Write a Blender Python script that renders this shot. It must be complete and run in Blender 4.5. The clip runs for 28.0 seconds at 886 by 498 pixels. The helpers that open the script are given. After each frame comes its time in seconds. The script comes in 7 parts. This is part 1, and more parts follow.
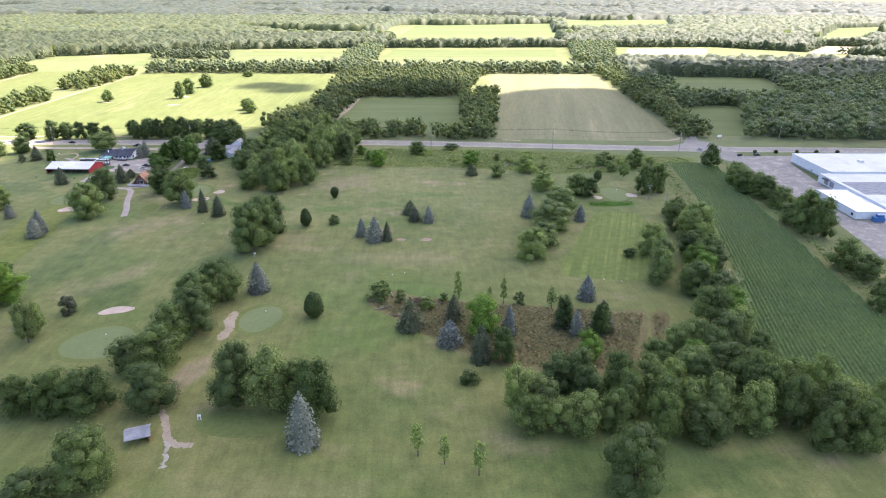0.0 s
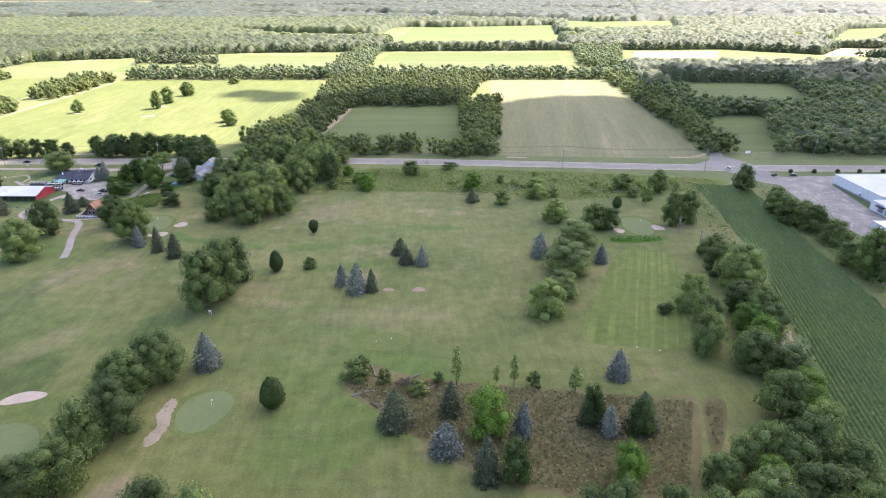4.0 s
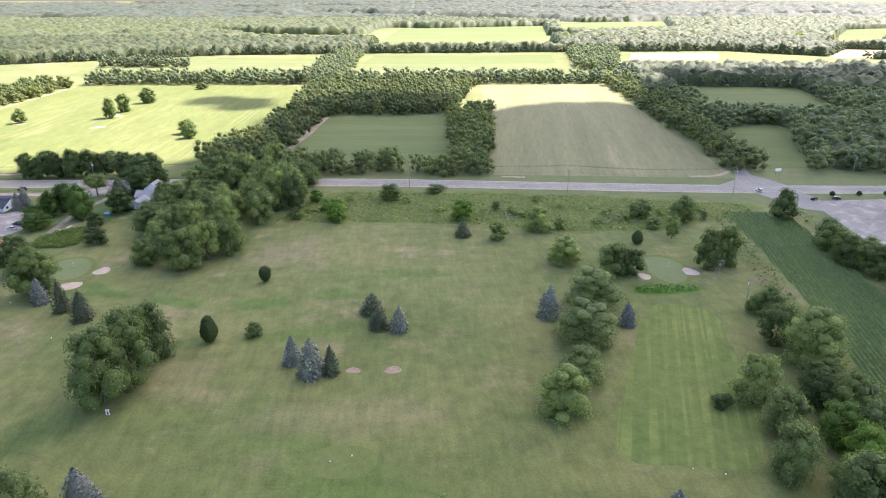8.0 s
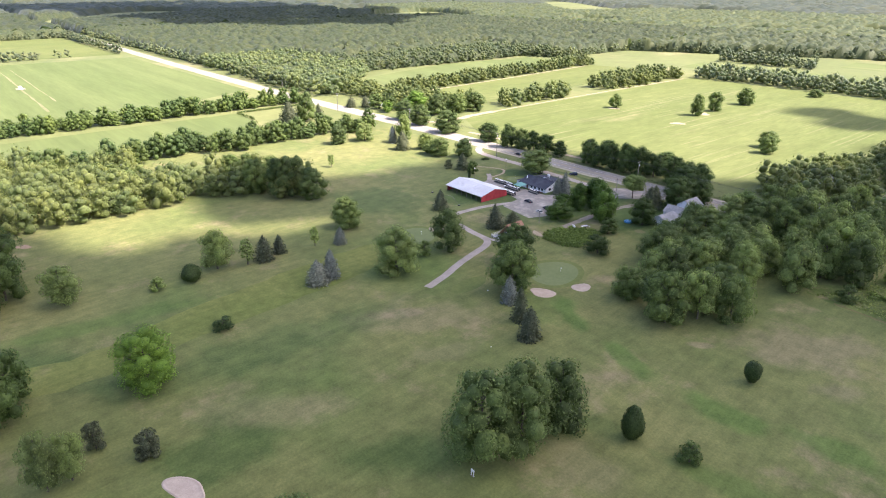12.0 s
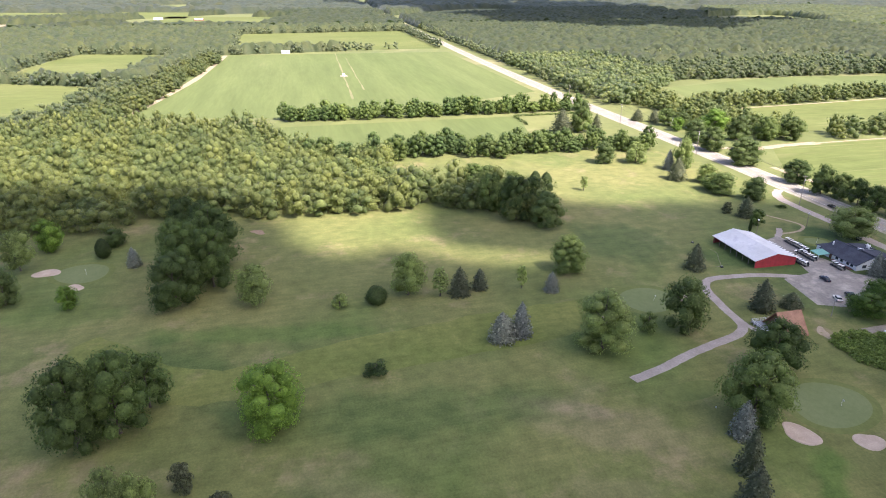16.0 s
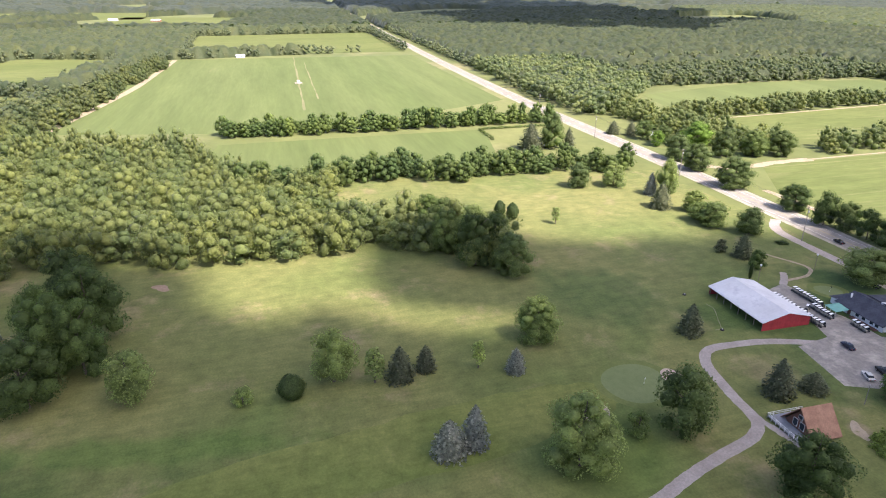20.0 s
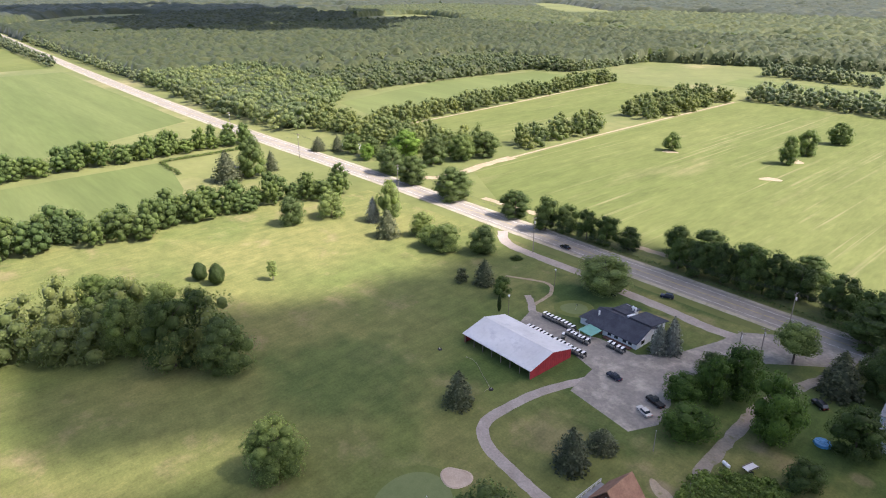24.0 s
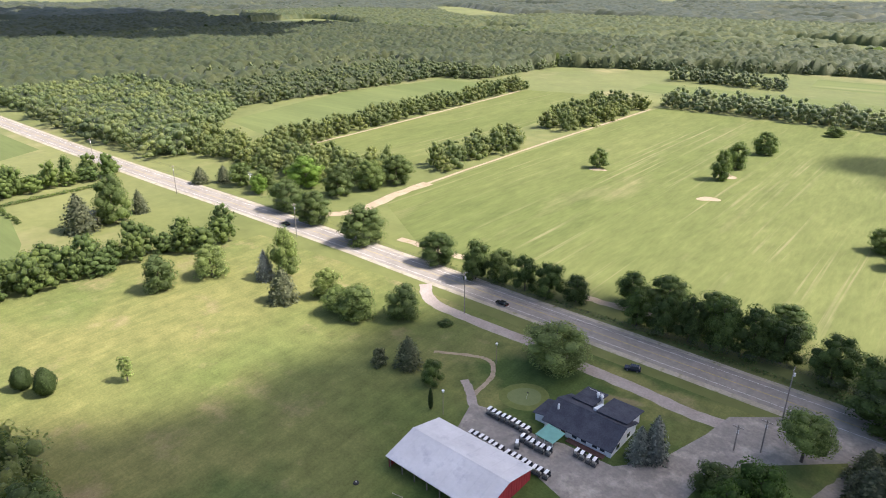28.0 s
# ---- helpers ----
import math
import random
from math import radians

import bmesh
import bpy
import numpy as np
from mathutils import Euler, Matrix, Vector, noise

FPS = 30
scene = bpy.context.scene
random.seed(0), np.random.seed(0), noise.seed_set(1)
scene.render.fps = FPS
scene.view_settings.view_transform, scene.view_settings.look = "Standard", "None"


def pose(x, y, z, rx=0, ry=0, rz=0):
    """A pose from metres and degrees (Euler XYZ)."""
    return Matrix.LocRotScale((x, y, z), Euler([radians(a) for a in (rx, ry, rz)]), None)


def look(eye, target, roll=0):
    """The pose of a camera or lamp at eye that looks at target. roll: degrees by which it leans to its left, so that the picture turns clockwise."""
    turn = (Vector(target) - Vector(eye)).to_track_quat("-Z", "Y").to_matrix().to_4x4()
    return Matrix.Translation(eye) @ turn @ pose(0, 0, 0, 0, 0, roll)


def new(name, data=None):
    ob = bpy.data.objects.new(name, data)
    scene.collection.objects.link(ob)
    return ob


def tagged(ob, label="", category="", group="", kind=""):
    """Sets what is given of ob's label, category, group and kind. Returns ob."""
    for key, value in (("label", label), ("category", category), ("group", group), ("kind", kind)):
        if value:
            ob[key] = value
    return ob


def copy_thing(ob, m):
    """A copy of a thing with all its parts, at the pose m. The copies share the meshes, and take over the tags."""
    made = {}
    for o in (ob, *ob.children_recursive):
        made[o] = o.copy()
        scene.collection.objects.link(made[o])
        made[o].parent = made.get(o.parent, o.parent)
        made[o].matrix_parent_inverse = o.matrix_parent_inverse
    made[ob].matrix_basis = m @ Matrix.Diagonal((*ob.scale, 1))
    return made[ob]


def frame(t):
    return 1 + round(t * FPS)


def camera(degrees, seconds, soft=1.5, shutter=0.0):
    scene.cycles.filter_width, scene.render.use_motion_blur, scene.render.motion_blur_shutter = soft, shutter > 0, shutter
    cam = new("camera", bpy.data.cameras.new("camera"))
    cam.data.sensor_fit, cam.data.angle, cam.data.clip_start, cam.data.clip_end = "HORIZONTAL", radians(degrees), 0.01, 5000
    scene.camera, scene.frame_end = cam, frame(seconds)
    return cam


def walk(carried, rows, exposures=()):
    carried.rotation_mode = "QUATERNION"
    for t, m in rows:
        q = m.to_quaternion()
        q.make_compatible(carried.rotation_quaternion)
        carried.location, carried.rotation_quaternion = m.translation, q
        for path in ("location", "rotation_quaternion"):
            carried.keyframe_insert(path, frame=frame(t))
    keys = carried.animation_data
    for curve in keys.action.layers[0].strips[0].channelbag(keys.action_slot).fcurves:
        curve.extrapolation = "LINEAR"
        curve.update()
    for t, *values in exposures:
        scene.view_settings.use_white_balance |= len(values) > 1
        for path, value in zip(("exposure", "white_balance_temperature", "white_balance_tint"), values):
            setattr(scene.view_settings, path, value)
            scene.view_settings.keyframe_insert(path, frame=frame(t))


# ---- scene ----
# ---- camera and walk ----
cam = camera(69.03, 28.0, 1.05)
PATH = [
    (0, (-0.00, 0.00, 112.18), (-0.00, 92.47, 74.12), 0.11),
    (0.5, (-0.06, 6.51, 111.62), (-0.07, 99.02, 73.65), 0.05),
    (1, (-0.06, 12.24, 111.69), (-0.04, 104.75, 73.73), -0.02),
    (1.5, (0.13, 18.97, 111.64), (0.12, 111.49, 73.70), -0.07),
    (2, (0.31, 25.61, 111.49), (0.34, 118.14, 73.58), -0.04),
    (2.5, (0.49, 32.47, 111.73), (0.54, 124.99, 73.79), -0.01),
    (3, (1.13, 40.11, 111.80), (1.09, 132.63, 73.85), -0.05),
    (3.5, (1.48, 47.37, 112.02), (1.43, 139.90, 74.10), -0.06),
    (5.5, (2.75, 77.01, 107.60), (2.71, 169.52, 69.63), -0.09),
    (6, (3.07, 85.31, 107.06), (3.04, 177.82, 69.08), -0.06),
    (6.5, (3.42, 93.50, 107.08), (3.33, 186.01, 69.12), -0.12),
    (7, (3.77, 101.72, 106.95), (5.24, 194.26, 69.09), -0.09),
    (7.5, (4.13, 110.16, 106.79), (5.59, 202.73, 68.99), -0.12),
    (8, (4.35, 118.37, 106.86), (5.84, 210.95, 69.09), -0.04),
    (8.5, (4.73, 126.70, 106.80), (6.19, 219.28, 69.02), -0.05),
    (9, (4.82, 134.72, 106.66), (5.40, 227.36, 68.99), 0.01),
    (9.5, (4.90, 142.96, 106.45), (-0.97, 235.40, 68.76), 0.07),
    (10, (4.95, 151.46, 105.72), (-12.85, 242.34, 67.98), 0.12),
    (10.5, (4.56, 159.97, 105.30), (-26.57, 247.12, 67.40), 0.15),
    (11, (3.69, 167.91, 104.88), (-42.25, 248.15, 66.78), 0.18),
    (11.5, (2.73, 176.69, 104.05), (-57.76, 246.51, 65.77), 0.02),
    (12, (0.70, 185.22, 103.22), (-70.42, 244.13, 64.86), -0.10),
    (12.5, (-1.50, 193.11, 102.89), (-76.38, 247.17, 64.55), -0.16),
    (13, (-5.36, 201.58, 101.96), (-86.55, 245.56, 63.58), -0.12),
    (13.5, (-9.07, 208.62, 102.02), (-93.32, 246.30, 63.50), -0.26),
    (15.5, (-24.29, 227.98, 101.99), (-114.52, 247.64, 63.61), 0.05),
    (16, (-29.68, 232.42, 102.14), (-119.92, 252.02, 63.76), -0.01),
    (16.5, (-35.18, 236.42, 102.00), (-125.42, 256.02, 63.64), -0.03),
    (17, (-41.91, 239.49, 101.85), (-132.22, 258.73, 63.46), -0.04),
    (17.5, (-48.05, 243.76, 101.60), (-140.21, 248.63, 63.08), 0.04),
    (18, (-53.19, 247.01, 101.99), (-145.26, 253.61, 63.54), -0.07),
    (18.5, (-59.31, 249.71, 102.19), (-151.09, 259.49, 63.71), -0.08),
    (19, (-65.63, 250.72, 102.40), (-155.39, 272.27, 63.95), 0.08),
    (19.5, (-71.77, 252.75, 102.53), (-161.26, 275.34, 64.04), 0.10),
    (20, (-77.82, 254.76, 102.62), (-167.16, 278.03, 64.17), 0.06),
    (20.5, (-83.52, 257.02, 103.07), (-167.94, 294.41, 64.66), 0.01),
    (21, (-89.56, 259.23, 103.59), (-173.94, 296.61, 65.08), -0.10),
    (21.5, (-94.05, 263.70, 104.07), (-172.76, 311.89, 65.56), -0.38),
    (23.5, (-120.57, 275.47, 103.22), (-192.21, 333.72, 64.82), -0.02),
    (24, (-125.59, 279.03, 103.11), (-195.42, 339.53, 64.84), -0.05),
    (24.5, (-130.98, 282.61, 103.24), (-195.05, 349.24, 65.10), -0.09),
    (25, (-136.61, 286.87, 103.11), (-200.46, 353.72, 64.96), 0.01),
    (25.5, (-141.27, 291.03, 103.37), (-200.69, 361.87, 65.29), -0.02),
    (26, (-146.33, 295.51, 103.30), (-205.57, 366.52, 65.26), -0.02),
    (26.5, (-151.11, 300.22, 103.37), (-211.50, 370.26, 65.32), -0.01),
    (27, (-155.94, 305.33, 103.33), (-216.36, 375.36, 65.33), -0.00),
    (27.5, (-160.64, 310.49, 103.06), (-221.05, 380.57, 65.13), 0.05),
    (28, (-165.22, 315.71, 103.09), (-225.65, 385.81, 65.21), 0.04),
]
EXPOSURES = [(0, 1.86, 6540, 21), (9, 1.80, 6540, 21), (13, 1.41, 6580, 21), (17, 1.30, 6580, 21), (21, 1.12, 6600, 20), (28, 0.90, 6600, 17)]
walk(cam, [(t, look(eye, target, roll)) for t, eye, target, roll in PATH], EXPOSURES)

# ---- world, sun, exposure ----
SUN_AZIMUTH = math.atan2(0.78, 0.62)      # clockwise from +y
SUN_ELEVATION = radians(52)
SUN_FROM = Vector((math.sin(SUN_AZIMUTH) * math.cos(SUN_ELEVATION), math.cos(SUN_AZIMUTH) * math.cos(SUN_ELEVATION), math.sin(SUN_ELEVATION)))
world = bpy.data.worlds.new("sky")
world.use_nodes = True
scene.world = world
sky = world.node_tree.nodes.new("ShaderNodeTexSky")
sky.sky_type, sky.sun_disc = "NISHITA", False
sky.sun_elevation, sky.sun_rotation = SUN_ELEVATION, SUN_AZIMUTH
sky.air_density, sky.dust_density, sky.ozone_density = 1.0, 2.6, 1.0
back = world.node_tree.nodes["Background"]
world.node_tree.links.new(sky.outputs[0], back.inputs[0])
back.inputs[1].default_value = 0.15
sun = new("sun", bpy.data.lights.new("sun", "SUN"))
sun.data.energy, sun.data.angle, sun.data.color = 5.0, radians(0.65), (1.0, 0.955, 0.88)
sun.matrix_world = look(SUN_FROM * 3000, (0, 0, 0))


# ---- materials ----
def material(name):
    m = bpy.data.materials.new(name)
    m.use_nodes = True
    nt = m.node_tree
    return m, nt, nt.nodes["Principled BSDF"]


def node(nt, kind, **inputs):
    n = nt.nodes.new(kind)
    for k, v in inputs.items():
        n.inputs[k.replace("_", " ")].default_value = v
    return n


def noise_at(nt, scale, detail=4.0, stretch=(1, 1, 1), turn=0.0, rough=0.55):
    geo = nt.nodes.new("ShaderNodeNewGeometry")
    mp = nt.nodes.new("ShaderNodeMapping")
    mp.vector_type = "TEXTURE"
    mp.inputs["Scale"].default_value = tuple(1 / c for c in stretch)
    mp.inputs["Rotation"].default_value = (0, 0, turn)
    nt.links.new(geo.outputs["Position"], mp.inputs["Vector"])
    n = nt.nodes.new("ShaderNodeTexNoise")
    n.inputs["Scale"].default_value, n.inputs["Detail"].default_value, n.inputs["Roughness"].default_value = scale, detail, rough
    nt.links.new(mp.outputs[0], n.inputs["Vector"])
    return n.outputs["Fac"]


def ramp(nt, fac, *stops):
    r = nt.nodes.new("ShaderNodeValToRGB")
    el = r.color_ramp.elements
    while len(el) < len(stops):
        el.new(0.5)
    for e, (p, c) in zip(el, stops):
        e.position, e.color = p, (*c, 1) if len(c) == 3 else c
    nt.links.new(fac, r.inputs[0])
    return r.outputs[0]


def blend(nt, fac, a, b, how="MIX"):
    n = nt.nodes.new("ShaderNodeMix")
    n.data_type, n.blend_type = "RGBA", how
    for sock, v in ((n.inputs[0], fac), (n.inputs[6], a), (n.inputs[7], b)):
        if isinstance(v, (int, float)):
            sock.default_value = v
        elif isinstance(v, tuple):
            sock.default_value = (*v, 1)
        else:
            nt.links.new(v, sock)
    return n.outputs[2]


def bump(nt, bsdf, height, strength, distance):
    b = node(nt, "ShaderNodeBump", Strength=strength, Distance=distance)
    nt.links.new(height, b.inputs["Height"])
    nt.links.new(b.outputs[0], bsdf.inputs["Normal"])


def patch_at(nt, x, y, a, b, angle, strength):
    """A soft uneven patch on the ground: full at its middle, nothing at its edge."""
    geo = nt.nodes.new("ShaderNodeNewGeometry")
    mp = nt.nodes.new("ShaderNodeMapping")
    mp.vector_type = "TEXTURE"
    mp.inputs["Location"].default_value = (x, y, 0)
    mp.inputs["Rotation"].default_value = (0, 0, radians(angle))
    mp.inputs["Scale"].default_value = (a, b, 1000)
    nt.links.new(geo.outputs["Position"], mp.inputs["Vector"])
    far = nt.nodes.new("ShaderNodeVectorMath")
    far.operation = "LENGTH"
    nt.links.new(mp.outputs[0], far.inputs[0])
    edge = nt.nodes.new("ShaderNodeMath")
    edge.operation = "MULTIPLY_ADD"
    edge.inputs[1].default_value = 0.9
    nt.links.new(noise_at(nt, 0.09, 4), edge.inputs[0])
    nt.links.new(far.outputs["Value"], edge.inputs[2])
    return ramp(nt, edge.outputs[0], (0.75, (strength, strength, strength)), (1.45, (0, 0, 0)))


def soil(name, low, high, dry=None, scale=0.02, fine=0.6, rough=0.95, dry_from=0.55, stretch=(1, 1, 1), turn=0.0, grain=0.35, relief=0.1, streak=0.0, lush=None, haze_sheen=0.0, patches=(), swath=None):
    """Ground cover: broad drift from low to high, dry patches, and fine grain."""
    m, nt, bs = material(name)
    wide = noise_at(nt, scale, 5, stretch, turn)
    col = ramp(nt, wide, (0.36, low), (0.64, high))
    if dry:
        patch = ramp(nt, noise_at(nt, scale * 2.3, 6, stretch, turn, 0.65), (dry_from, (0, 0, 0)), (dry_from + 0.16, (1, 1, 1)))
        col = blend(nt, patch, col, dry)
    if lush:
        patch = ramp(nt, noise_at(nt, scale * 0.8, 4, (1, 0.6, 1), 0.8, 0.5), (0.54, (0, 0, 0)), (0.68, (1, 1, 1)))
        col = blend(nt, patch, col, lush)
    for x, y, a, b, angle, strength, tone in patches:
        col = blend(nt, patch_at(nt, x, y, a, b, angle, strength), col, tone)
    mid = noise_at(nt, scale * 9, 5, stretch, turn, 0.65)
    col = blend(nt, min(1.0, grain * 2), col, ramp(nt, mid, (0.3, (0.72, 0.74, 0.70)), (0.7, (1.14, 1.10, 1.08))), "MULTIPLY")
    if streak:
        lines = noise_at(nt, 0.55, 4, (1, 0.14, 1), turn or radians(4), 0.65)
        col = blend(nt, streak, col, ramp(nt, lines, (0.34, (0.66, 0.72, 0.62)), (0.66, (1.26, 1.20, 1.18))), "MULTIPLY")
    if swath:
        rows = ramp(nt, noise_at(nt, 0.34, 3, (1, 0.014, 1), turn, 0.6), (0.56, (0, 0, 0)), (0.66, (1, 1, 1)))
        broken = ramp(nt, noise_at(nt, 0.018, 4, (1, 0.5, 1), 0.4, 0.6), (0.42, (0, 0, 0)), (0.60, (0.55, 0.55, 0.55)))
        col = blend(nt, blend(nt, 1.0, rows, broken, "MULTIPLY"), col, swath)
    g = noise_at(nt, fine, 6, stretch, turn, 0.7)
    col = blend(nt, grain, col, ramp(nt, g, (0.3, (0.45, 0.45, 0.45)), (0.7, (1.0, 1.0, 1.0))), "MULTIPLY")
    nt.links.new(col, bs.inputs["Base Color"])
    bs.inputs["Roughness"].default_value = rough
    bs.inputs["Specular IOR Level"].default_value = 0.105
    # Bluish sheen at low angles imitates haze over distant ground.
    if haze_sheen:
        bs.inputs["Sheen Weight"].default_value, bs.inputs["Sheen Roughness"].default_value = haze_sheen, 0.4
        bs.inputs["Sheen Tint"].default_value = (0.82, 0.90, 1.0, 1)
    bump(nt, bs, g, 0.5, relief)
    return m


def foliage(name, dark, light, spread=0.25, gloss=0.6, crowns=0.0, tufty=True, vary=0.26, haze_sheen=0.0):
    """Leaves: varied from clump to clump and tree to tree; crowns: metres across a tree where many are joined."""
    m, nt, bs = material(name)
    geo = nt.nodes.new("ShaderNodeNewGeometry")
    info = nt.nodes.new("ShaderNodeObjectInfo")
    deep, bright = tuple(c * (1 - vary) for c in dark), tuple(c * (1 + vary) for c in light)
    col = ramp(nt, geo.outputs["Random Per Island"], (0.0, deep), (0.55, tuple((a + b) / 2 for a, b in zip(dark, light))), (1.0, bright))
    shift = ramp(nt, info.outputs["Random"], (0.0, (1 - spread, 1 - spread, 1 - spread)), (1.0, (1 + spread * 0.6, 1 + spread * 0.5, 1.0)))
    col = blend(nt, 1.0, col, shift, "MULTIPLY")
    if 0 < crowns < 15:
        tint = nt.nodes.new("ShaderNodeAttribute")
        tint.attribute_name = "tint"
        col = blend(nt, 1.0, col, ramp(nt, tint.outputs["Fac"], (0.0, (0.74, 0.82, 0.82)), (0.35, (0.92, 0.95, 0.93)), (0.65, (1.02, 1.0, 0.96)), (0.88, (1.12, 1.07, 0.95)), (1.0, (1.20, 1.14, 1.0))), "MULTIPLY")
    elif crowns:
        vor = nt.nodes.new("ShaderNodeTexVoronoi")
        vor.voronoi_dimensions = "2D"
        vor.inputs["Scale"].default_value = 1.0 / crowns
        nt.links.new(geo.outputs["Position"], vor.inputs["Vector"])
        sep = nt.nodes.new("ShaderNodeSeparateColor")
        nt.links.new(vor.outputs["Color"], sep.inputs[0])
        col = blend(nt, 1.0, col, ramp(nt, sep.outputs[0], (0.0, (0.62, 0.70, 0.70)), (0.55, (1.0, 1.0, 1.0)), (1.0, (1.38, 1.28, 1.0))), "MULTIPLY")
    tufty = tufty and crowns < 15
    drift = ramp(nt, noise_at(nt, 0.05, 3), (0.3, (0.85, 0.88, 0.88)), (0.7, (1.1, 1.06, 0.92)))
    col = blend(nt, 1.0, col, drift, "MULTIPLY")
    if tufty:
        tuft = noise_at(nt, 1.1 if not crowns else 0.7, 4, rough=0.7)
        # Noise paints the shade of gaps between leaf clumps into the colour.
        col = blend(nt, 1.0, col, ramp(nt, tuft, (0.34, (0.70, 0.72, 0.68)), (0.62, (1.12, 1.12, 1.08))), "MULTIPLY")
    nt.links.new(col, bs.inputs["Base Color"])
    bs.inputs["Roughness"].default_value = gloss
    bs.inputs["Specular IOR Level"].default_value = 0.2
    # Cool sheen puts distance haze into the leaf colour.
    if haze_sheen:
        bs.inputs["Sheen Weight"].default_value, bs.inputs["Sheen Roughness"].default_value = haze_sheen, 0.5
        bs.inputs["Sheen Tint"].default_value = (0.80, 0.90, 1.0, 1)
    if tufty:
        bump(nt, bs, tuft, 0.6, 0.5)
    thin = nt.nodes.new("ShaderNodeBsdfTranslucent")
    nt.links.new(blend(nt, 1.0, col, (1.06, 1.22, 0.85), "MULTIPLY"), thin.inputs[0])
    mix = nt.nodes.new("ShaderNodeMixShader")
    mix.inputs[0].default_value = 0.42
    nt.links.new(bs.outputs[0], mix.inputs[1])
    nt.links.new(thin.outputs[0], mix.inputs[2])
    nt.links.new(mix.outputs[0], nt.nodes["Material Output"].inputs["Surface"])
    return m


def paint(name, colour, rough=0.6, metal=0.0, stain=0.25, scale=0.8, relief=0.0):
    m, nt, bs = material(name)
    n = noise_at(nt, scale, 6)
    lo = tuple(c * (1 - stain) for c in colour)
    nt.links.new(ramp(nt, n, (0.3, lo), (0.65, colour)), bs.inputs["Base Color"])
    bs.inputs["Roughness"].default_value, bs.inputs["Metallic"].default_value = rough, metal
    if relief:
        bump(nt, bs, noise_at(nt, scale * 8, 4), 0.4, relief)
    return m


# DEEP and GLADE: greener turf, darkened further to stand in for cloud shade.
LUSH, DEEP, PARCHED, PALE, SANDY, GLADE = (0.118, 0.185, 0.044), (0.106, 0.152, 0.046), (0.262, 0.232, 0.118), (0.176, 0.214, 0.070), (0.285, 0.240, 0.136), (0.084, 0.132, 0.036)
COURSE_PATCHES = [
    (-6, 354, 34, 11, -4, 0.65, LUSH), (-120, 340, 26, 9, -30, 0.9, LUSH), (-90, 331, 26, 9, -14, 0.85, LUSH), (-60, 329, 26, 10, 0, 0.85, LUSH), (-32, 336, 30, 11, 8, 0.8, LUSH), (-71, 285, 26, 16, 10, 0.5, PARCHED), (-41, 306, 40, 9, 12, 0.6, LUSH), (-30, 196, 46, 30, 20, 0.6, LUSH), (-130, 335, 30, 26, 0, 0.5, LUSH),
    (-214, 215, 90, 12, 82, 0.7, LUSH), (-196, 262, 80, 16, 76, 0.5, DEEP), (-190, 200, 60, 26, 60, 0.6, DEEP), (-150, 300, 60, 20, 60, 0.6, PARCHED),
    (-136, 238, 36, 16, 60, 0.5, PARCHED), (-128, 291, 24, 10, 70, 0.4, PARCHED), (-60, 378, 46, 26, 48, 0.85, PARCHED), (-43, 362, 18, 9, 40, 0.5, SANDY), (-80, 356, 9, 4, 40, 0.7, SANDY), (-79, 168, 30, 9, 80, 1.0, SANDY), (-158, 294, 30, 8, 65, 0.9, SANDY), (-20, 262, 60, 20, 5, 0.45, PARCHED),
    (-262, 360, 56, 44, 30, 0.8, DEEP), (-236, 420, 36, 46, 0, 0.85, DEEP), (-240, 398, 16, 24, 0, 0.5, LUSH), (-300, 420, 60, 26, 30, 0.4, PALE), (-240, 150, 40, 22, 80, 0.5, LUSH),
    # Some dark patches in this row imitate yard shade and missing haze contrast.
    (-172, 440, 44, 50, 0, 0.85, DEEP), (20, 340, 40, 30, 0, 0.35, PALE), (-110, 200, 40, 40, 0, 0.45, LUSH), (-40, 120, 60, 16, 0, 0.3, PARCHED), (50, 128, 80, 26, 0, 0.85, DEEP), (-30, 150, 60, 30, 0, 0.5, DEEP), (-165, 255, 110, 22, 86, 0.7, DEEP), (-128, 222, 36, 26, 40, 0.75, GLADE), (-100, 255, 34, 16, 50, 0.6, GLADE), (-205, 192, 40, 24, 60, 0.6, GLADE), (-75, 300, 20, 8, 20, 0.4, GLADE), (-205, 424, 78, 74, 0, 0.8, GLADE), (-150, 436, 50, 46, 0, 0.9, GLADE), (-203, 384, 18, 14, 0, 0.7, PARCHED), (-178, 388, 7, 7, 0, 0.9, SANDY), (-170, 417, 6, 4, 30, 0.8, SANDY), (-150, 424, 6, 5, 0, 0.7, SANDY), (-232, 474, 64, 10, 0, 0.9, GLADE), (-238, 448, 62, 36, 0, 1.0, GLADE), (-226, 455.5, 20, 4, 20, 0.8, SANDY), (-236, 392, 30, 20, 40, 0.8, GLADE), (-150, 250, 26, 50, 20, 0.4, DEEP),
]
M_ROUGH = soil("rough grass", (0.148, 0.180, 0.057), (0.226, 0.230, 0.083), (0.310, 0.258, 0.138), 0.018, 1.5, dry_from=0.55, streak=0.35, lush=(0.135, 0.190, 0.052), grain=0.62, patches=COURSE_PATCHES, haze_sheen=0.07)
M_FAR = soil("distant pasture", (0.122, 0.148, 0.046), (0.178, 0.192, 0.067), (0.26, 0.235, 0.115), 0.004, 0.15, haze_sheen=0.08)
M_FAIRWAY = soil("fairway grass", (0.150, 0.188, 0.052), (0.198, 0.220, 0.068), (0.235, 0.228, 0.098), 0.03, 1.5, dry_from=0.6, streak=0.3, grain=0.5)
M_GREEN = soil("putting green", (0.160, 0.196, 0.084), (0.178, 0.212, 0.094), None, 0.06, 2.5, grain=0.2, relief=0.02)
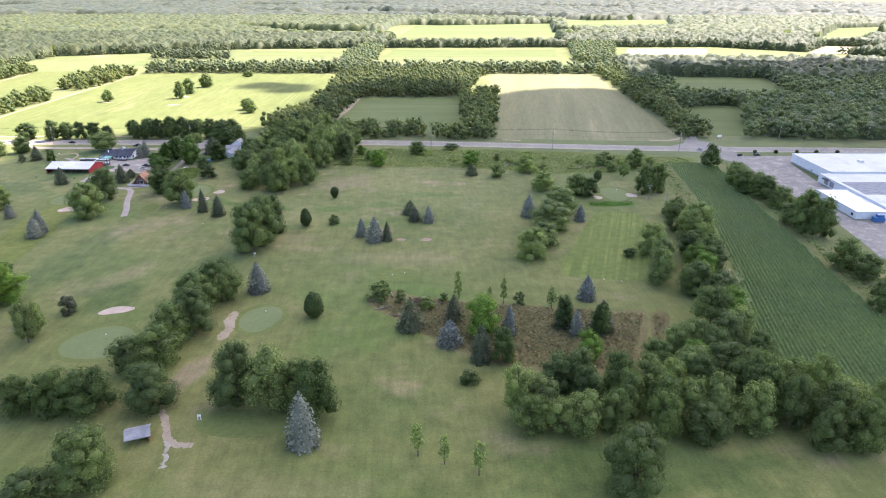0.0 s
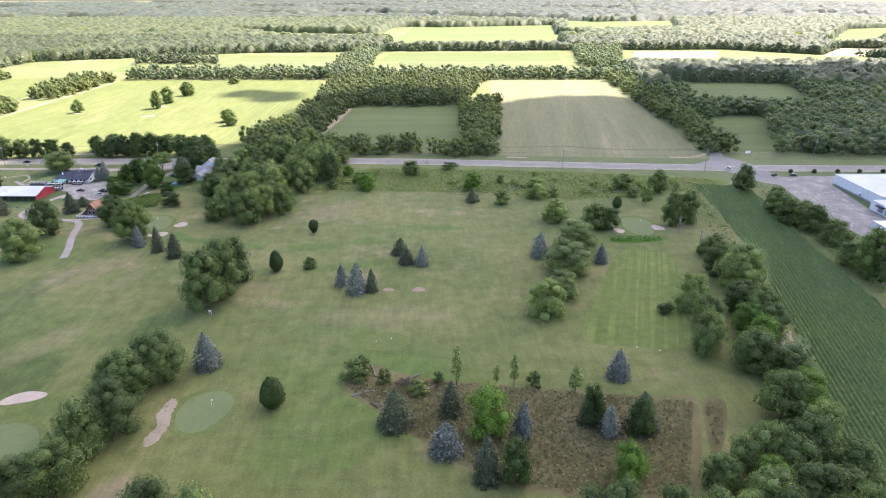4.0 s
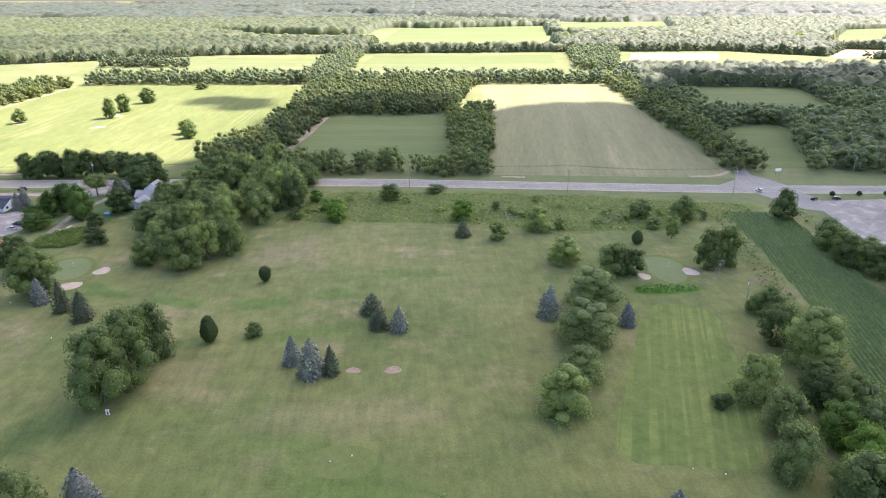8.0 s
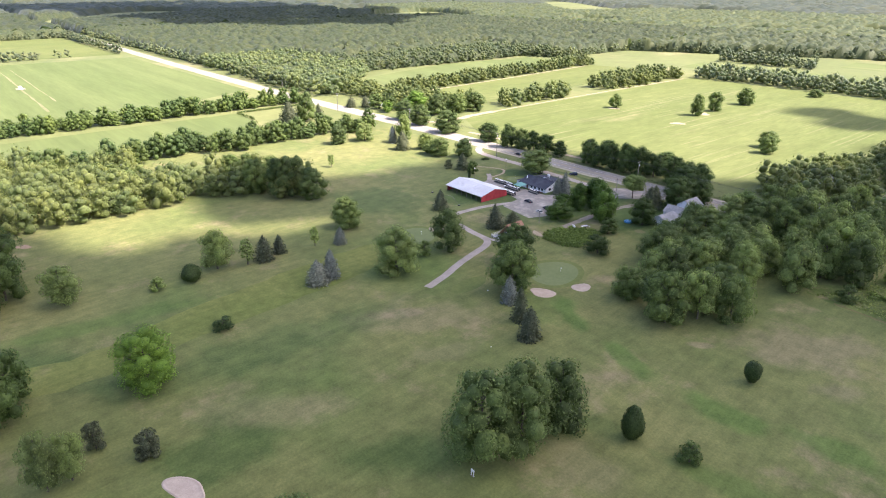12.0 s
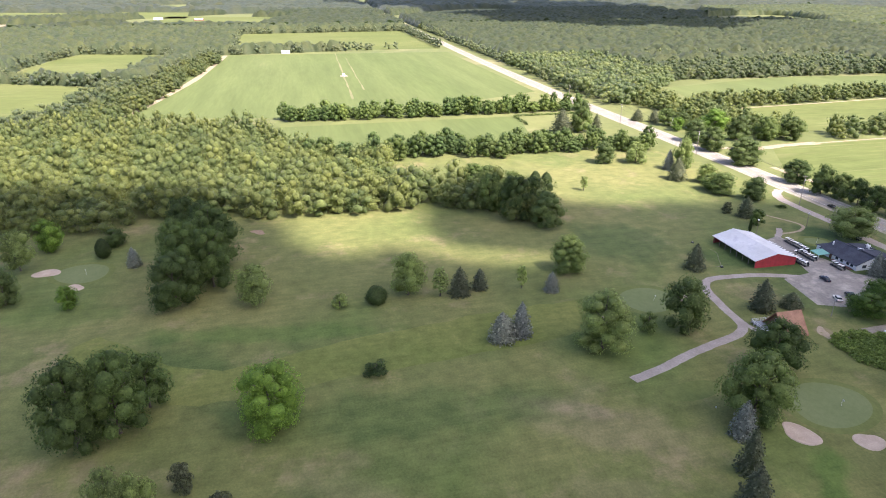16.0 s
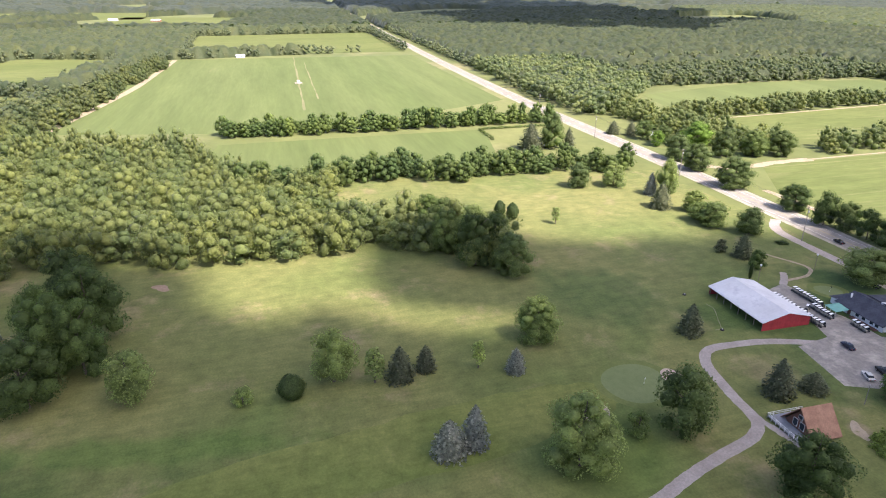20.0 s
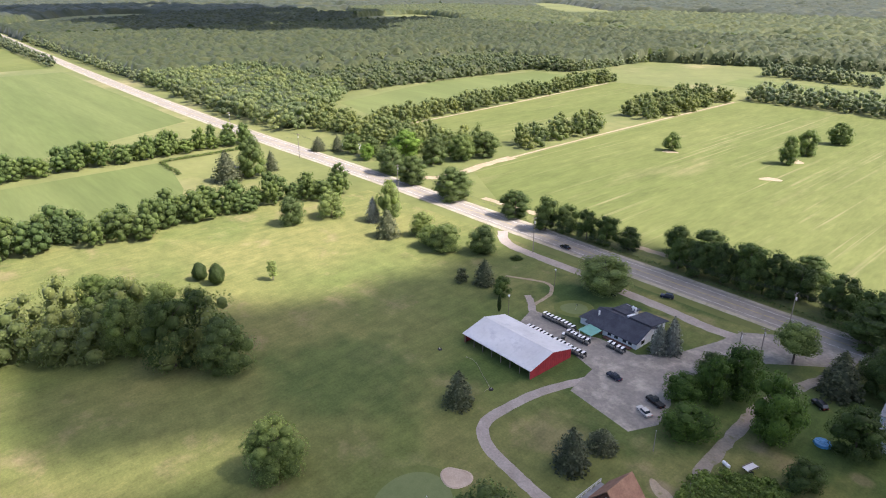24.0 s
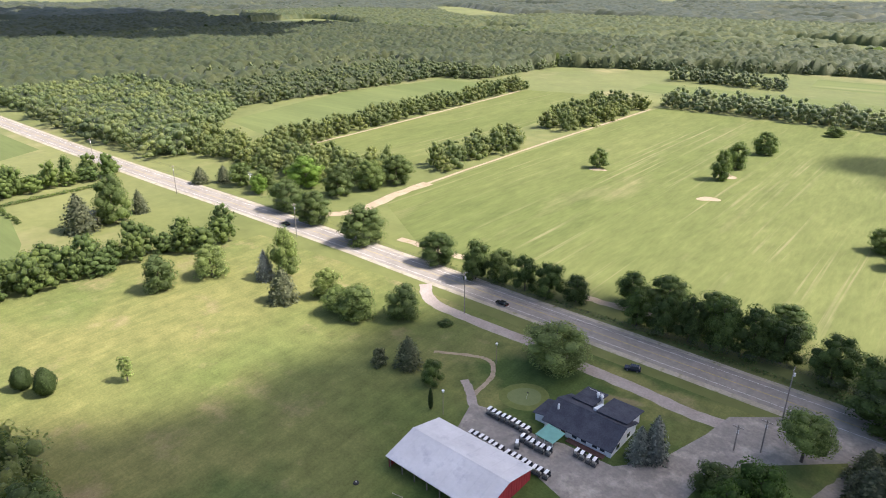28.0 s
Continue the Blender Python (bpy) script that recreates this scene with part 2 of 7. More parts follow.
M_COLLAR = soil("green collar grass", (0.140, 0.172, 0.054), (0.165, 0.192, 0.064), None, 0.06, 1.5)
M_SAND = soil("bunker sand", (0.455, 0.362, 0.285), (0.535, 0.436, 0.350), None, 0.3, 3.0, grain=0.25)
M_REDCLAY = soil("bare pink clay", (0.315, 0.225, 0.165), (0.390, 0.285, 0.212), None, 0.2, 1.5)
M_CLAY = soil("bare clay", (0.345, 0.280, 0.200), (0.425, 0.350, 0.258), (0.22, 0.22, 0.09), 0.2, 1.5)
M_FIELD = soil("hay field", (0.124, 0.154, 0.051), (0.155, 0.178, 0.064), (0.215, 0.208, 0.100), 0.012, 0.35, stretch=(1, 0.25, 1), turn=radians(1), dry_from=0.60, streak=0.3, swath=(0.270, 0.246, 0.132))
M_FIELD_TAN = soil("young bean field", (0.205, 0.205, 0.105), (0.250, 0.240, 0.130), (0.33, 0.29, 0.175), 0.008, 0.35, stretch=(1, 0.08, 1), turn=radians(-8), streak=0.3, haze_sheen=0.02)
M_FIELD_DEEP = soil("bean field", (0.118, 0.154, 0.052), (0.146, 0.176, 0.065), (0.21, 0.205, 0.105), 0.006, 0.35, stretch=(0.1, 1, 1), dry_from=0.62, haze_sheen=0.02)
M_WHEAT = soil("ripe wheat", (0.28, 0.22, 0.12), (0.33, 0.265, 0.145), None, 0.01, 0.4, haze_sheen=0.25)
M_MEADOW = soil("tall weeds", (0.122, 0.172, 0.048), (0.196, 0.228, 0.074), (0.245, 0.225, 0.112), 0.07, 0.8, relief=0.2, grain=0.5, dry_from=0.52)
M_BRUSH = soil("brown brush", (0.150, 0.128, 0.056), (0.215, 0.185, 0.088), (0.12, 0.15, 0.055), 0.09, 0.9, relief=0.3)
M_CORNSOIL = soil("field soil", (0.140, 0.196, 0.076), (0.166, 0.222, 0.088), None, 0.05, 0.8)
M_ASPHALT = soil("old asphalt", (0.258, 0.238, 0.216), (0.318, 0.296, 0.266), None, 0.05, 1.2, rough=0.9, grain=0.35, relief=0.01)
M_SHOULDER = soil("gravel shoulder", (0.34, 0.31, 0.25), (0.44, 0.40, 0.33), (0.20, 0.20, 0.09), 0.15, 1.5)
M_GRIT = soil("dusty grit", (0.265, 0.232, 0.190), (0.345, 0.302, 0.250), (0.19, 0.19, 0.09), 0.15, 1.5)
M_LOT = soil("worn parking asphalt", (0.262, 0.242, 0.220), (0.330, 0.304, 0.276), (0.46, 0.415, 0.360), 0.07, 1.2, dry_from=0.50, grain=0.4)
M_PATH = soil("cart path asphalt", (0.34, 0.298, 0.270), (0.42, 0.372, 0.340), None, 0.2, 1.5)
M_LEAF = foliage("leaf", (0.120, 0.170, 0.064), (0.162, 0.216, 0.081))
M_LEAF_DARK = foliage("dark leaf", (0.075, 0.117, 0.041), (0.104, 0.154, 0.054))
M_LEAF_LIGHT = foliage("light leaf", (0.135, 0.230, 0.046), (0.179, 0.284, 0.060))
# Darker than M_LEAF_LIGHT: part of the yard's cloud shade is in its colour.
M_LEAF_GREEN = foliage("green maple leaf", (0.080, 0.146, 0.034), (0.110, 0.186, 0.045))
M_LEAF_PALE = foliage("pale leaf", (0.201, 0.259, 0.099), (0.259, 0.323, 0.123))
M_NEEDLE = foliage("spruce needle", (0.096, 0.112, 0.076), (0.158, 0.176, 0.118), vary=0.35)
M_NEEDLE_BLUE = foliage("blue spruce needle", (0.160, 0.176, 0.180), (0.300, 0.318, 0.326), vary=0.35)
M_YEW = foliage("yew needle", (0.052, 0.082, 0.030), (0.080, 0.118, 0.044))
M_WOODS = foliage("woodland leaf", (0.150, 0.184, 0.072), (0.180, 0.214, 0.086), crowns=11.0, vary=0.14, haze_sheen=0.10)
M_FOREST = foliage("forest leaf", (0.152, 0.190, 0.094), (0.180, 0.220, 0.108), crowns=11.0, vary=0.08, haze_sheen=0.14)
# Woodland leaf again, paler and bluer: distance haze mixed into its colour.
M_WOODS_HAZED = foliage("hazed woodland leaf", (0.154, 0.188, 0.114), (0.184, 0.220, 0.132), crowns=12.0, vary=0.12, haze_sheen=0.18)
M_HEDGE = foliage("hedgerow leaf", (0.112, 0.165, 0.057), (0.143, 0.202, 0.070), crowns=8.0, vary=0.2, haze_sheen=0.05)
# Darkened for the self-shading between leaves that a closed sheet lacks.
M_CANOPY_LEAF = foliage("closed canopy leaf", (0.092, 0.117, 0.064), (0.110, 0.136, 0.074), crowns=13.0, vary=0.05, haze_sheen=0.10)
# Blue-grey cast of the farthest woods is haze painted into the leaf.
M_WOODS_FAR = foliage("far woodland leaf", (0.094, 0.114, 0.086), (0.108, 0.128, 0.096), crowns=14.0, vary=0.05, haze_sheen=0.14)
M_BRAMBLE = foliage("bramble leaf", (0.150, 0.215, 0.064), (0.200, 0.265, 0.082))
M_BARK = paint("bark", (0.13, 0.105, 0.085), 0.95, 0, 0.5, 3.0, 0.05)


# ---- helpers ----
def mesh_from(name, verts, faces, mat, smooth=False):
    me = bpy.data.meshes.new(name)
    me.from_pydata([tuple(v) for v in verts], [], [tuple(f) for f in faces])
    me.materials.append(mat)
    if smooth:
        me.polygons.foreach_set("use_smooth", [True] * len(me.polygons))
    me.update()
    return me


def quads_mesh(name, v, mat, cores=None, tint=None):
    """A mesh of loose leaf quads from an array (n, 4, 3), with inner leaf masses (verts, triangles) joined on."""
    n = len(v)
    verts, loops = v.reshape(-1, 3), np.arange(4 * n)
    starts, smooth = np.arange(n) * 4, np.zeros(n, bool)
    if cores is not None:
        cv, cf = cores
        loops = np.concatenate([loops, cf.ravel() + 4 * n])
        verts = np.concatenate([verts, cv])
        starts = np.concatenate([starts, 4 * n + np.arange(len(cf)) * 3])
        smooth = np.concatenate([smooth, np.ones(len(cf), bool)])
    me = bpy.data.meshes.new(name)
    me.vertices.add(len(verts))
    me.vertices.foreach_set("co", verts.astype(np.float32).ravel())
    me.loops.add(len(loops))
    me.loops.foreach_set("vertex_index", loops.astype(np.int32))
    me.polygons.add(len(starts))
    me.polygons.foreach_set("loop_start", starts.astype(np.int32))
    me.polygons.foreach_set("use_smooth", smooth)
    me.materials.append(mat)
    me.update(calc_edges=True)
    if tint is not None:
        me.attributes.new("tint", "FLOAT", "POINT").data.foreach_set("value", tint.astype(np.float32))
    return me


def ico_arrays(level):
    bm = bmesh.new()
    bmesh.ops.create_icosphere(bm, subdivisions=level, radius=1)
    out = np.array([v.co[:] for v in bm.verts]), np.array([[v.index for v in f.verts] for f in bm.faces])
    bm.free()
    return out


ICO = {1: ico_arrays(1), 2: ico_arrays(2), 3: ico_arrays(3)}


def leaf_masses(seed, centres, radii, level=2, rough=0.16):
    """Lumpy inner masses of a crown: one uneven ball of leaves a lobe; radii (n, 3)."""
    rng = np.random.default_rng(seed)
    bv, bf = ICO[level]
    k = 1 + rng.uniform(-rough, rough, (len(centres), len(bv), 1))
    v = bv[None] * k * radii[:, None, :] + centres[:, None, :]
    f = bf[None] + (np.arange(len(centres)) * len(bv))[:, None, None]
    return v.reshape(-1, 3), f.reshape(-1, 3)


def part(name, data, material=None, parent=None, label=""):
    """Links a bmesh or a mesh as one object under a thing."""
    if isinstance(data, bmesh.types.BMesh):
        me = bpy.data.meshes.new(name)
        data.to_mesh(me)
        data.free()
        me.materials.append(material)
        data = me
    ob = new(name, data)
    ob.parent = parent
    return tagged(ob, label)


def thing(name, label, category, m=None, group="", kind=""):
    ob = tagged(new(name), label, category, group, kind)
    ob.matrix_basis = m or Matrix()
    return ob


def sheet(name, outline, z, mat, label, category="ground", kind="structure"):
    """A flat piece of ground cover with the given outline."""
    bm = bmesh.new()
    vs = [bm.verts.new((x, y, z)) for x, y in outline]
    face = bm.faces.new(vs)
    bmesh.ops.triangulate(bm, faces=[face])
    for f in bm.faces:
        f.normal_update()
        if f.normal.z < 0:
            f.normal_flip()
    me = bpy.data.meshes.new(name)
    bm.to_mesh(me)
    bm.free()
    me.materials.append(mat)
    return tagged(new(name, me), label, category, kind=kind)


def rounded(points, steps=6, closed=True, ragged=0.0, seed=1):
    """A smooth line through points (Catmull-Rom), with an uneven edge if ragged."""
    rnd, out, n = random.Random(seed), [], len(points)
    p = [Vector((x, y, 0)) for x, y in points]
    for i in range(n if closed else n - 1):
        a, b, c, d = (p[(i + k) % n] if closed else p[min(max(i + k, 0), n - 1)] for k in (-1, 0, 1, 2))
        for s in range(steps):
            t = s / steps
            q = 0.5 * (2 * b + (c - a) * t + (2 * a - 5 * b + 4 * c - d) * t * t + (3 * b - a - 3 * c + d) * t ** 3)
            out.append((q.x + rnd.uniform(-ragged, ragged), q.y + rnd.uniform(-ragged, ragged)))
    if not closed:
        out.append(points[-1])
    return out


def oval(x, y, a, b, turn, wobble=0.08, seed=1, grow=0.0, n=36):
    rnd = random.Random(seed)
    ph = [rnd.uniform(0, 6.28) for _ in range(3)]
    c, s = math.cos(radians(turn)), math.sin(radians(turn))
    out = []
    for i in range(n):
        th = 2 * math.pi * i / n
        k = 1 + wobble * (math.sin(2 * th + ph[0]) + 0.7 * math.sin(3 * th + ph[1]))
        u, v = (a * k + grow) * math.cos(th), (b * k + grow) * math.sin(th)
        out.append((x + u * c - v * s, y + u * s + v * c))
    return out


def ribbon(name, line, width, z, mat, label, category, ragged=0.0, seed=3):
    rnd = random.Random(seed)
    left, right = [], []
    for i, (x, y) in enumerate(line):
        x0, y0 = line[max(i - 1, 0)]
        x1, y1 = line[min(i + 1, len(line) - 1)]
        d = Vector((x1 - x0, y1 - y0)).normalized()
        wl, wr = width / 2 + rnd.uniform(-ragged, ragged), width / 2 + rnd.uniform(-ragged, ragged)
        left.append((x - d.y * wl, y + d.x * wl, z))
        right.append((x + d.y * wr, y - d.x * wr, z))
    n = len(line)
    me = mesh_from(name, left + right, [(i, n + i, n + i + 1, i + 1) for i in range(n - 1)], mat)
    if me.polygons[0].normal.z < 0:
        me.flip_normals()
    return tagged(new(name, me), label, category, kind="structure")


def inside(points, polygon):
    """Which of the points (n, 2) lie in the polygon."""
    x, y = points[:, 0], points[:, 1]
    hit = np.zeros(len(points), bool)
    for (x0, y0), (x1, y1) in zip(polygon, polygon[1:] + polygon[:1]):
        cross = (y0 > y) != (y1 > y)
        hit ^= cross & (x < (x1 - x0) * (y - y0) / ((y1 - y0) or 1e-9) + x0)
    return hit


def scatter(polygon, gap, seed):
    rng = np.random.default_rng(seed)
    p = np.array(polygon)
    gx, gy = np.meshgrid(np.arange(p[:, 0].min(), p[:, 0].max() + gap, gap), np.arange(p[:, 1].min(), p[:, 1].max() + gap, gap))
    q = np.stack([gx.ravel(), gy.ravel()], 1)
    q = q + rng.uniform(-0.38, 0.38, q.shape) * gap
    return q[inside(q, polygon)]


# ---- ground and roads ----
ROAD = rounded([(1500, 380), (600, 441), (330, 462), (180, 467), (60, 477), (-50, 485), (-200, 485), (-400, 484), (-700, 478), (-1100, 484), (-1600, 500), (-2600, 535), (-4800, 610)], 5, False)
FIELDS = [
    ("hay_field", [(-402, 893), (-126, 885), (-126, 640), (-146, 560), (-152, 522), (-190, 508), (-250, 504), (-335, 500), (-397, 537)], M_FIELD, "sunlit pale green hay field with mowing lines"),
    ("hay_field", [(-522, 562), (-433, 592), (-466, 927), (-554, 903)], M_FIELD, "narrow green hay field between hedgerows"),
    ("hay_field", [(-556, 585), (-645, 602), (-670, 686), (-692, 767), (-676, 906), (-594, 915)], M_FIELD_DEEP, "narrow green field strip in the woods"),
    ("bean_field", [(-93, 547), (15, 513), (18, 697), (-85, 694)], M_FIELD_DEEP, "small green field beyond the road"),
    ("bean_field", [(41, 500), (187, 490), (206, 890), (61, 890)], M_FIELD_TAN, "large pale olive crop field with faint rows"),
    ("bean_field", [(-594, 87), (-1072, 124), (-1057, 461), (-652, 462), (-553, 274)], M_FIELD_DEEP, "large green crop field beside the highway"),
    ("bean_field", [(-530, 216), (-532, 305), (-534, 405), (-470, 392), (-442, 380), (-440, 320), (-432, 262), (-430, 234), (-480, 208)], M_FIELD_DEEP, "dark green crop strip behind the hedgerow"),
    ("pasture", [(-766, -250), (-780, -170), (-827, -96), (-767, 42), (-664, 40), (-600, 40), (-535, 5), (-525, -70), (-560, -170)], M_FIELD, "green field beyond the hedgerow"),
    ("pasture", [(-847, -97), (-973, -102), (-1077, -97), (-1132, -83), (-1095, 43), (-976, 61), (-908, 40), (-789, 38)], M_FIELD, "distant green field among trees"),
    ("pasture", [(-1964, -615), (-2189, -928), (-2607, -1153), (-2839, -1167), (-2640, -522), (-2172, -403)], M_FIELD, "far pale green field near the horizon"),
    ("pasture", [(-1590, -150), (-1590, -235), (-1730, -270), (-1730, -150)], M_FIELD, "far farmyard clearing in the woods"),
    ("wheat_field", [(-1790, -440), (-1800, -560), (-1950, -690), (-1975, -480)], M_WHEAT, "far tan stubble clearing by the farm"),
    ("pasture", [(-2203, -368), (-2678, -392), (-2598, -106), (-2176, -85)], M_FIELD, "far pale field beyond the farmsteads"),
    ("pasture", [(-100, 1110), (190, 1110), (203, 1240), (-90, 1236)], M_FIELD_DEEP, "distant pale field between tree lines"),
    ("pasture", [(-115, 1300), (230, 1330), (330, 2095), (-81, 1966)], M_FIELD_DEEP, "distant broad pale green field"),
    ("pasture", [(310, 1700), (600, 1760), (768, 2348), (403, 2261)], M_FIELD_DEEP, "far pale field near the horizon"),
    ("wheat_field", [(310, 1150), (450, 1150), (500, 1270), (347, 1266)], M_WHEAT, "distant tan wheat field"),
    ("wheat_field", [(640, 1180), (740, 1170), (858, 1305), (752, 1327)], M_WHEAT, "distant golden wheat field"),
    ("pasture", [(740, 1360), (830, 1350), (1272, 1956), (1097, 1899)], M_FIELD_DEEP, "far green field near the horizon"),
    ("pasture", [(-330, 1120), (-160, 1110), (-170, 1185), (-340, 1200)], M_FIELD_DEEP, "distant pale field behind the woods"),
    ("pasture", [(252, 690), (370, 660), (413, 854), (275, 869)], M_FIELD_DEEP, "green field enclosed by trees"),
    ("pasture", [(216, 510), (250, 512), (288, 642), (238, 642)], M_FIELD_DEEP, "small green field by the side road"),
    ("wheat_field", [(-715, 1585), (-560, 1630), (-580, 1700), (-722, 1650)], M_WHEAT, "far yellow field in the forest"),
    ("pasture", [(-470, 975), (-318, 970), (-170, 965), (-180, 1030), (-330, 1040), (-475, 1040)], M_FIELD_DEEP, "distant narrow field between hedges"),
    ("pasture", [(-2060, 1430), (-2069, 1564), (-2464, 1801), (-2487, 1648)], M_FIELD, "far pale clearing in the forest"),
    ("pasture", [(-900, 700), (-860, 690), (-800, 960), (-850, 980)], M_FIELD, "narrow clearing in the forest"),
    ("pasture", [(620, 560), (760, 540), (820, 760), (660, 780)], M_FIELD_TAN, "pale field in the eastern woods"),
    ("pasture", [(-1120, 140), (-1500, 120), (-1520, 460), (-1110, 462)], M_FIELD, "distant field along the highway"),
    ("pasture", [(-1700, -200), (-2300, -150), (-2200, 250), (-1680, 150)], M_FIELD, "far field towards the horizon"),
]
SIZE = 9000
tagged(new("ground", mesh_from("ground", [(-SIZE, -SIZE, 0), (SIZE, -SIZE, 0), (SIZE, SIZE, 0), (-SIZE, SIZE, 0)], [(0, 1, 2, 3)], M_FAR)),
       "open grassy countryside reaching the horizon", "ground", kind="structure")
COURSE = [(-420, 60), (-300, 60), (-100, 40), (60, -60), (160, -60), (160, 120), (186, 200), (190, 430), (120, 455), (-50, 472), (-190, 473), (-330, 471), (-402, 466), (-425, 380), (-416, 240), (-418, 120)]
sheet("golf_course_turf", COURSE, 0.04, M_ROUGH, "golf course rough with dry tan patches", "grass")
for i, (name, outline, mat, label) in enumerate(FIELDS):
    sheet(name, outline, 0.06, mat, label, "field")
ribbon("road_shoulder", ROAD, 15.5, 0.08, M_SHOULDER, "pale gravel shoulder along the highway", "road", 0.4)
ribbon("road", ROAD, 11.5, 0.12, M_ASPHALT, "worn grey two-lane highway", "road")

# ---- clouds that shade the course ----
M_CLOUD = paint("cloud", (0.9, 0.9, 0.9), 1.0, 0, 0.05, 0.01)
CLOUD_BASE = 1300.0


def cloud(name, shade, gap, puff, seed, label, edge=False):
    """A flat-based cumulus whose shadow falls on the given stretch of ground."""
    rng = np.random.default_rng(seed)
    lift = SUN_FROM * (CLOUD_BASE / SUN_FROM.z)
    ico = bmesh.new()
    bmesh.ops.create_icosphere(ico, subdivisions=2, radius=1)
    base_v = np.array([v.co[:] for v in ico.verts])
    base_f = np.array([[v.index for v in f.verts] for f in ico.faces])
    ico.free()
    verts, faces = [], []
    spots = scatter(shade, gap, seed)
    inner = puff * (1.1 if edge else 0.75)
    for th in range(8):
        spots = spots[inside(spots + inner * np.array([math.cos(th * math.pi / 4), math.sin(th * math.pi / 4)]), shade)]
    spots = [(x, y, puff) for x, y in spots]
    if edge:
        for (x0, y0), (x1, y1) in zip(shade, shade[1:] + shade[:1]):
            if min(y0, y1) < 20 or max(x0, x1) > -90 or y0 > 600:
                continue
            a, d = Vector((x0, y0)), Vector((x1 - x0, y1 - y0))
            inward = Vector((d.y, -d.x)).normalized()
            for s in range(int(d.length // 11) + 1):
                for depth in (13, 26, 39):
                    q = a + d * min(1, s * 11 / d.length) + inward * (depth + rng.uniform(-5, 5))
                    spots.append((q.x, q.y, 17))
    for k, (x, y, puff) in enumerate(spots):
        r = puff * rng.uniform(0.75, 1.25)
        v = base_v * (1 + rng.uniform(-0.12, 0.12, (len(base_v), 1))) * np.array([r, r, r * 0.8])
        v[:, 2] = np.maximum(v[:, 2], -0.18 * r)
        faces.append(base_f + k * len(base_v))
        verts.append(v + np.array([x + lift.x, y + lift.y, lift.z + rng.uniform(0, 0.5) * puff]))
    me = mesh_from(name, np.concatenate(verts), np.concatenate(faces), M_CLOUD, True)
    return tagged(new(name, me), label, "cloud", kind="stuff")


# Clouds out of view, inferred: each outline is the ground shade it casts.
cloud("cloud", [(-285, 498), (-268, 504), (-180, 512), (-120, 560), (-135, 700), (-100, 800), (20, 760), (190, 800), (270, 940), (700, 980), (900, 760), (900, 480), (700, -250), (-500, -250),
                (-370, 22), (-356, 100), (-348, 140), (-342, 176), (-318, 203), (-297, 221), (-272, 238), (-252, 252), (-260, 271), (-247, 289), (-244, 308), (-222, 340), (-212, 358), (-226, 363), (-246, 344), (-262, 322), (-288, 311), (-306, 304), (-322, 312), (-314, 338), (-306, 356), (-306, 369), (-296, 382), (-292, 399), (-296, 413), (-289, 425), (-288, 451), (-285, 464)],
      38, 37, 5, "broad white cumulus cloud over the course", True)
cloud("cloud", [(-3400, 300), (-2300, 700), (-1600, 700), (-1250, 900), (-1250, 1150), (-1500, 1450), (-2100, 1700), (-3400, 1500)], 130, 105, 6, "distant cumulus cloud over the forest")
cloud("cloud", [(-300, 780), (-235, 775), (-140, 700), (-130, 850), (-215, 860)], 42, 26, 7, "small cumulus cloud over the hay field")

# ---- golf course ----
M_STRIPED = soil("striped fairway", (0.138, 0.180, 0.052), (0.168, 0.204, 0.062), (0.19, 0.20, 0.075), 0.03, 1.2, dry_from=0.60, grain=0.4)
stripe_nt = M_STRIPED.node_tree
stripe_bs = stripe_nt.nodes["Principled BSDF"]
turf = stripe_bs.inputs["Base Color"].links[0].from_socket
mow_geo, mow_map, mow_noise = (stripe_nt.nodes.new(k) for k in ("ShaderNodeNewGeometry", "ShaderNodeMapping", "ShaderNodeTexNoise"))
mow_map.vector_type = "TEXTURE"
mow_map.inputs["Rotation"].default_value, mow_map.inputs["Scale"].default_value = (0, 0, radians(-17)), (1, 60, 1)
mow_noise.inputs["Scale"].default_value, mow_noise.inputs["Detail"].default_value = 0.55, 1.0
stripe_nt.links.new(mow_geo.outputs["Position"], mow_map.inputs["Vector"])
stripe_nt.links.new(mow_map.outputs[0], mow_noise.inputs["Vector"])
mow = mow_noise.outputs["Fac"]
worn = ramp(stripe_nt, noise_at(stripe_nt, 0.07, 4), (0.38, (0.15, 0.15, 0.15)), (0.62, (1, 1, 1)))
striped = blend(stripe_nt, 1.0, turf, ramp(stripe_nt, mow, (0.46, (0.94, 0.97, 0.92)), (0.56, (1.34, 1.26, 1.20))), "MULTIPLY")
stripe_nt.links.new(blend(stripe_nt, worn, turf, striped), stripe_bs.inputs["Base Color"])
M_SEDGE = soil("tall sedge", (0.085, 0.20, 0.028), (0.115, 0.235, 0.038), None, 0.2, 1.2, relief=0.3)
M_WHITE = paint("white paint", (0.8, 0.8, 0.8), 0.5, 0, 0.12)
M_DARK = paint("dark interior", (0.03, 0.03, 0.032), 0.9)
M_POST = paint("weathered wood", (0.24, 0.20, 0.16), 0.9, 0, 0.4, 2.0)


def box(bm, x0, x1, y0, y1, z0, z1, bevel=0.0):
    m = Matrix.Translation(((x0 + x1) / 2, (y0 + y1) / 2, (z0 + z1) / 2)) @ Matrix.Diagonal((abs(x1 - x0), abs(y1 - y0), abs(z1 - z0), 1))
    r = bmesh.ops.create_cube(bm, size=1, matrix=m)
    if bevel:
        edges = list({e for v in r["verts"] for e in v.link_edges})
        bmesh.ops.bevel(bm, geom=edges, offset=bevel, segments=2, affect="EDGES", profile=0.6)


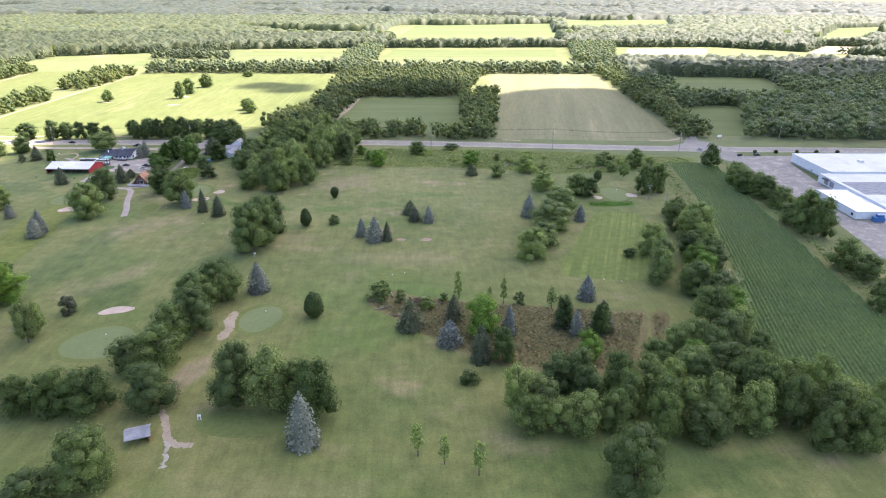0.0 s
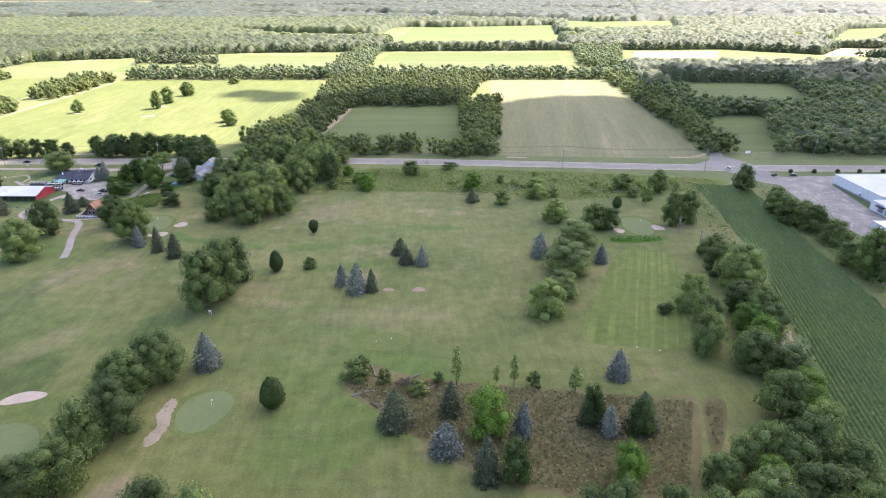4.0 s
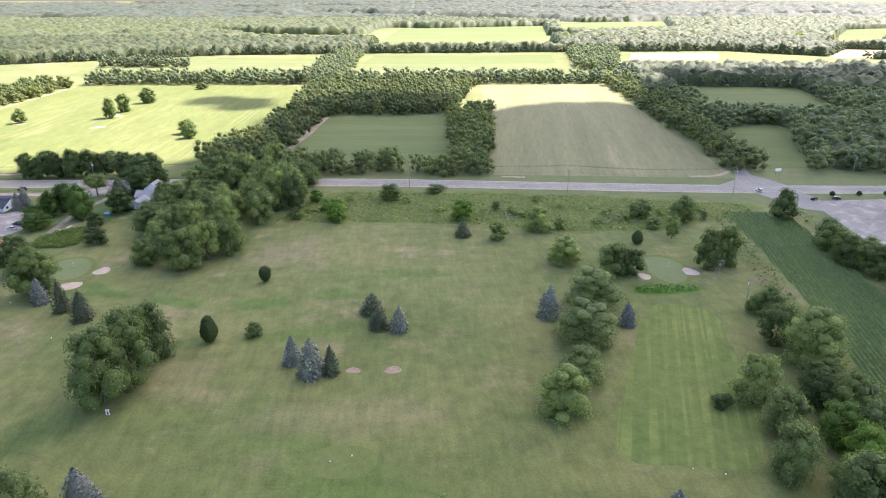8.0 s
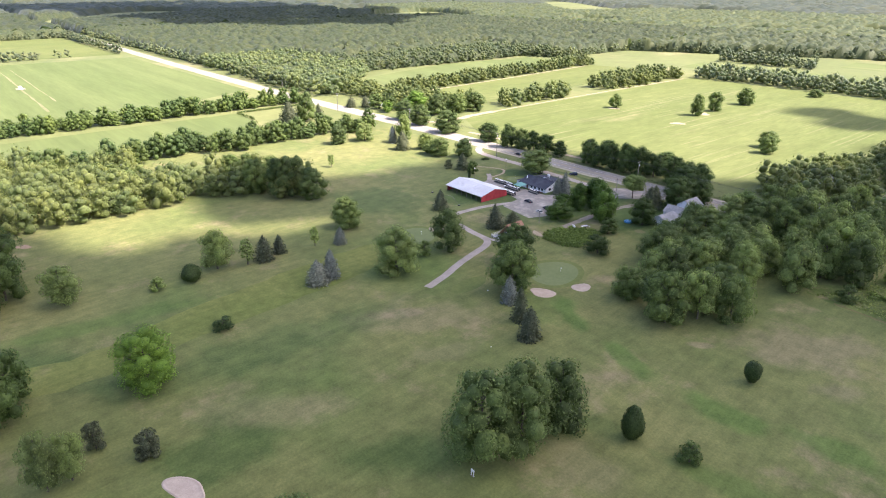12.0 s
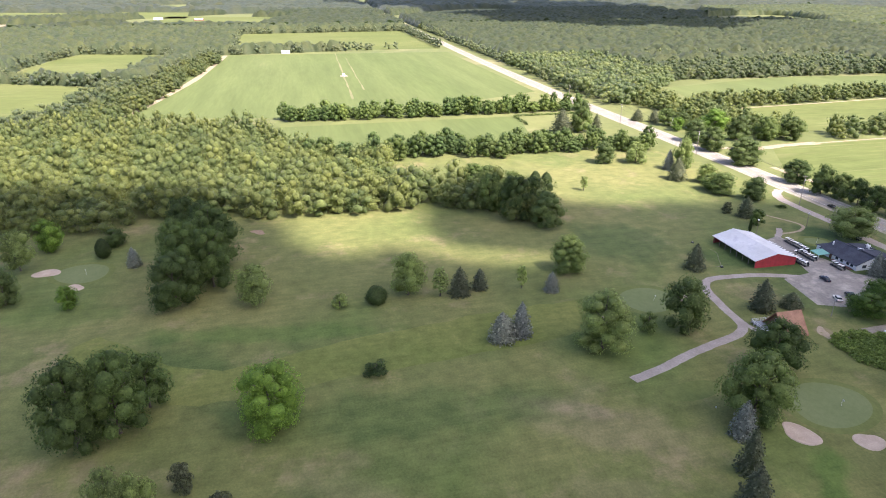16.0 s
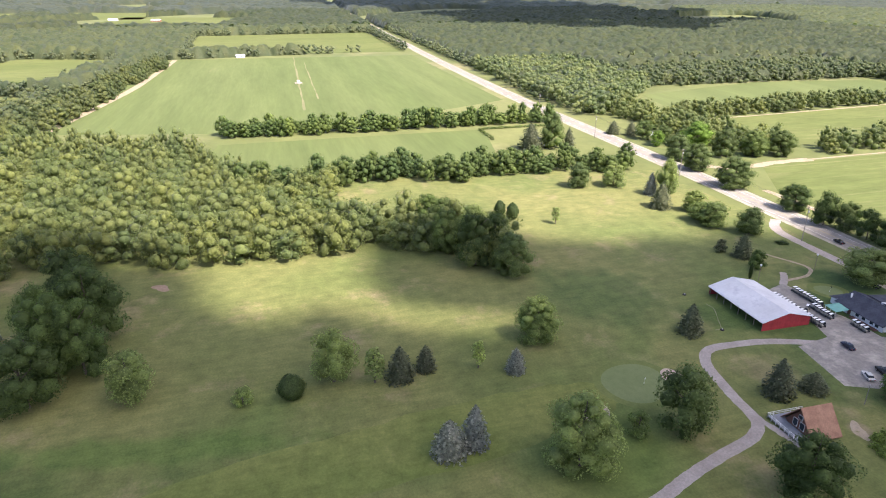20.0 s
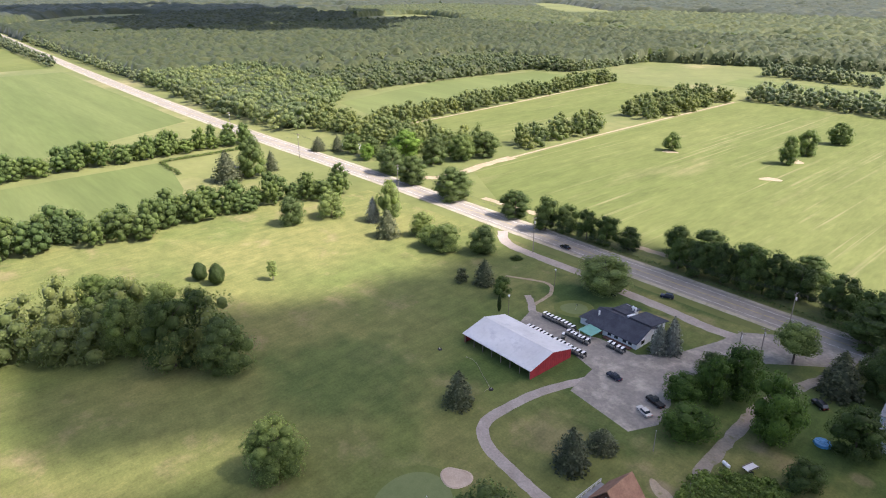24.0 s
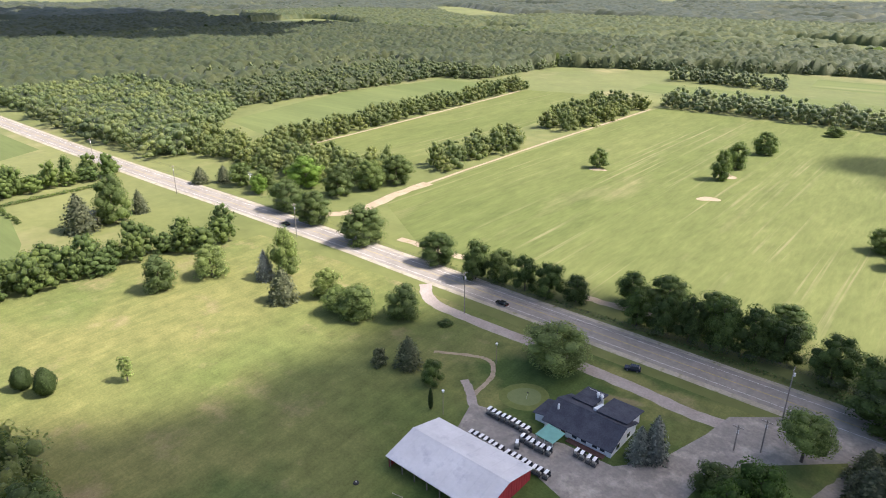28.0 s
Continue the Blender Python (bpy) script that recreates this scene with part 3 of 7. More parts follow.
def boxed(x0, x1, y0, y1, z0, z1, bevel=0.0):
    bm = bmesh.new()
    box(bm, x0, x1, y0, y1, z0, z1, bevel)
    return bm


def rod(bm, a, b, ra, rb=None, n=10):
    a, b = Vector(a), Vector(b)
    d = b - a
    m = Matrix.Translation((a + b) / 2) @ d.to_track_quat("Z", "Y").to_matrix().to_4x4()
    bmesh.ops.create_cone(bm, cap_ends=True, segments=n, radius1=ra, radius2=ra if rb is None else rb, depth=d.length, matrix=m)


def rodded(a, b, ra, rb=None, n=10):
    bm = bmesh.new()
    rod(bm, a, b, ra, rb, n)
    return bm


def prism(points, x0, x1):
    """An outline in y and z drawn out along x."""
    bm = bmesh.new()
    a = [bm.verts.new((x0, y, z)) for y, z in points]
    b = [bm.verts.new((x1, y, z)) for y, z in points]
    n = len(points)
    bm.faces.new(a[::-1])
    bm.faces.new(b)
    for i in range(n):
        bm.faces.new((a[i], a[(i + 1) % n], b[(i + 1) % n], b[i]))
    bmesh.ops.recalc_face_normals(bm, faces=bm.faces)
    return bm


def slab(p, q, r, s, thick):
    """A roof slope through four corners, with thickness downwards."""
    bm = bmesh.new()
    top = [bm.verts.new(v) for v in (p, q, r, s)]
    low = [bm.verts.new((v[0], v[1], v[2] - thick)) for v in (p, q, r, s)]
    bm.faces.new(top)
    bm.faces.new(low[::-1])
    for i in range(4):
        bm.faces.new((top[i], low[i], low[(i + 1) % 4], top[(i + 1) % 4]))
    bmesh.ops.recalc_face_normals(bm, faces=bm.faces)
    return bm


# fairways and mown areas
sheet("fairway_west", rounded([(-222, 165), (-196, 200), (-205, 245), (-214, 300), (-212, 335), (-199, 330), (-190, 290), (-184, 240), (-180, 195), (-200, 160)], 8, True, 0.8), 0.055, M_FAIRWAY, "mown fairway crossing the western course", "fairway")
ribbon("wheel_track", rounded([(-1075, 289), (-808, 283), (-645, 280)], 8, False), 1.6, 0.085, M_FIELD_TAN, "pale wheel track across the crop field", "path", 0.8)
ribbon("wheel_track", rounded([(-1000, 300), (-808, 297), (-700, 296)], 8, False), 1.0, 0.085, M_FIELD_TAN, "faint wheel track across the crop field", "path", 0.6)
sheet("fairway_east", rounded([(50, 247), (66, 241), (84, 243), (96, 280), (103, 318), (88, 326), (78, 318), (64, 285)], 6), 0.055, M_STRIPED, "striped mown fairway beside the willows", "fairway")
GREENS = [(-210, 344, 9.2, 9.2, 59), (-145, 361, 8.8, 11.7, 30), (-66, 206, 7.4, 9.6, 0), (-116, 189, 11.4, 11.5, 0), (99, 357, 7.5, 14.0, 0), (-275, 146, 10.2, 8.5, 78), (-244, 441, 4.9, 3.9, 41)]
for k, (x, y, a, b, turn) in enumerate(GREENS):
    sheet("green_collar", oval(x, y, a, b, turn, 0.05, k, 2.2), 0.060, M_COLLAR, "darker mown collar round a putting green", "grass")
    sheet("putting_green", oval(x, y, a, b, turn, 0.05, k), 0.066, M_GREEN, "smooth grey-green putting green", "putting green")
TEES = [(-55, 146, 13.2, 6.2, 0), (-19, 244, 9.6, 6.1, 0), (-158, 329, 4.0, 9.0, 10)]
for k, (x, y, a, b, turn) in enumerate(TEES):
    sheet("tee_ground", oval(x, y, a, b, turn, 0.03, k + 20), 0.063, M_COLLAR, "level mown tee ground", "tee")
SAND = [(-201, 327, 3.7, 4.0, 59), (-210, 356, 2.8, 3.1, 59), (-136, 345, 4.5, 2.7, 30), (-130, 359, 2.7, 3.0, 30), (-121, 212, 5.2, 2.6, 25), (-20, 284, 1.5, 1.2, 0), (-8, 284, 2.1, 1.4, 0),
        (108, 354, 2.3, 3.6, 0), (88, 350, 2.0, 2.6, 0), (-278, 133, 4.1, 3.3, 78), (-262, 147, 2.7, 2.4, 78)]
for k, (x, y, a, b, turn) in enumerate(SAND):
    bm = bmesh.new()
    rings = []
    for grow, z in ((0.55, 0.10), (0.2, 0.22), (-0.3, 0.12), (-1.0, 0.075)):
        rings.append([bm.verts.new((px, py, z)) for px, py in oval(x, y, a, b, turn, 0.13, k + 40, grow)])
    for r0, r1 in zip(rings, rings[1:]):
        for i in range(36):
            bm.faces.new((r0[i], r0[(i + 1) % 36], r1[(i + 1) % 36], r1[i]))
    bm.faces.new(rings[-1])
    bmesh.ops.recalc_face_normals(bm, faces=bm.faces)
    me = bpy.data.meshes.new("sand_bunker")
    bm.to_mesh(me)
    bm.free()
    me.materials.append(M_SAND if k not in (5, 6) else M_REDCLAY)
    tagged(new("sand_bunker", me), "pale sand bunker with a low grass lip" if k not in (5, 6) else "round patch of bare pinkish clay in the grass", "bunker", kind="structure")
for k, (x, y, a, b, turn) in enumerate([(-270, 649, 5.0, 4.2, 41), (-177.5, 387, 1.6, 3.6, 59), (-342, 664, 5, 3, 0), (-278, 700, 5, 6, 0), (-306, 209, 3.5, 2.2, 62)]):
    sheet("bare_ground", oval(x, y, a, b, turn, 0.22, k + 60), 0.07, M_REDCLAY if k == 4 else M_CLAY, "bare worn earth in the grass", "ground")
sheet("meadow", rounded([(-75, 417), (-14, 414), (30, 410), (66, 398), (104, 401), (147, 416), (170, 428), (172, 442), (78, 460), (-43, 468), (-66, 440)], 4, True, 0.5), 0.058, M_MEADOW, "tall weedy meadow below the highway", "meadow")
sheet("brush_ground", rounded([(-28, 217), (-13, 202), (2, 187), (18, 176), (39, 172), (61, 173), (75, 211), (64, 212), (38, 216), (-3, 222), (-23, 230)], 3, True, 0.5), 0.058, M_BRUSH, "brown overgrown patch of dead brush", "brush")
sheet("brush_ground", rounded([(77, 211), (83, 209), (75, 191), (71, 189)], 3), 0.058, M_BRUSH, "small brown patch of brush", "brush")
sheet("sedge_bank", oval(93, 337.5, 13.2, 3.6, 6, 0.05, 9), 0.07, M_SEDGE, "bright green bank of tall sedge", "grass")
for line, w in (([(-404, 498), (-394, 518), (-398, 545), (-400, 575)], 6.5), ([(-352, 503), (-330, 504), (-316, 505)], 4), ([(-262, 505), (-250, 506), (-238, 507)], 4), ([(-400, 575), (-404, 700), (-405, 880)], 2.2), ([(-524, 566), (-535, 700), (-556, 895)], 2.4), ([(160, 494), (178, 496), (189, 506)], 3), ([(-98, 545), (-95, 620), (-88, 690)], 3.5), ([(46, 496), (60, 494)], 3), ([(-1070, 128), (-820, 118), (-600, 92)], 7)):
    ribbon("field_edge", rounded(line, 5, False), w, 0.068, M_CLAY, "bare tan strip at the edge of a field", "field", w * 0.12)




ribbon("bare_track", rounded([(-80, 152), (-76.5, 146), (-73.5, 140), (-70, 137), (-65.5, 136.6)], 8, False), 1.9, 0.072, M_CLAY, "bare sandy strip beside the shelter", "path", 0.35)
ribbon("bare_track", rounded([(-73, 139), (-71.5, 134), (-70, 128)], 8, False), 1.3, 0.071, M_SHOULDER, "faint sandy wear below the shelter", "path", 0.5, 5)
sheet("bare_ground", rounded([(-77.4, 211.5), (-75.0, 210), (-74.6, 205), (-73.4, 199.5), (-74.2, 192), (-76.4, 190.5), (-77.6, 194), (-76.6, 199), (-78.6, 203), (-78.4, 207)], 6, True, 0.3), 0.072, M_CLAY, "bare sandy strip under the trees by the green", "ground")
for k in range(9):
    x, y = 108.5 + k * 1.5, 226 + 1.6 * k + 3 * math.sin(k * 2.1)
    ribbon("bare_furrow", rounded([(x, y), (x + 1.6, y + 7), (x + 3.2, y + 14 - k % 3 * 3)], 5, False), 0.6, 0.072, M_CLAY, "bare furrow where the corn is thin", "field", 0.15, k)


def flag(x, y, colour):
    ob = thing("flagstick", "thin white golf flagstick with a small flag on a green", "flagstick", Matrix.Translation((x, y, 0.06)), "flagsticks on the greens")
    part("pole", rodded((0, 0, 0), (0, 0, 2.3), 0.02, 0.015, 6), M_WHITE, ob)
    part("flag", boxed(0.01, 0.5, -0.01, 0.01, 1.9, 2.25), colour, ob)
    part("cup", rodded((0, 0, 0), (0, 0, 0.02), 0.12, 0.12, 12), M_DARK, ob)


for x, y, *_ in GREENS[:-1]:
    flag(x + 1.5, y + 2, M_WHITE)
flag(-243, 440.5, M_DARK)


def tee_sign(x, y):
    ob = thing("tee_stand", "white arched ball washer stand beside the tee", "tee stand", Matrix.Translation((x, y, 0.04)))
    for sx in (-0.45, 0.45):
        part("post", rodded((sx, 0, 0), (sx * 0.8, 0, 1.3), 0.09, 0.09, 8), M_WHITE, ob)
    part("top", boxed(-0.5, 0.5, -0.16, 0.16, 1.25, 1.75, 0.06), M_WHITE, ob)
    part("base", boxed(-0.6, 0.6, -0.25, 0.25, 0.0, 0.08, 0.02), M_POST, ob)


tee_sign(-83.5, 263.5)
tee_sign(-67.5, 147.3)
for x, y in [(-21, 244), (-16, 246), (-150, 331), (66, 240), (73, 238), (-190, 222), (-121, 305)]:
    ob = thing("tee_marker", "small round white tee marker in the grass", "tee marker", Matrix.Translation((x, y, 0.05)), "tee markers")
    part("ball", rodded((0, 0, 0.05), (0, 0, 0.3), 0.18, 0.12, 10), M_WHITE, ob)
    part("spike", rodded((0, 0, 0), (0, 0, 0.06), 0.03, 0.03, 6), M_DARK, ob)

# ---- roads, lot and paths ----
M_LINE = paint("white road paint", (0.7, 0.7, 0.68), 0.8, 0, 0.3, 1.0)
M_YELLOW = paint("yellow road paint", (0.42, 0.33, 0.12), 0.8, 0, 0.3, 1.0)


def aside(line, d):
    out = []
    for i, (x, y) in enumerate(line):
        (x0, y0), (x1, y1) = line[max(i - 1, 0)], line[min(i + 1, len(line) - 1)]
        t = Vector((x1 - x0, y1 - y0)).normalized()
        out.append((x - t.y * d, y + t.x * d))
    return out


near_road = [p for p in ROAD if -1700 < p[0] < 700]
for d, mat, w, lab in ((3.75, M_LINE, 0.13, "white edge line on the highway"), (-3.75, M_LINE, 0.13, "white edge line on the highway"), (0.12, M_YELLOW, 0.14, "yellow centre line on the highway"), (-0.12, M_YELLOW, 0.14, "yellow centre line on the highway")):
    ribbon("road_marking", aside(near_road, d), w, 0.128, mat, lab, "road marking")
SIDE = [(188, 468), (192, 482), (196, 505), (201, 530), (216, 640), (236, 790), (250, 900), (290, 1200)]
ribbon("side_road", rounded(SIDE, 4, False), 8.0, 0.110, M_ASPHALT, "narrow grey side road going north", "road")
sheet("road_mouth", [(168, 474), (210, 472), (203, 490), (194, 500), (190, 500), (184, 486)], 0.114, M_ASPHALT, "flared mouth of the side road", "road")
sheet("plant_drive", [(183, 462), (210, 460), (214, 440), (208, 425), (196, 432)], 0.112, M_ASPHALT, "wide grey driveway to the factory lot", "driveway")
sheet("plant_lot", [(205, 437), (212, 445), (246, 447), (300, 448), (300, 429), (236, 429), (230, 383), (230, 354), (212, 354), (212, 312), (260, 312), (260, 296), (220, 296), (216, 262), (194, 262), (197, 279), (201, 313), (202, 345), (198, 365)], 0.105, M_LOT, "broad grey factory parking lot", "parking lot")
LOT = [(-253, 429), (-249, 418), (-229, 418.5), (-217, 415), (-214.5, 402), (-194, 399), (-190.5, 407), (-193, 417), (-197, 423), (-196, 435), (-194, 447), (-184, 457), (-168, 472), (-168, 480), (-186, 479), (-199, 468), (-201, 457), (-206, 440), (-213, 431.5), (-226, 431), (-231, 429), (-246, 431)]
lot = sheet("parking_lot", LOT, 0.10, M_LOT, "cracked grey asphalt parking lot by the clubhouse", "parking lot")
ribbon("cart_path", rounded([(-214, 411), (-219, 397), (-220.5, 384), (-219.5, 374), (-213, 369), (-203, 367), (-195, 366), (-187, 365), (-182, 360), (-178, 348), (-174, 337), (-170, 328), (-166, 316)], 6, False), 3.2, 0.095, M_PATH, "curving grey asphalt cart path", "path", 0.12)
ribbon("cart_path", rounded([(-190, 366), (-184, 367), (-180, 368), (-176, 369)], 5, False), 2.0, 0.09, M_PATH, "short worn path to the cabin", "path", 0.3)
ribbon("drive", rounded([(-172, 391), (-175, 401), (-176, 415), (-177, 427), (-177, 437), (-173, 454), (-170, 466), (-172, 476)], 6, False), 3.2, 0.092, M_GRIT, "dusty gravel drive past the trees", "driveway", 0.4)
ribbon("frontage_drive", rounded([(-312, 476), (-301, 467), (-283, 465.5), (-260, 466), (-240, 464.5), (-223, 464), (-206, 463), (-197, 464)], 6, False), 4.6, 0.09, M_PATH, "pale worn frontage drive beside the highway", "driveway", 0.25)
ribbon("foot_path", rounded([(-261.4, 436.5), (-258.6, 434.6), (-255.5, 432.0), (-251.8, 428.6), (-247.2, 424.9)], 6, False), 2.5, 0.09, M_PATH, "grey path from the lot to the practice green", "path", 0.2)
ribbon("foot_path", rounded([(-254.6, 431.6), (-255.2, 435.0), (-255.8, 440.1), (-257.1, 444.3), (-260.2, 448.2), (-263, 449.3), (-266.2, 448.6), (-270.8, 446.4), (-277.8, 442.2)], 6, False), 1.4, 0.088, M_CLAY, "narrow trodden dirt loop path", "path", 0.15)
ribbon("farm_track", rounded([(-97, 500), (-98, 545), (-92, 620), (-88, 690)], 4, False), 3.0, 0.07, M_CLAY, "tan farm track beside the small field", "path", 0.4)
ribbon("field_ditch", rounded([(-66, 416), (-14, 411), (30, 407), (66, 396)], 5, False), 1.0, 0.075, M_BRUSH, "thin dark ditch line at the meadow's edge", "ditch", 0.25)
# ---- crops, weeds and brush ----
CORN = [(152, 428), (184, 426), (172, 330), (160, 205), (152, 150), (101, 164), (104, 190), (112, 222), (124, 250), (138, 308), (148, 380)]
sheet("corn_field", CORN, 0.06, M_CORNSOIL, "brown soil under the corn rows", "field")
M_CORN = foliage("corn leaf", (0.172, 0.240, 0.092), (0.206, 0.280, 0.110), 0.0, tufty=False, vary=0.06)


def corn_rows():
    """Rows of corn: low ragged ridges of leaves with single leaves over them."""
    rng = np.random.default_rng(8)
    out = []
    a, b = np.array([84.0, 100.0]), np.array([0.215, 0.977])
    side = np.array([0.977, -0.215])

    def thin(p):
        bare = (np.hypot((p[:, 0] - 113) / 7, (p[:, 1] - 232) / 16) < 1) | (np.hypot((p[:, 0] - 122) / 3, (p[:, 1] - 244) / 5) < 1)
        return inside(p, CORN) & ~(bare & (rng.random(len(p)) < 0.75))

    for k in range(86):
        mid = a + side * (k * 1.5 - 32)
        s = np.arange(0, 345, 1.3)
        p = mid + b * s[:, None] + side * rng.normal(0, 0.10, (len(s), 1))
        top, wide = rng.uniform(0.75, 1.1, len(s)), rng.uniform(0.34, 0.56, (len(s), 1))
        ridge = np.column_stack([p, top])
        left, right = np.column_stack([p - side * wide, top * 0.25]), np.column_stack([p + side * wide, top * 0.25])
        ok = thin(p)
        ok = ok[:-1] & ok[1:]
        out += [np.stack([e[:-1], e[1:], ridge[1:], ridge[:-1]], 1)[ok] for e in (left, right)]
        s = np.arange(0, 345, 0.8)
        p = mid + b * s[:, None] + rng.normal(0, 0.18, (len(s), 2))
        p = p[thin(p)]
        if len(p):
            c = np.column_stack([p, rng.uniform(0.7, 1.15, len(p))])
            n = np.column_stack([rng.normal(0, 0.2, (len(p), 2)), np.full(len(p), 1.6)])
            out.append(leaf_quads(rng, c, n, np.full(len(p), 0.42)))
    return np.concatenate(out)


def leaf_quads(rng, centre, normal, size):
    """Leaf clumps: quads round centres, turned towards normals with scatter."""
    n = len(centre)
    w = normal + rng.normal(0, 0.48, (n, 3))
    w /= np.linalg.norm(w, axis=1, keepdims=True)
    ref = rng.normal(0, 1, (n, 3))
    u = np.cross(w, ref)
    u /= np.linalg.norm(u, axis=1, keepdims=True) + 1e-9
    v = np.cross(w, u)
    s = (size * rng.uniform(0.6, 1.25, n))[:, None]
    return np.stack([centre - u * s, centre - v * s * 0.75, centre + u * s, centre + v * s * 0.75], 1)


tagged(new("corn", quads_mesh("corn", corn_rows(), M_CORN)), "dense rows of young green corn", "corn", kind="stuff")


def tufts(name, polygon, gap, height, size, mat, label, seed):
    rng = np.random.default_rng(seed)
    p = scatter(polygon, gap, seed)
    c = np.column_stack([p, rng.uniform(0.2, 1.0, len(p)) * height])
    n = np.column_stack([rng.normal(0, 0.6, (len(p), 2)), np.full(len(p), 1.6)])
    tagged(new(name, quads_mesh(name, leaf_quads(rng, c, n, size * rng.uniform(0.6, 1.3, len(p))), mat)), label, "plants", kind="stuff")


M_DEAD = foliage("dead brush", (0.165, 0.132, 0.066), (0.225, 0.185, 0.092), 0.0, tufty=False)
M_RANK = foliage("rank weed", (0.110, 0.125, 0.050), (0.160, 0.170, 0.072), 0.0, tufty=False)
M_WEED = foliage("weed leaf", (0.150, 0.195, 0.056), (0.220, 0.252, 0.084), 0.0, tufty=False, vary=0.1)
M_SEDGELEAF = foliage("sedge blade", (0.075, 0.165, 0.028), (0.10, 0.20, 0.038), 0.0, tufty=False)
M_TWIG = foliage("dead twigs", (0.15, 0.10, 0.085), (0.23, 0.165, 0.14), 0.0, tufty=False)
BRUSHY = [(-27, 217), (-13, 203), (2, 188), (18, 177), (39, 173), (60, 174), (74, 210), (64, 211), (38, 215), (-3, 221)]
tufts("brush", BRUSHY, 0.9, 0.7, 0.5, M_DEAD, "tangle of dead brown brush", 3)
tufts("brush", [(77, 210), (82, 208), (75, 192), (72, 190)], 0.9, 0.6, 0.5, M_DEAD, "dead brown brush", 4)
tufts("weeds", BRUSHY, 1.0, 0.7, 0.42, M_RANK, "green weeds growing through the brush", 5)
MEADOW = [(-73, 418), (-14, 415), (30, 411), (66, 400), (104, 402), (146, 417), (168, 428), (168, 440), (78, 458), (-43, 466), (-64, 440)]
tufts("weeds", MEADOW, 0.95, 0.4, 0.55, M_WEED, "tall green meadow weeds", 6)
tufts("weeds", [(80, 336), (88, 334), (104, 336.5), (106, 339.5), (92, 341.5), (81, 340)], 0.5, 1.3, 0.40, M_SEDGELEAF, "tall bright sedge by the green", 7)
tufts("verge_weeds", [(-330, 496), (-160, 497), (-100, 498), (-100, 494), (-330, 493)], 0.8, 0.7, 0.45, M_LEAF, "dark weedy verge under the roadside trees", 9)
tufts("fence_row", [(128, 290), (142, 350), (150, 420), (144, 421), (132, 350), (118, 290)], 1.3, 2.0, 0.7, M_LEAF, "weedy fence row beside the corn", 10)
tufts("fence_row", [(160, 200), (176, 330), (188, 426), (192, 426), (180, 330), (166, 200)], 1.2, 2.5, 0.7, M_LEAF, "weedy fence row along the factory land", 12)
for k, (x, y) in enumerate([(-27, 221), (-22, 214), (-16, 208), (-8, 222), (-3, 216), (-20, 226), (52, 423), (44, 426), (47, 421), (41, 424), (95, 418), (50, 426), (55, 425), (43, 421), (48, 428), (58, 422), (90, 414), (97, 413), (103, 414), (109, 415), (114, 417), (85, 413)]):
    rnd = random.Random(k)
    ob = thing("log", "grey weathered fallen log in the brush", "log", Matrix.Translation((x, y, 0.25)) @ Matrix.Rotation(rnd.uniform(0, 3), 4, "Z"), "fallen logs")
    part("stem", rodded((-3.4, 0, 0), (3.4, 0, 0.15), 0.34, 0.2, 8), M_POST, ob)
    part("branch", rodded((0.8, 0, 0), (1.9, 0.9, 0.5), 0.09, 0.04, 6), M_POST, ob)

bush = thing("dead_bush", "pinkish brown dead bush in the brush", "bush", pose(-9, 219, 0.06))
rngd = np.random.default_rng(31)
dd = rngd.normal(0, 1, (420, 3))
dd[:, 2] = np.abs(dd[:, 2])
dd /= np.linalg.norm(dd, axis=1, keepdims=True)
twigs = part("twigs", quads_mesh("twigs", leaf_quads(rngd, dd * np.array([3.4, 2.6, 2.0]) * rngd.uniform(0.6, 1.05, (420, 1)), dd, np.full(420, 0.26)), M_TWIG), None, bush)
tagged(twigs, kind="stuff")
for k in range(7):
    th = k * 0.9
    part("stem", rodded((0, 0, 0), (2.2 * math.cos(th), 1.8 * math.sin(th), 1.5), 0.06, 0.02, 5), M_POST, bush)

# ---- buildings ----
M_METAL = soil("galvanised roof", (0.56, 0.56, 0.57), (0.66, 0.66, 0.67), (0.46, 0.465, 0.50), 0.10, 1.5, rough=0.55, dry_from=0.54, grain=0.1, relief=0.004)
M_RED = paint("red barn siding", (0.36, 0.030, 0.038), 0.75, 0, 0.3, 0.6)
M_SLATE = soil("dark shingle", (0.056, 0.063, 0.086), (0.082, 0.090, 0.116), None, 0.4, 3.0, grain=0.5, relief=0.02)
M_SIDING = paint("white siding", (0.66, 0.69, 0.73), 0.65, 0, 0.15, 0.7)
M_AWNING = paint("green metal awning", (0.15, 0.36, 0.30), 0.55, 0, 0.15, 0.8)
M_SHINGLE = soil("tan shingle", (0.30, 0.17, 0.12), (0.40, 0.235, 0.165), None, 0.5, 2.5, grain=0.4, relief=0.02)
M_GREYROOF = soil("grey shingle", (0.24, 0.245, 0.26), (0.34, 0.345, 0.36), None, 0.4, 2.5, grain=0.3)
M_BROWN = paint("brown siding", (0.16, 0.075, 0.055), 0.85, 0, 0.3, 1.0)
M_PANE, pane_nt, pane_bs = material("window glass")
pane_bs.inputs["Base Color"].default_value = (0.03, 0.04, 0.05, 1)
pane_bs.inputs["Roughness"].default_value = 0.08


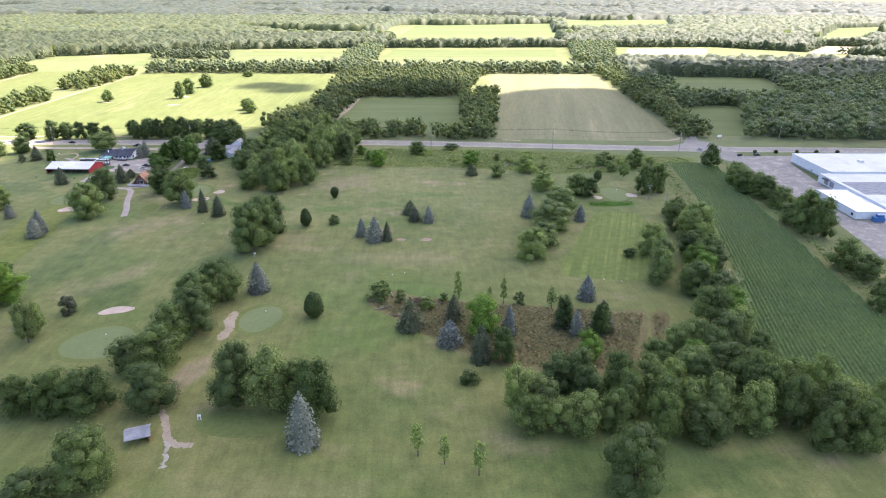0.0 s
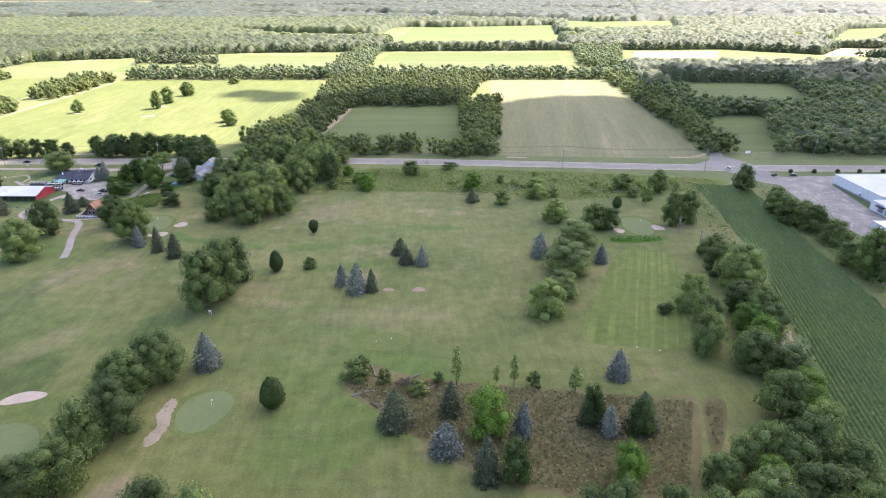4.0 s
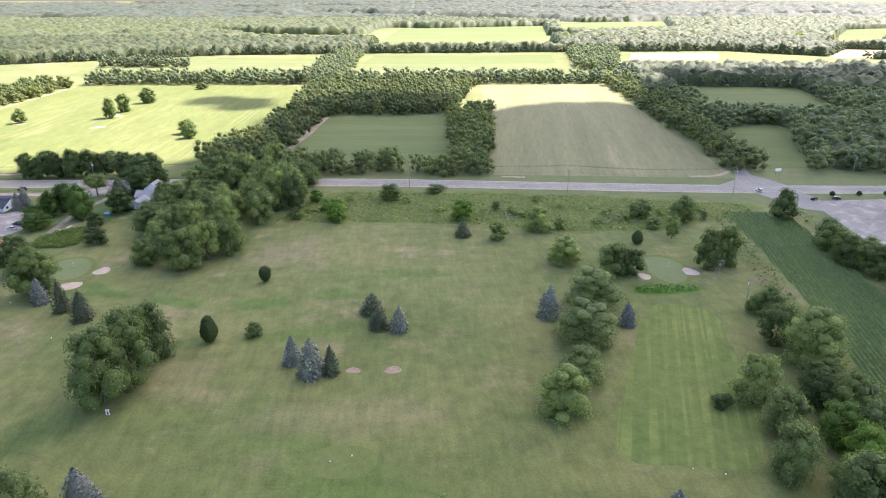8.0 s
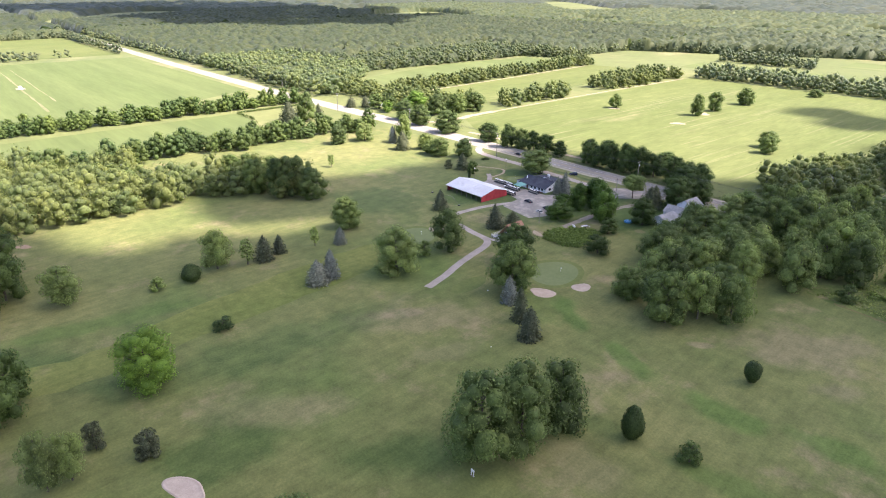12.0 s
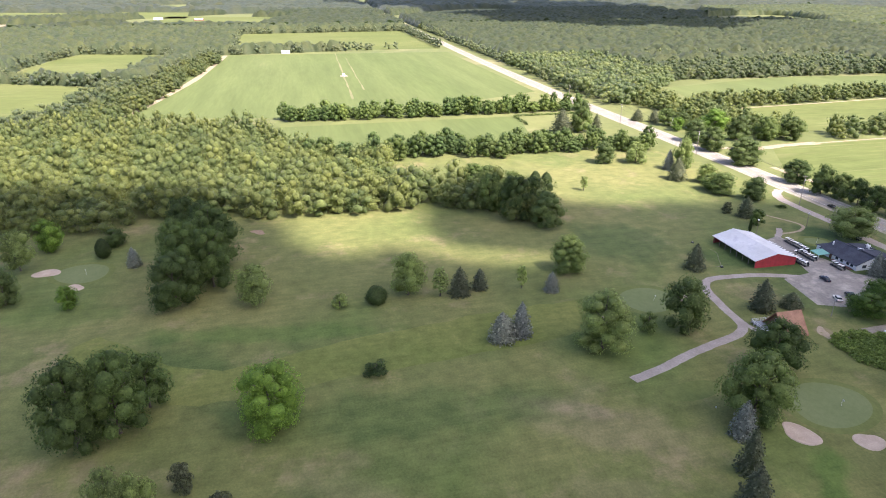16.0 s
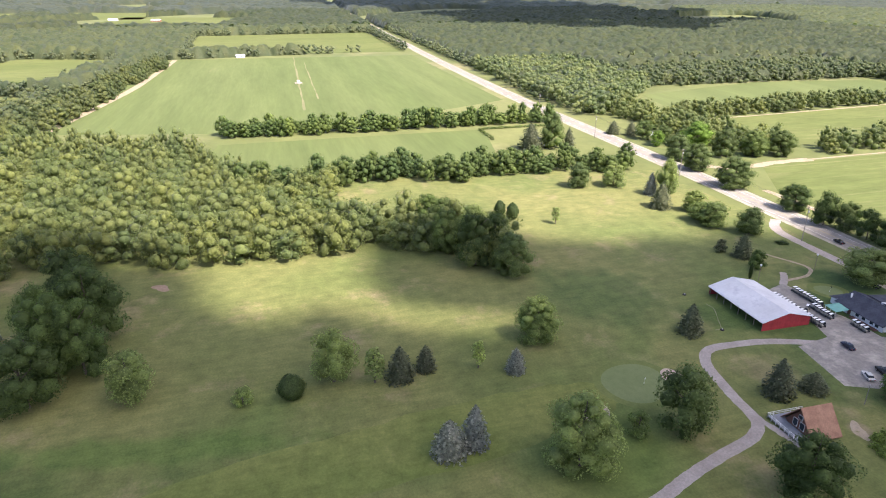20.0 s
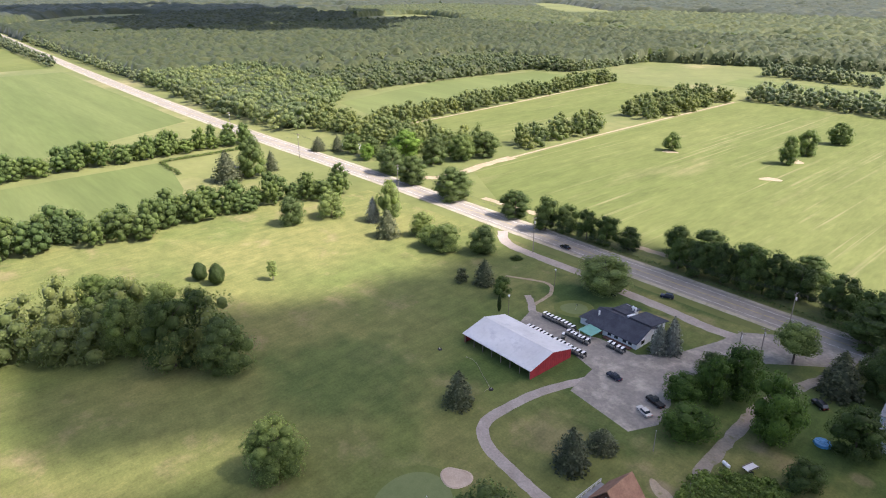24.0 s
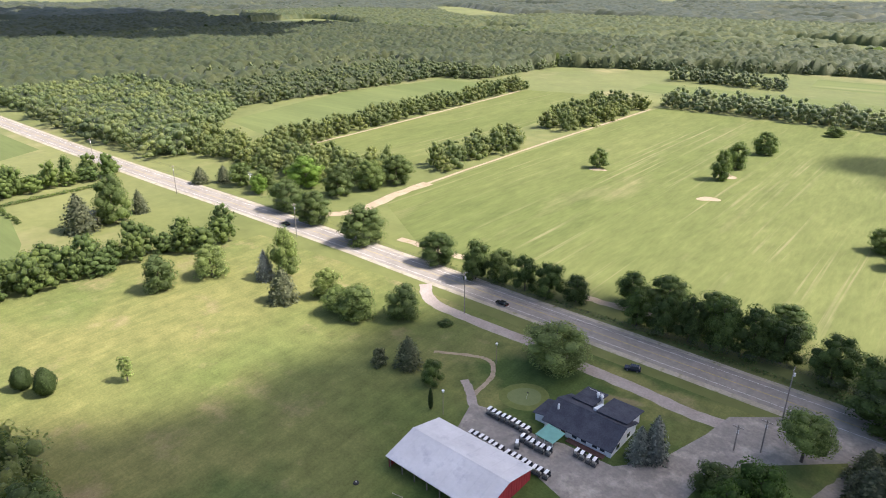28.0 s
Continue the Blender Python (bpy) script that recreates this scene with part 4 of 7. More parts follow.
def window(parent, x, y, z, w, h, facing):
    """A window set into a wall that faces along x or y."""
    fr, gl = bmesh.new(), bmesh.new()
    if facing == "y":
        box(fr, x - w / 2 - 0.1, x + w / 2 + 0.1, y - 0.07, y + 0.05, z - 0.1, z + h + 0.1)
        box(gl, x - w / 2, x + w / 2, y - 0.09, y + 0.02, z, z + h)
    else:
        box(fr, x - 0.05, x + 0.07, y - w / 2 - 0.1, y + w / 2 + 0.1, z - 0.1, z + h + 0.1)
        box(gl, x - 0.02, x + 0.09, y - w / 2, y + w / 2, z, z + h)
    f = part("window", fr, M_WHITE, parent, "white-framed window")
    part("pane", gl, M_PANE, f)


M_DARKWOOD = paint("dark old boards", (0.07, 0.055, 0.045), 0.9, 0, 0.4, 1.2)
# cart barn: open sides, red gable ends, pale metal roof
barn = thing("cart_barn", "long open-sided barn with a pale metal roof and red gable walls", "barn")
BX0, BX1, BY0, BY1, BE, BR = -252.3, -225.2, 397.6, 415.4, 3.2, 5.6
BM = (BY0 + BY1) / 2
for k in range(9):
    xa, xb = BX0 - 0.5 + (BX1 - BX0 + 1) * k / 9, BX0 - 0.5 + (BX1 - BX0 + 1) * (k + 1) / 9 - 0.03
    part("roof_panel", slab((xa, BY0 - 0.5, BE), (xb, BY0 - 0.5, BE), (xb, BM, BR), (xa, BM, BR), 0.12), M_METAL, barn)
    part("roof_panel", slab((xa, BM, BR), (xb, BM, BR), (xb, BY1 + 0.5, BE), (xa, BY1 + 0.5, BE), 0.12), M_METAL, barn)
part("ridge_cap", prism([(BM - 0.35, BR - 0.06), (BM, BR + 0.06), (BM + 0.35, BR - 0.06), (BM, BR - 0.02)], BX0 - 0.55, BX1 + 0.55), M_METAL, barn)
gable = [(BY0, 0), (BY1, 0), (BY1, BE - 0.13), (BM, BR - 0.16), (BY0, BE - 0.13)]
part("end_wall", prism(gable, BX1 - 0.15, BX1), M_RED, barn, "red ribbed gable wall")
part("end_wall", prism(gable, BX0, BX0 + 0.15), M_RED, barn, "red ribbed gable wall")
for k in range(18):
    y = BY0 + 0.5 + k * (BY1 - BY0 - 1) / 17
    top = BE + (BR - BE) * (1 - abs(y - BM) / (BM - BY0)) - 0.2
    part("rib", boxed(BX1, BX1 + 0.05, y - 0.05, y + 0.05, 0.05, top), M_RED, barn)
part("fascia", boxed(BX0, BX1, BY0 - 0.40, BY0 - 0.34, BE - 0.3, BE - 0.13), M_METAL, barn)
for k in range(8):
    x = BX0 + 0.4 + k * (BX1 - BX0 - 0.8) / 7
    for y in (BY0 + 0.15, BM, BY1 - 0.15):
        part("post", boxed(x - 0.1, x + 0.1, y - 0.1, y + 0.1, 0, (BE if y != BM else BR) - 0.15), M_POST, barn)
part("back_wall", boxed(BX0 + 0.2, BX1 - 0.2, BY1 - 4.3, BY1 - 4.1, 0, 3.3), M_DARKWOOD, barn)

# clubhouse
club = thing("clubhouse", "white low clubhouse with dark shingled gable roofs and a green awning", "clubhouse")
CX0, CX1, CY0, CM, CY1, CE, CR = -233.0, -214.8, 433.6, 440.2, 446.8, 2.6, 5.2
part("wall", prism([(CY0, 0), (CY1, 0), (CY1, CE - 0.1), (CM, CR - 0.2), (CY0, CE - 0.1)], CX0, CX1), M_SIDING, club)
part("roof", slab((CX0 - 0.5, CY0 - 0.8, CE - 0.25), (CX1 + 0.5, CY0 - 0.8, CE - 0.25), (CX1 + 0.5, CM, CR), (CX0 - 0.5, CM, CR), 0.16), M_SLATE, club)
part("roof", slab((CX0 - 0.5, CM, CR), (CX1 + 0.5, CM, CR), (CX1 + 0.5, CY1 + 0.6, CE - 0.1), (CX0 - 0.5, CY1 + 0.6, CE - 0.1), 0.16), M_SLATE, club)
part("ridge_cap", boxed(CX0 - 0.5, CX1 + 0.5, CM - 0.14, CM + 0.14, CR - 0.04, CR + 0.05), M_SLATE, club)
part("rear_wing_wall", boxed(-230.5, -226.0, 446.5, 451.5, 0, 3.4), M_SIDING, club)
part("rear_wing_roof", slab((-231.2, 443.6, 4.35), (-225.2, 443.6, 4.35), (-225.2, 452.2, 3.3), (-231.2, 452.2, 3.3), 0.2), M_SLATE, club)
part("rear_wing_wall", boxed(-222.5, -215.6, 446.5, 450.6, 0, 3.6), M_SIDING, club)
part("rear_wing_roof", slab((-223.3, 441.5, 5.15), (-214.9, 441.5, 5.15), (-214.9, 451.4, 3.6), (-223.3, 451.4, 3.6), 0.2), M_SLATE, club)
part("dormer", prism([(442.0, 3.6), (446.5, 3.6), (446.5, 4.0), (442.0, 5.2)], -224.3, -223.35), M_SIDING, club, "white triangular side of the raised roof")
part("lean_to", boxed(-236.4, -233.0, 434.5, 441.0, 0, 2.4), M_SIDING, club)
part("lean_to_roof", slab((-237.0, 434.0, 2.35), (-233.0, 434.0, 3.0), (-233.0, 441.6, 3.0), (-237.0, 441.6, 2.35), 0.14), M_SLATE, club)
for x, y in ((-226.4, 448.6), (-225.2, 448.3)):
    vent = part("roof_vent", rodded((x, y, 3.5), (x, y, 4.8), 0.3, 0.3, 12), M_METAL, club, "round metal roof vent")
    part("cap", rodded((x, y, 4.8), (x, y, 5.3), 0.5, 0.32, 12), M_WHITE, vent)
part("chimney", rodded((-231.5, 437.4, 4.0), (-231.5, 437.4, 5.5), 0.28, 0.28, 10), M_WHITE, club, "white vent stack")
awning = part("awning", slab((-231.6, 427.0, 2.45), (-226.4, 426.6, 2.45), (-225.7, 431.2, 3.0), (-230.9, 431.9, 3.0), 0.1), M_AWNING, club, "sea-green metal awning")
for x, y in ((-231.3, 427.3), (-226.7, 426.9), (-229.0, 427.1)):
    part("awning_post", rodded((x, y, 0.1), (x, y, 2.4), 0.07, 0.07, 8), M_WHITE, club)
part("deck", boxed(-226.0, -216.0, 431.9, 433.5, 0.1, 0.35, 0.03), M_BROWN, club, "low brown wooden deck")
part("door", boxed(-228.2, -227.1, 433.45, 433.6, 0.1, 2.2), M_BROWN, club)
for x in (-224.5, -222.0, -219.0, -217.0):
    window(club, x, CY0, 0.9, 1.3, 1.1, "y")
window(club, CX1, 437.0, 0.9, 1.8, 1.3, "x")
window(club, CX1, 442.5, 0.9, 1.6, 1.3, "x")
part("gable_vent", boxed(CX1 - 0.02, CX1 + 0.06, CM - 0.4, CM + 0.4, 3.4, 4.1), M_WHITE, club)

# cabin with a steep roof
cabin = thing("a_frame_cabin", "A-frame cabin with tan shingle roof and white-railed deck", "cabin")
AX, AY0, AY1, AW, AH = -181.3, 371.6, 380.6, 5.2, 6.9
part("roof", slab((AX, AY0, AH), (AX + AW, AY0, 0.7), (AX + AW, AY1, 0.7), (AX, AY1, AH), 0.22), M_SHINGLE, cabin)
part("roof", slab((AX - AW, AY0, 0.7), (AX, AY0, AH), (AX, AY1, AH), (AX - AW, AY1, 0.7), 0.22), M_SHINGLE, cabin)
for y in (AY0 + 0.8, AY1 - 0.2):
    bm = bmesh.new()
    a = [bm.verts.new(v) for v in ((AX - AW + 0.5, y, 0.3), (AX + AW - 0.5, y, 0.3), (AX + 0.05, y, AH - 0.5))]
    b = [bm.verts.new((v.co.x, y + 0.15, v.co.z)) for v in a]
    bm.faces.new(a), bm.faces.new(b[::-1])
    for i in range(3):
        bm.faces.new((a[i], b[i], b[(i + 1) % 3], a[(i + 1) % 3]))
    bmesh.ops.recalc_face_normals(bm, faces=bm.faces)
    part("gable_wall", bm, M_BROWN, cabin, "dark brown gable wall")
for x, w, z, h in ((-182.6, 1.3, 0.9, 1.9), (-180.4, 1.3, 0.9, 1.9), (-181.3, 1.2, 3.4, 1.0)):
    window(cabin, x, AY0 + 0.78, z, w, h, "y")
part("base_wall", boxed(AX + AW - 0.9, AX + AW - 0.5, AY0 + 0.6, AY1 - 0.2, 0, 1.2), M_BROWN, cabin)
part("deck_floor", boxed(-187.6, -175.6, 368.6, 372.0, 0.45, 0.6), M_GREYROOF, cabin, "pale grey deck boards")
part("deck_floor", boxed(-187.6, -185.2, 372.0, 379.0, 0.45, 0.6), M_GREYROOF, cabin, "pale grey deck boards")
for a, b in (((-187.6, 368.6), (-175.6, 368.6)), ((-187.6, 368.6), (-187.6, 379.0)), ((-175.6, 368.6), (-175.6, 371.5))):
    part("rail", rodded((*a, 1.55), (*b, 1.55), 0.06, 0.06, 6), M_WHITE, cabin)
    part("rail", rodded((*a, 1.05), (*b, 1.05), 0.05, 0.05, 6), M_WHITE, cabin)
    n = int(math.dist(a, b) / 1.5)
    for k in range(n + 1):
        x, y = a[0] + (b[0] - a[0]) * k / n, a[1] + (b[1] - a[1]) * k / n
        part("rail_post", boxed(x - 0.06, x + 0.06, y - 0.06, y + 0.06, 0, 1.6), M_WHITE, cabin)


def gabled(name, label, cat, x, y, turn, length, width, eave, ridge, wall, roof, windows=2, parent=None, over=0.4):
    """A house block with a gable roof; its ridge lies along its own x."""
    ob = parent or thing(name, label, cat, pose(x, y, 0, 0, 0, turn))
    h, w = length / 2, width / 2
    part("wall", prism([(-w, 0), (w, 0), (w, eave), (0, ridge - 0.15), (-w, eave)], -h, h), wall, ob)
    drop = (ridge - eave) / w * over
    part("roof", slab((-h - over, -w - over, eave - drop), (h + over, -w - over, eave - drop), (h + over, 0, ridge), (-h - over, 0, ridge), 0.14), roof, ob)
    part("roof", slab((-h - over, 0, ridge), (h + over, 0, ridge), (h + over, w + over, eave - drop), (-h - over, w + over, eave - drop), 0.14), roof, ob)
    for k in range(windows):
        px = -h + (k + 0.5) * length / windows
        window(ob, px, -w, 0.9, 0.9, 1.2, "y")
        if eave > 4.5:
            window(ob, px, -w, 3.4, 0.9, 1.2, "y")
        bm = boxed(px - 0.45, px + 0.45, w - 0.02, w + 0.06, 0.9, 2.1)
        part("window", bm, M_PANE, ob)
    part("door", boxed(h - 0.03, h + 0.05, -0.5, 0.5, 0, 2.05), M_BROWN, ob)
    return ob


M_PALEROOF = soil("weathered pale roof", (0.27, 0.27, 0.275), (0.36, 0.36, 0.365), (0.20, 0.195, 0.19), 0.4, 2.5, grain=0.35, relief=0.01)
gabled("farmhouse", "white two-storey farmhouse with grey roof among trees", "house", -148.5, 461.5, 88, 9, 8, 5.2, 8.0, M_SIDING, M_PALEROOF, 3)
gabled("farmhouse_wing", "white house wing with weathered pale grey roof", "house", -149.5, 452.5, 2, 9.5, 7.5, 3.4, 5.8, M_SIDING, M_PALEROOF, 3)
gabled("farmhouse_porch", "low white rear wing with grey shingle roof", "house", -149.3, 443.0, 88, 10.5, 7.0, 2.7, 4.6, M_SIDING, M_GREYROOF, 3)
gabled("farmhouse", "white house half hidden by trees beyond the road", "house", -127, 557, 80, 9, 7, 4.8, 7.5, M_SIDING, M_GREYROOF, 2)
gabled("shed", "small white shed beyond the road", "shed", -112, 549, 10, 6, 4, 2.6, 4.0, M_SIDING, M_METAL, 1)
gabled("farmhouse", "white-roofed farm building among the eastern woods", "house", 346, 652, 5, 18, 10, 4, 6.5, M_SIDING, M_METAL, 3)
gabled("farmhouse", "distant grey house among the eastern woods", "house", 410, 640, 5, 14, 9, 3.5, 6, M_SIDING, M_GREYROOF, 3)
gabled("farmhouse", "white farmhouse beside the big tree by the highway", "house", -478, 424, 20, 10, 8, 3.4, 6.0, M_SIDING, M_GREYROOF, 2)
gabled("farmhouse", "roadside house among spruces across the highway", "house", -488, 512, 0, 11, 8, 3.0, 5.4, M_SIDING, M_GREYROOF, 3)
gabled("pole_barn", "far white farm shed in a clearing", "barn", -1690, -205, 95, 24, 11, 4, 6, M_SIDING, M_METAL, 4)
gabled("pole_barn", "far white farm building by a tan clearing", "barn", -1915, -530, 80, 24, 12, 4, 6.5, M_SIDING, M_METAL, 4)
gabled("pole_barn", "long white distant farm building", "barn", -1085, 215, 85, 12, 7, 2.8, 4.4, M_SIDING, M_METAL, 4)
gabled("pole_barn", "distant white farm sheds near the horizon", "barn", -2120, -150, 80, 24, 11, 4, 6, M_SIDING, M_METAL, 4)
gabled("pole_barn", "distant tan farm sheds near the horizon", "barn", -2050, -30, 80, 24, 12, 4, 6.5, M_SHINGLE, M_METAL, 4)
gabled("pole_barn", "white farm building on a far lane", "barn", 215, 1330, 0, 22, 12, 4, 7, M_SIDING, M_METAL, 3)
shelter = thing("shelter", "small open shelter with grey roof and red sides", "shelter", pose(-80.8, 139.2, 0, 0, 0, 22))
for y in (-2.1, 2.1):
    for x in (-2.6, 0, 2.6):
        part("post", boxed(x - 0.08, x + 0.08, y - 0.08, y + 0.08, 0, 2.3), M_POST, shelter)
part("roof", slab((-3.2, -2.8, 2.2), (3.2, -2.8, 2.2), (3.2, 0, 3.3), (-3.2, 0, 3.3), 0.12), M_GREYROOF, shelter)
part("roof", slab((-3.2, 0, 3.3), (3.2, 0, 3.3), (3.2, 2.8, 2.2), (-3.2, 2.8, 2.2), 0.12), M_GREYROOF, shelter)
part("side_wall", boxed(2.62, 2.74, -2.1, 2.1, 0.1, 2.2), M_RED, shelter)
part("bench", boxed(-2.0, 2.0, 1.3, 1.8, 0.4, 0.48, 0.02), M_POST, shelter)

# factory
M_MEMBRANE = soil("roof membrane", (0.54, 0.54, 0.535), (0.62, 0.62, 0.615), (0.45, 0.445, 0.43), 0.05, 0.6, rough=0.7, dry_from=0.56, grain=0.12, relief=0.004)
plant_hall = thing("factory_hall", "large white flat-roofed factory hall", "factory")
part("wall", boxed(237, 420, 383, 429, 0, 6.0), M_SIDING, plant_hall)
part("roof", boxed(237.4, 419.6, 383.4, 428.6, 6.0, 6.2), M_MEMBRANE, plant_hall, "white membrane roof")
for a in ((236.8, 237.2, 382.8, 429.2), (236.8, 420.2, 382.8, 383.2), (236.8, 420.2, 428.8, 429.2)):
    part("parapet", boxed(*a, 5.9, 6.35), M_METAL, plant_hall)
part("base_course", boxed(236.85, 236.98, 384, 428, 0, 0.9), M_GREYROOF, plant_hall, "grey concrete base")
for k in range(9):
    part("wall_rib", boxed(236.9, 236.98, 386 + k * 5, 386.15 + k * 5, 0.95, 5.85), M_METAL, plant_hall)
part("door", boxed(236.9, 236.98, 402, 403.2, 0, 2.1), M_GREYROOF, plant_hall)
part("door_canopy", boxed(235.2, 237.0, 401.4, 403.8, 2.5, 2.7), M_METAL, plant_hall)
for k in range(4):
    unit = part("roof_unit", boxed(268 + k * 19, 271 + k * 19, 405 - 7 * (k % 2), 408 - 7 * (k % 2), 6.15, 7.6, 0.1), M_METAL, plant_hall)
mill = thing("factory_wing", "white flat-roofed rear wing of the factory", "factory")
part("wall", boxed(230.5, 420, 318, 382.8, 0, 5.0), M_SIDING, mill)
part("roof", boxed(230.9, 419.6, 318.4, 382.6, 5.0, 5.2), M_MEMBRANE, mill, "white membrane roof")
part("roof", boxed(233, 262, 340, 364, 5.21, 5.3), M_GREYROOF, mill, "grey patched roof section")
for a in ((230.3, 230.7, 317.8, 382.8), (230.3, 420.2, 317.8, 318.2)):
    part("parapet", boxed(*a, 4.9, 5.35), M_METAL, mill)
for k in range(2):
    part("dock_door", boxed(230.3, 230.5, 366 + k * 6, 370 + k * 6, 0.9, 4.0), M_GREYROOF, mill)
part("dock_shelter", boxed(228.6, 230.5, 370.6, 376.6, 3.9, 4.3), M_DARK, mill, "dark dock shelter")
annex = thing("factory_annex", "lower white flat-roofed factory annex with loading bay", "factory")
part("wall", boxed(213, 230.2, 314, 353, 0, 3.9), M_SIDING, annex)
part("roof", boxed(213.3, 230.0, 314.3, 352.7, 3.9, 4.05), M_WHITE, annex, "white membrane roof")
part("parapet", boxed(212.8, 213.2, 313.8, 353.2, 3.8, 4.2), M_METAL, annex)
part("parapet", boxed(213.2, 230.2, 313.8, 314.2, 3.8, 4.2), M_METAL, annex)
part("roof_edge", boxed(213.3, 230.0, 330.0, 330.4, 4.06, 4.2), M_METAL, annex)
part("window", boxed(212.86, 212.98, 316.5, 318.2, 1.2, 2.4), M_PANE, annex)
machine = thing("lawn_tractor", "dark utility tractor parked on the verge", "tractor", pose(209, 446, 0.11, 0, 0, 15))
part("hood", boxed(0.3, 2.2, -0.5, 0.5, 0.6, 1.4, 0.08), M_DARK, machine)
part("seat", boxed(-0.7, 0.1, -0.4, 0.4, 0.7, 1.3, 0.08), M_DARK, machine)
for x, rad in ((1.6, 0.4), (-0.6, 0.65)):
    for y in (-0.7, 0.7):
        part("wheel", rodded((x, y - 0.15, rad), (x, y + 0.15, rad), rad, rad, 14), M_DARK, machine)
M_BLUE = paint("blue paint", (0.03, 0.13, 0.33), 0.5, 0, 0.2)
comp = thing("waste_compactor", "blue waste compactor beside the factory annex", "compactor", pose(222.5, 310.5, 0.01, 0, 0, 0))
part("body", boxed(-2.5, 2.5, -1.5, 1.5, 0.1, 2.6, 0.1), M_BLUE, comp)
part("hopper", boxed(-1.0, 2.0, -1.2, 1.2, 2.6, 3.8, 0.1), M_BLUE, comp)
for k in range(2):
    tr = thing("trailer", "white box trailer parked at the factory", "trailer", pose(228 + k * 9, 303 - k * 1, 0.12, 0, 0, 4), "factory trailers")
    part("box", boxed(-6, 6, -1.3, 1.3, 1.1, 3.9, 0.05), M_WHITE, tr)
    for x in (3.4, 4.6):
        for y in (-1.1, 1.1):
            part("wheel", rodded((x, y - 0.15, 0.5), (x, y + 0.15, 0.5), 0.5, 0.5, 14), M_DARK, tr)
    part("landing_leg", boxed(-4.2, -4.0, -0.9, 0.9, 0, 1.1), M_METAL, tr)


# ---- vehicles ----
M_TYRE = paint("tyre rubber", (0.02, 0.02, 0.02), 0.9)
M_RIM = paint("wheel rim", (0.5, 0.5, 0.52), 0.35, 0.8, 0.2)
M_LIGHT = paint("lamp lens", (0.6, 0.6, 0.58), 0.2)
M_TAIL = paint("red lamp lens", (0.4, 0.02, 0.02), 0.3)
M_CARPAINT = {k: paint(k + " car paint", c, 0.25, 0.2, 0.1) for k, c in (("black", (0.012, 0.012, 0.015)), ("white", (0.62, 0.60, 0.56)), ("navy", (0.018, 0.025, 0.05)), ("silver", (0.5, 0.5, 0.5)))}


def car(x, y, turn, colour, label, shape="sedan", z=0.11):
    ob = thing("car" if shape != "pickup" else "pickup_truck", label, "car", pose(x, y, z, 0, 0, turn))
    mat = M_CARPAINT[colour]
    L, W, H = (4.7, 1.8, 0.78) if shape == "sedan" else (4.6, 1.85, 0.95) if shape == "suv" else (5.5, 1.95, 0.95)
    part("body", boxed(-L / 2, L / 2, -W / 2, W / 2, 0.28, H + 0.1, 0.16), mat, ob)
    top = {"sedan": (-1.5, 1.0, 1.42), "suv": (-2.1, 1.0, 1.72), "pickup": (-0.6, 1.2, 1.8)}[shape]
    bm = boxed(top[0], top[1], -W / 2 + 0.1, W / 2 - 0.1, H, top[2])
    for v in bm.verts:
        if v.co.z > H + 0.2:
            v.co.x = v.co.x * 0.72 + 0.28 * (top[0] + top[1]) / 2
            v.co.y *= 0.86
    cab = part("glasshouse", bm, M_PANE, ob, "dark tinted windows")
    part("roof_skin", boxed(top[0] + 0.42, top[1] - 0.42, -W / 2 + 0.2, W / 2 - 0.2, top[2] - 0.02, top[2] + 0.05, 0.03), mat, cab)
    if shape == "pickup":
        part("cargo_bed", boxed(-L / 2 + 0.12, -0.75, -W / 2 + 0.15, W / 2 - 0.15, H + 0.06, H + 0.13), M_DARK, ob)
    for sx in (-L * 0.3, L * 0.31):
        for sy in (-W / 2 + 0.08, W / 2 - 0.08):
            wheel = part("wheel", rodded((sx, sy - 0.11, 0.33), (sx, sy + 0.11, 0.33), 0.33, 0.33, 16), M_TYRE, ob)
            part("rim", rodded((sx, sy - 0.125, 0.33), (sx, sy + 0.125, 0.33), 0.19, 0.19, 12), M_RIM, wheel)
    for sy in (-W / 2 + 0.3, W / 2 - 0.3):
        part("headlight", boxed(L / 2 - 0.05, L / 2 + 0.02, sy - 0.2, sy + 0.2, 0.62, 0.76), M_LIGHT, ob)
        part("tail_light", boxed(-L / 2 - 0.02, -L / 2 + 0.05, sy - 0.2, sy + 0.2, 0.64, 0.8), M_TAIL, ob)
    return ob


car(-210.2, 416.0, 172, "navy", "dark blue sedan crossing the parking lot")
car(-195.6, 408.4, 160, "white", "cream-white sedan parked on the lot")
car(-196.0, 414.2, 165, "black", "black pickup truck parked by the trees", "pickup")
car(-280.5, 481.0, 180, "black", "black sedan driving on the highway", z=0.14)
car(-227.6, 472.0, 200, "navy", "dark jeep parked on the verge", "suv")
car(-242.3, 459.0, 20, "black", "dark utility vehicle under the tree", "suv", 0.08)
car(-167.0, 445.6, 150, "black", "dark minivan parked by the house", "suv", 0.09)
car(187.5, 462.5, 100, "white", "white van at the side road mouth", "suv", 0.13)
car(222, 447, 10, "black", "black van at the factory lot", "suv", 0.12)
car(-404, 481.0, 180, "black", "dark car far along the highway", z=0.14)
car(-152, 436, 60, "black", "dark car beside the farmhouse", "suv", 0.09)


# golf carts
M_CANOPY = paint("cart canopy", (0.82, 0.82, 0.80), 0.5, 0, 0.06)
M_SEAT = paint("cart seat vinyl", (0.45, 0.42, 0.36), 0.7)
M_CARTBODY = paint("cart body", (0.055, 0.06, 0.065), 0.4)
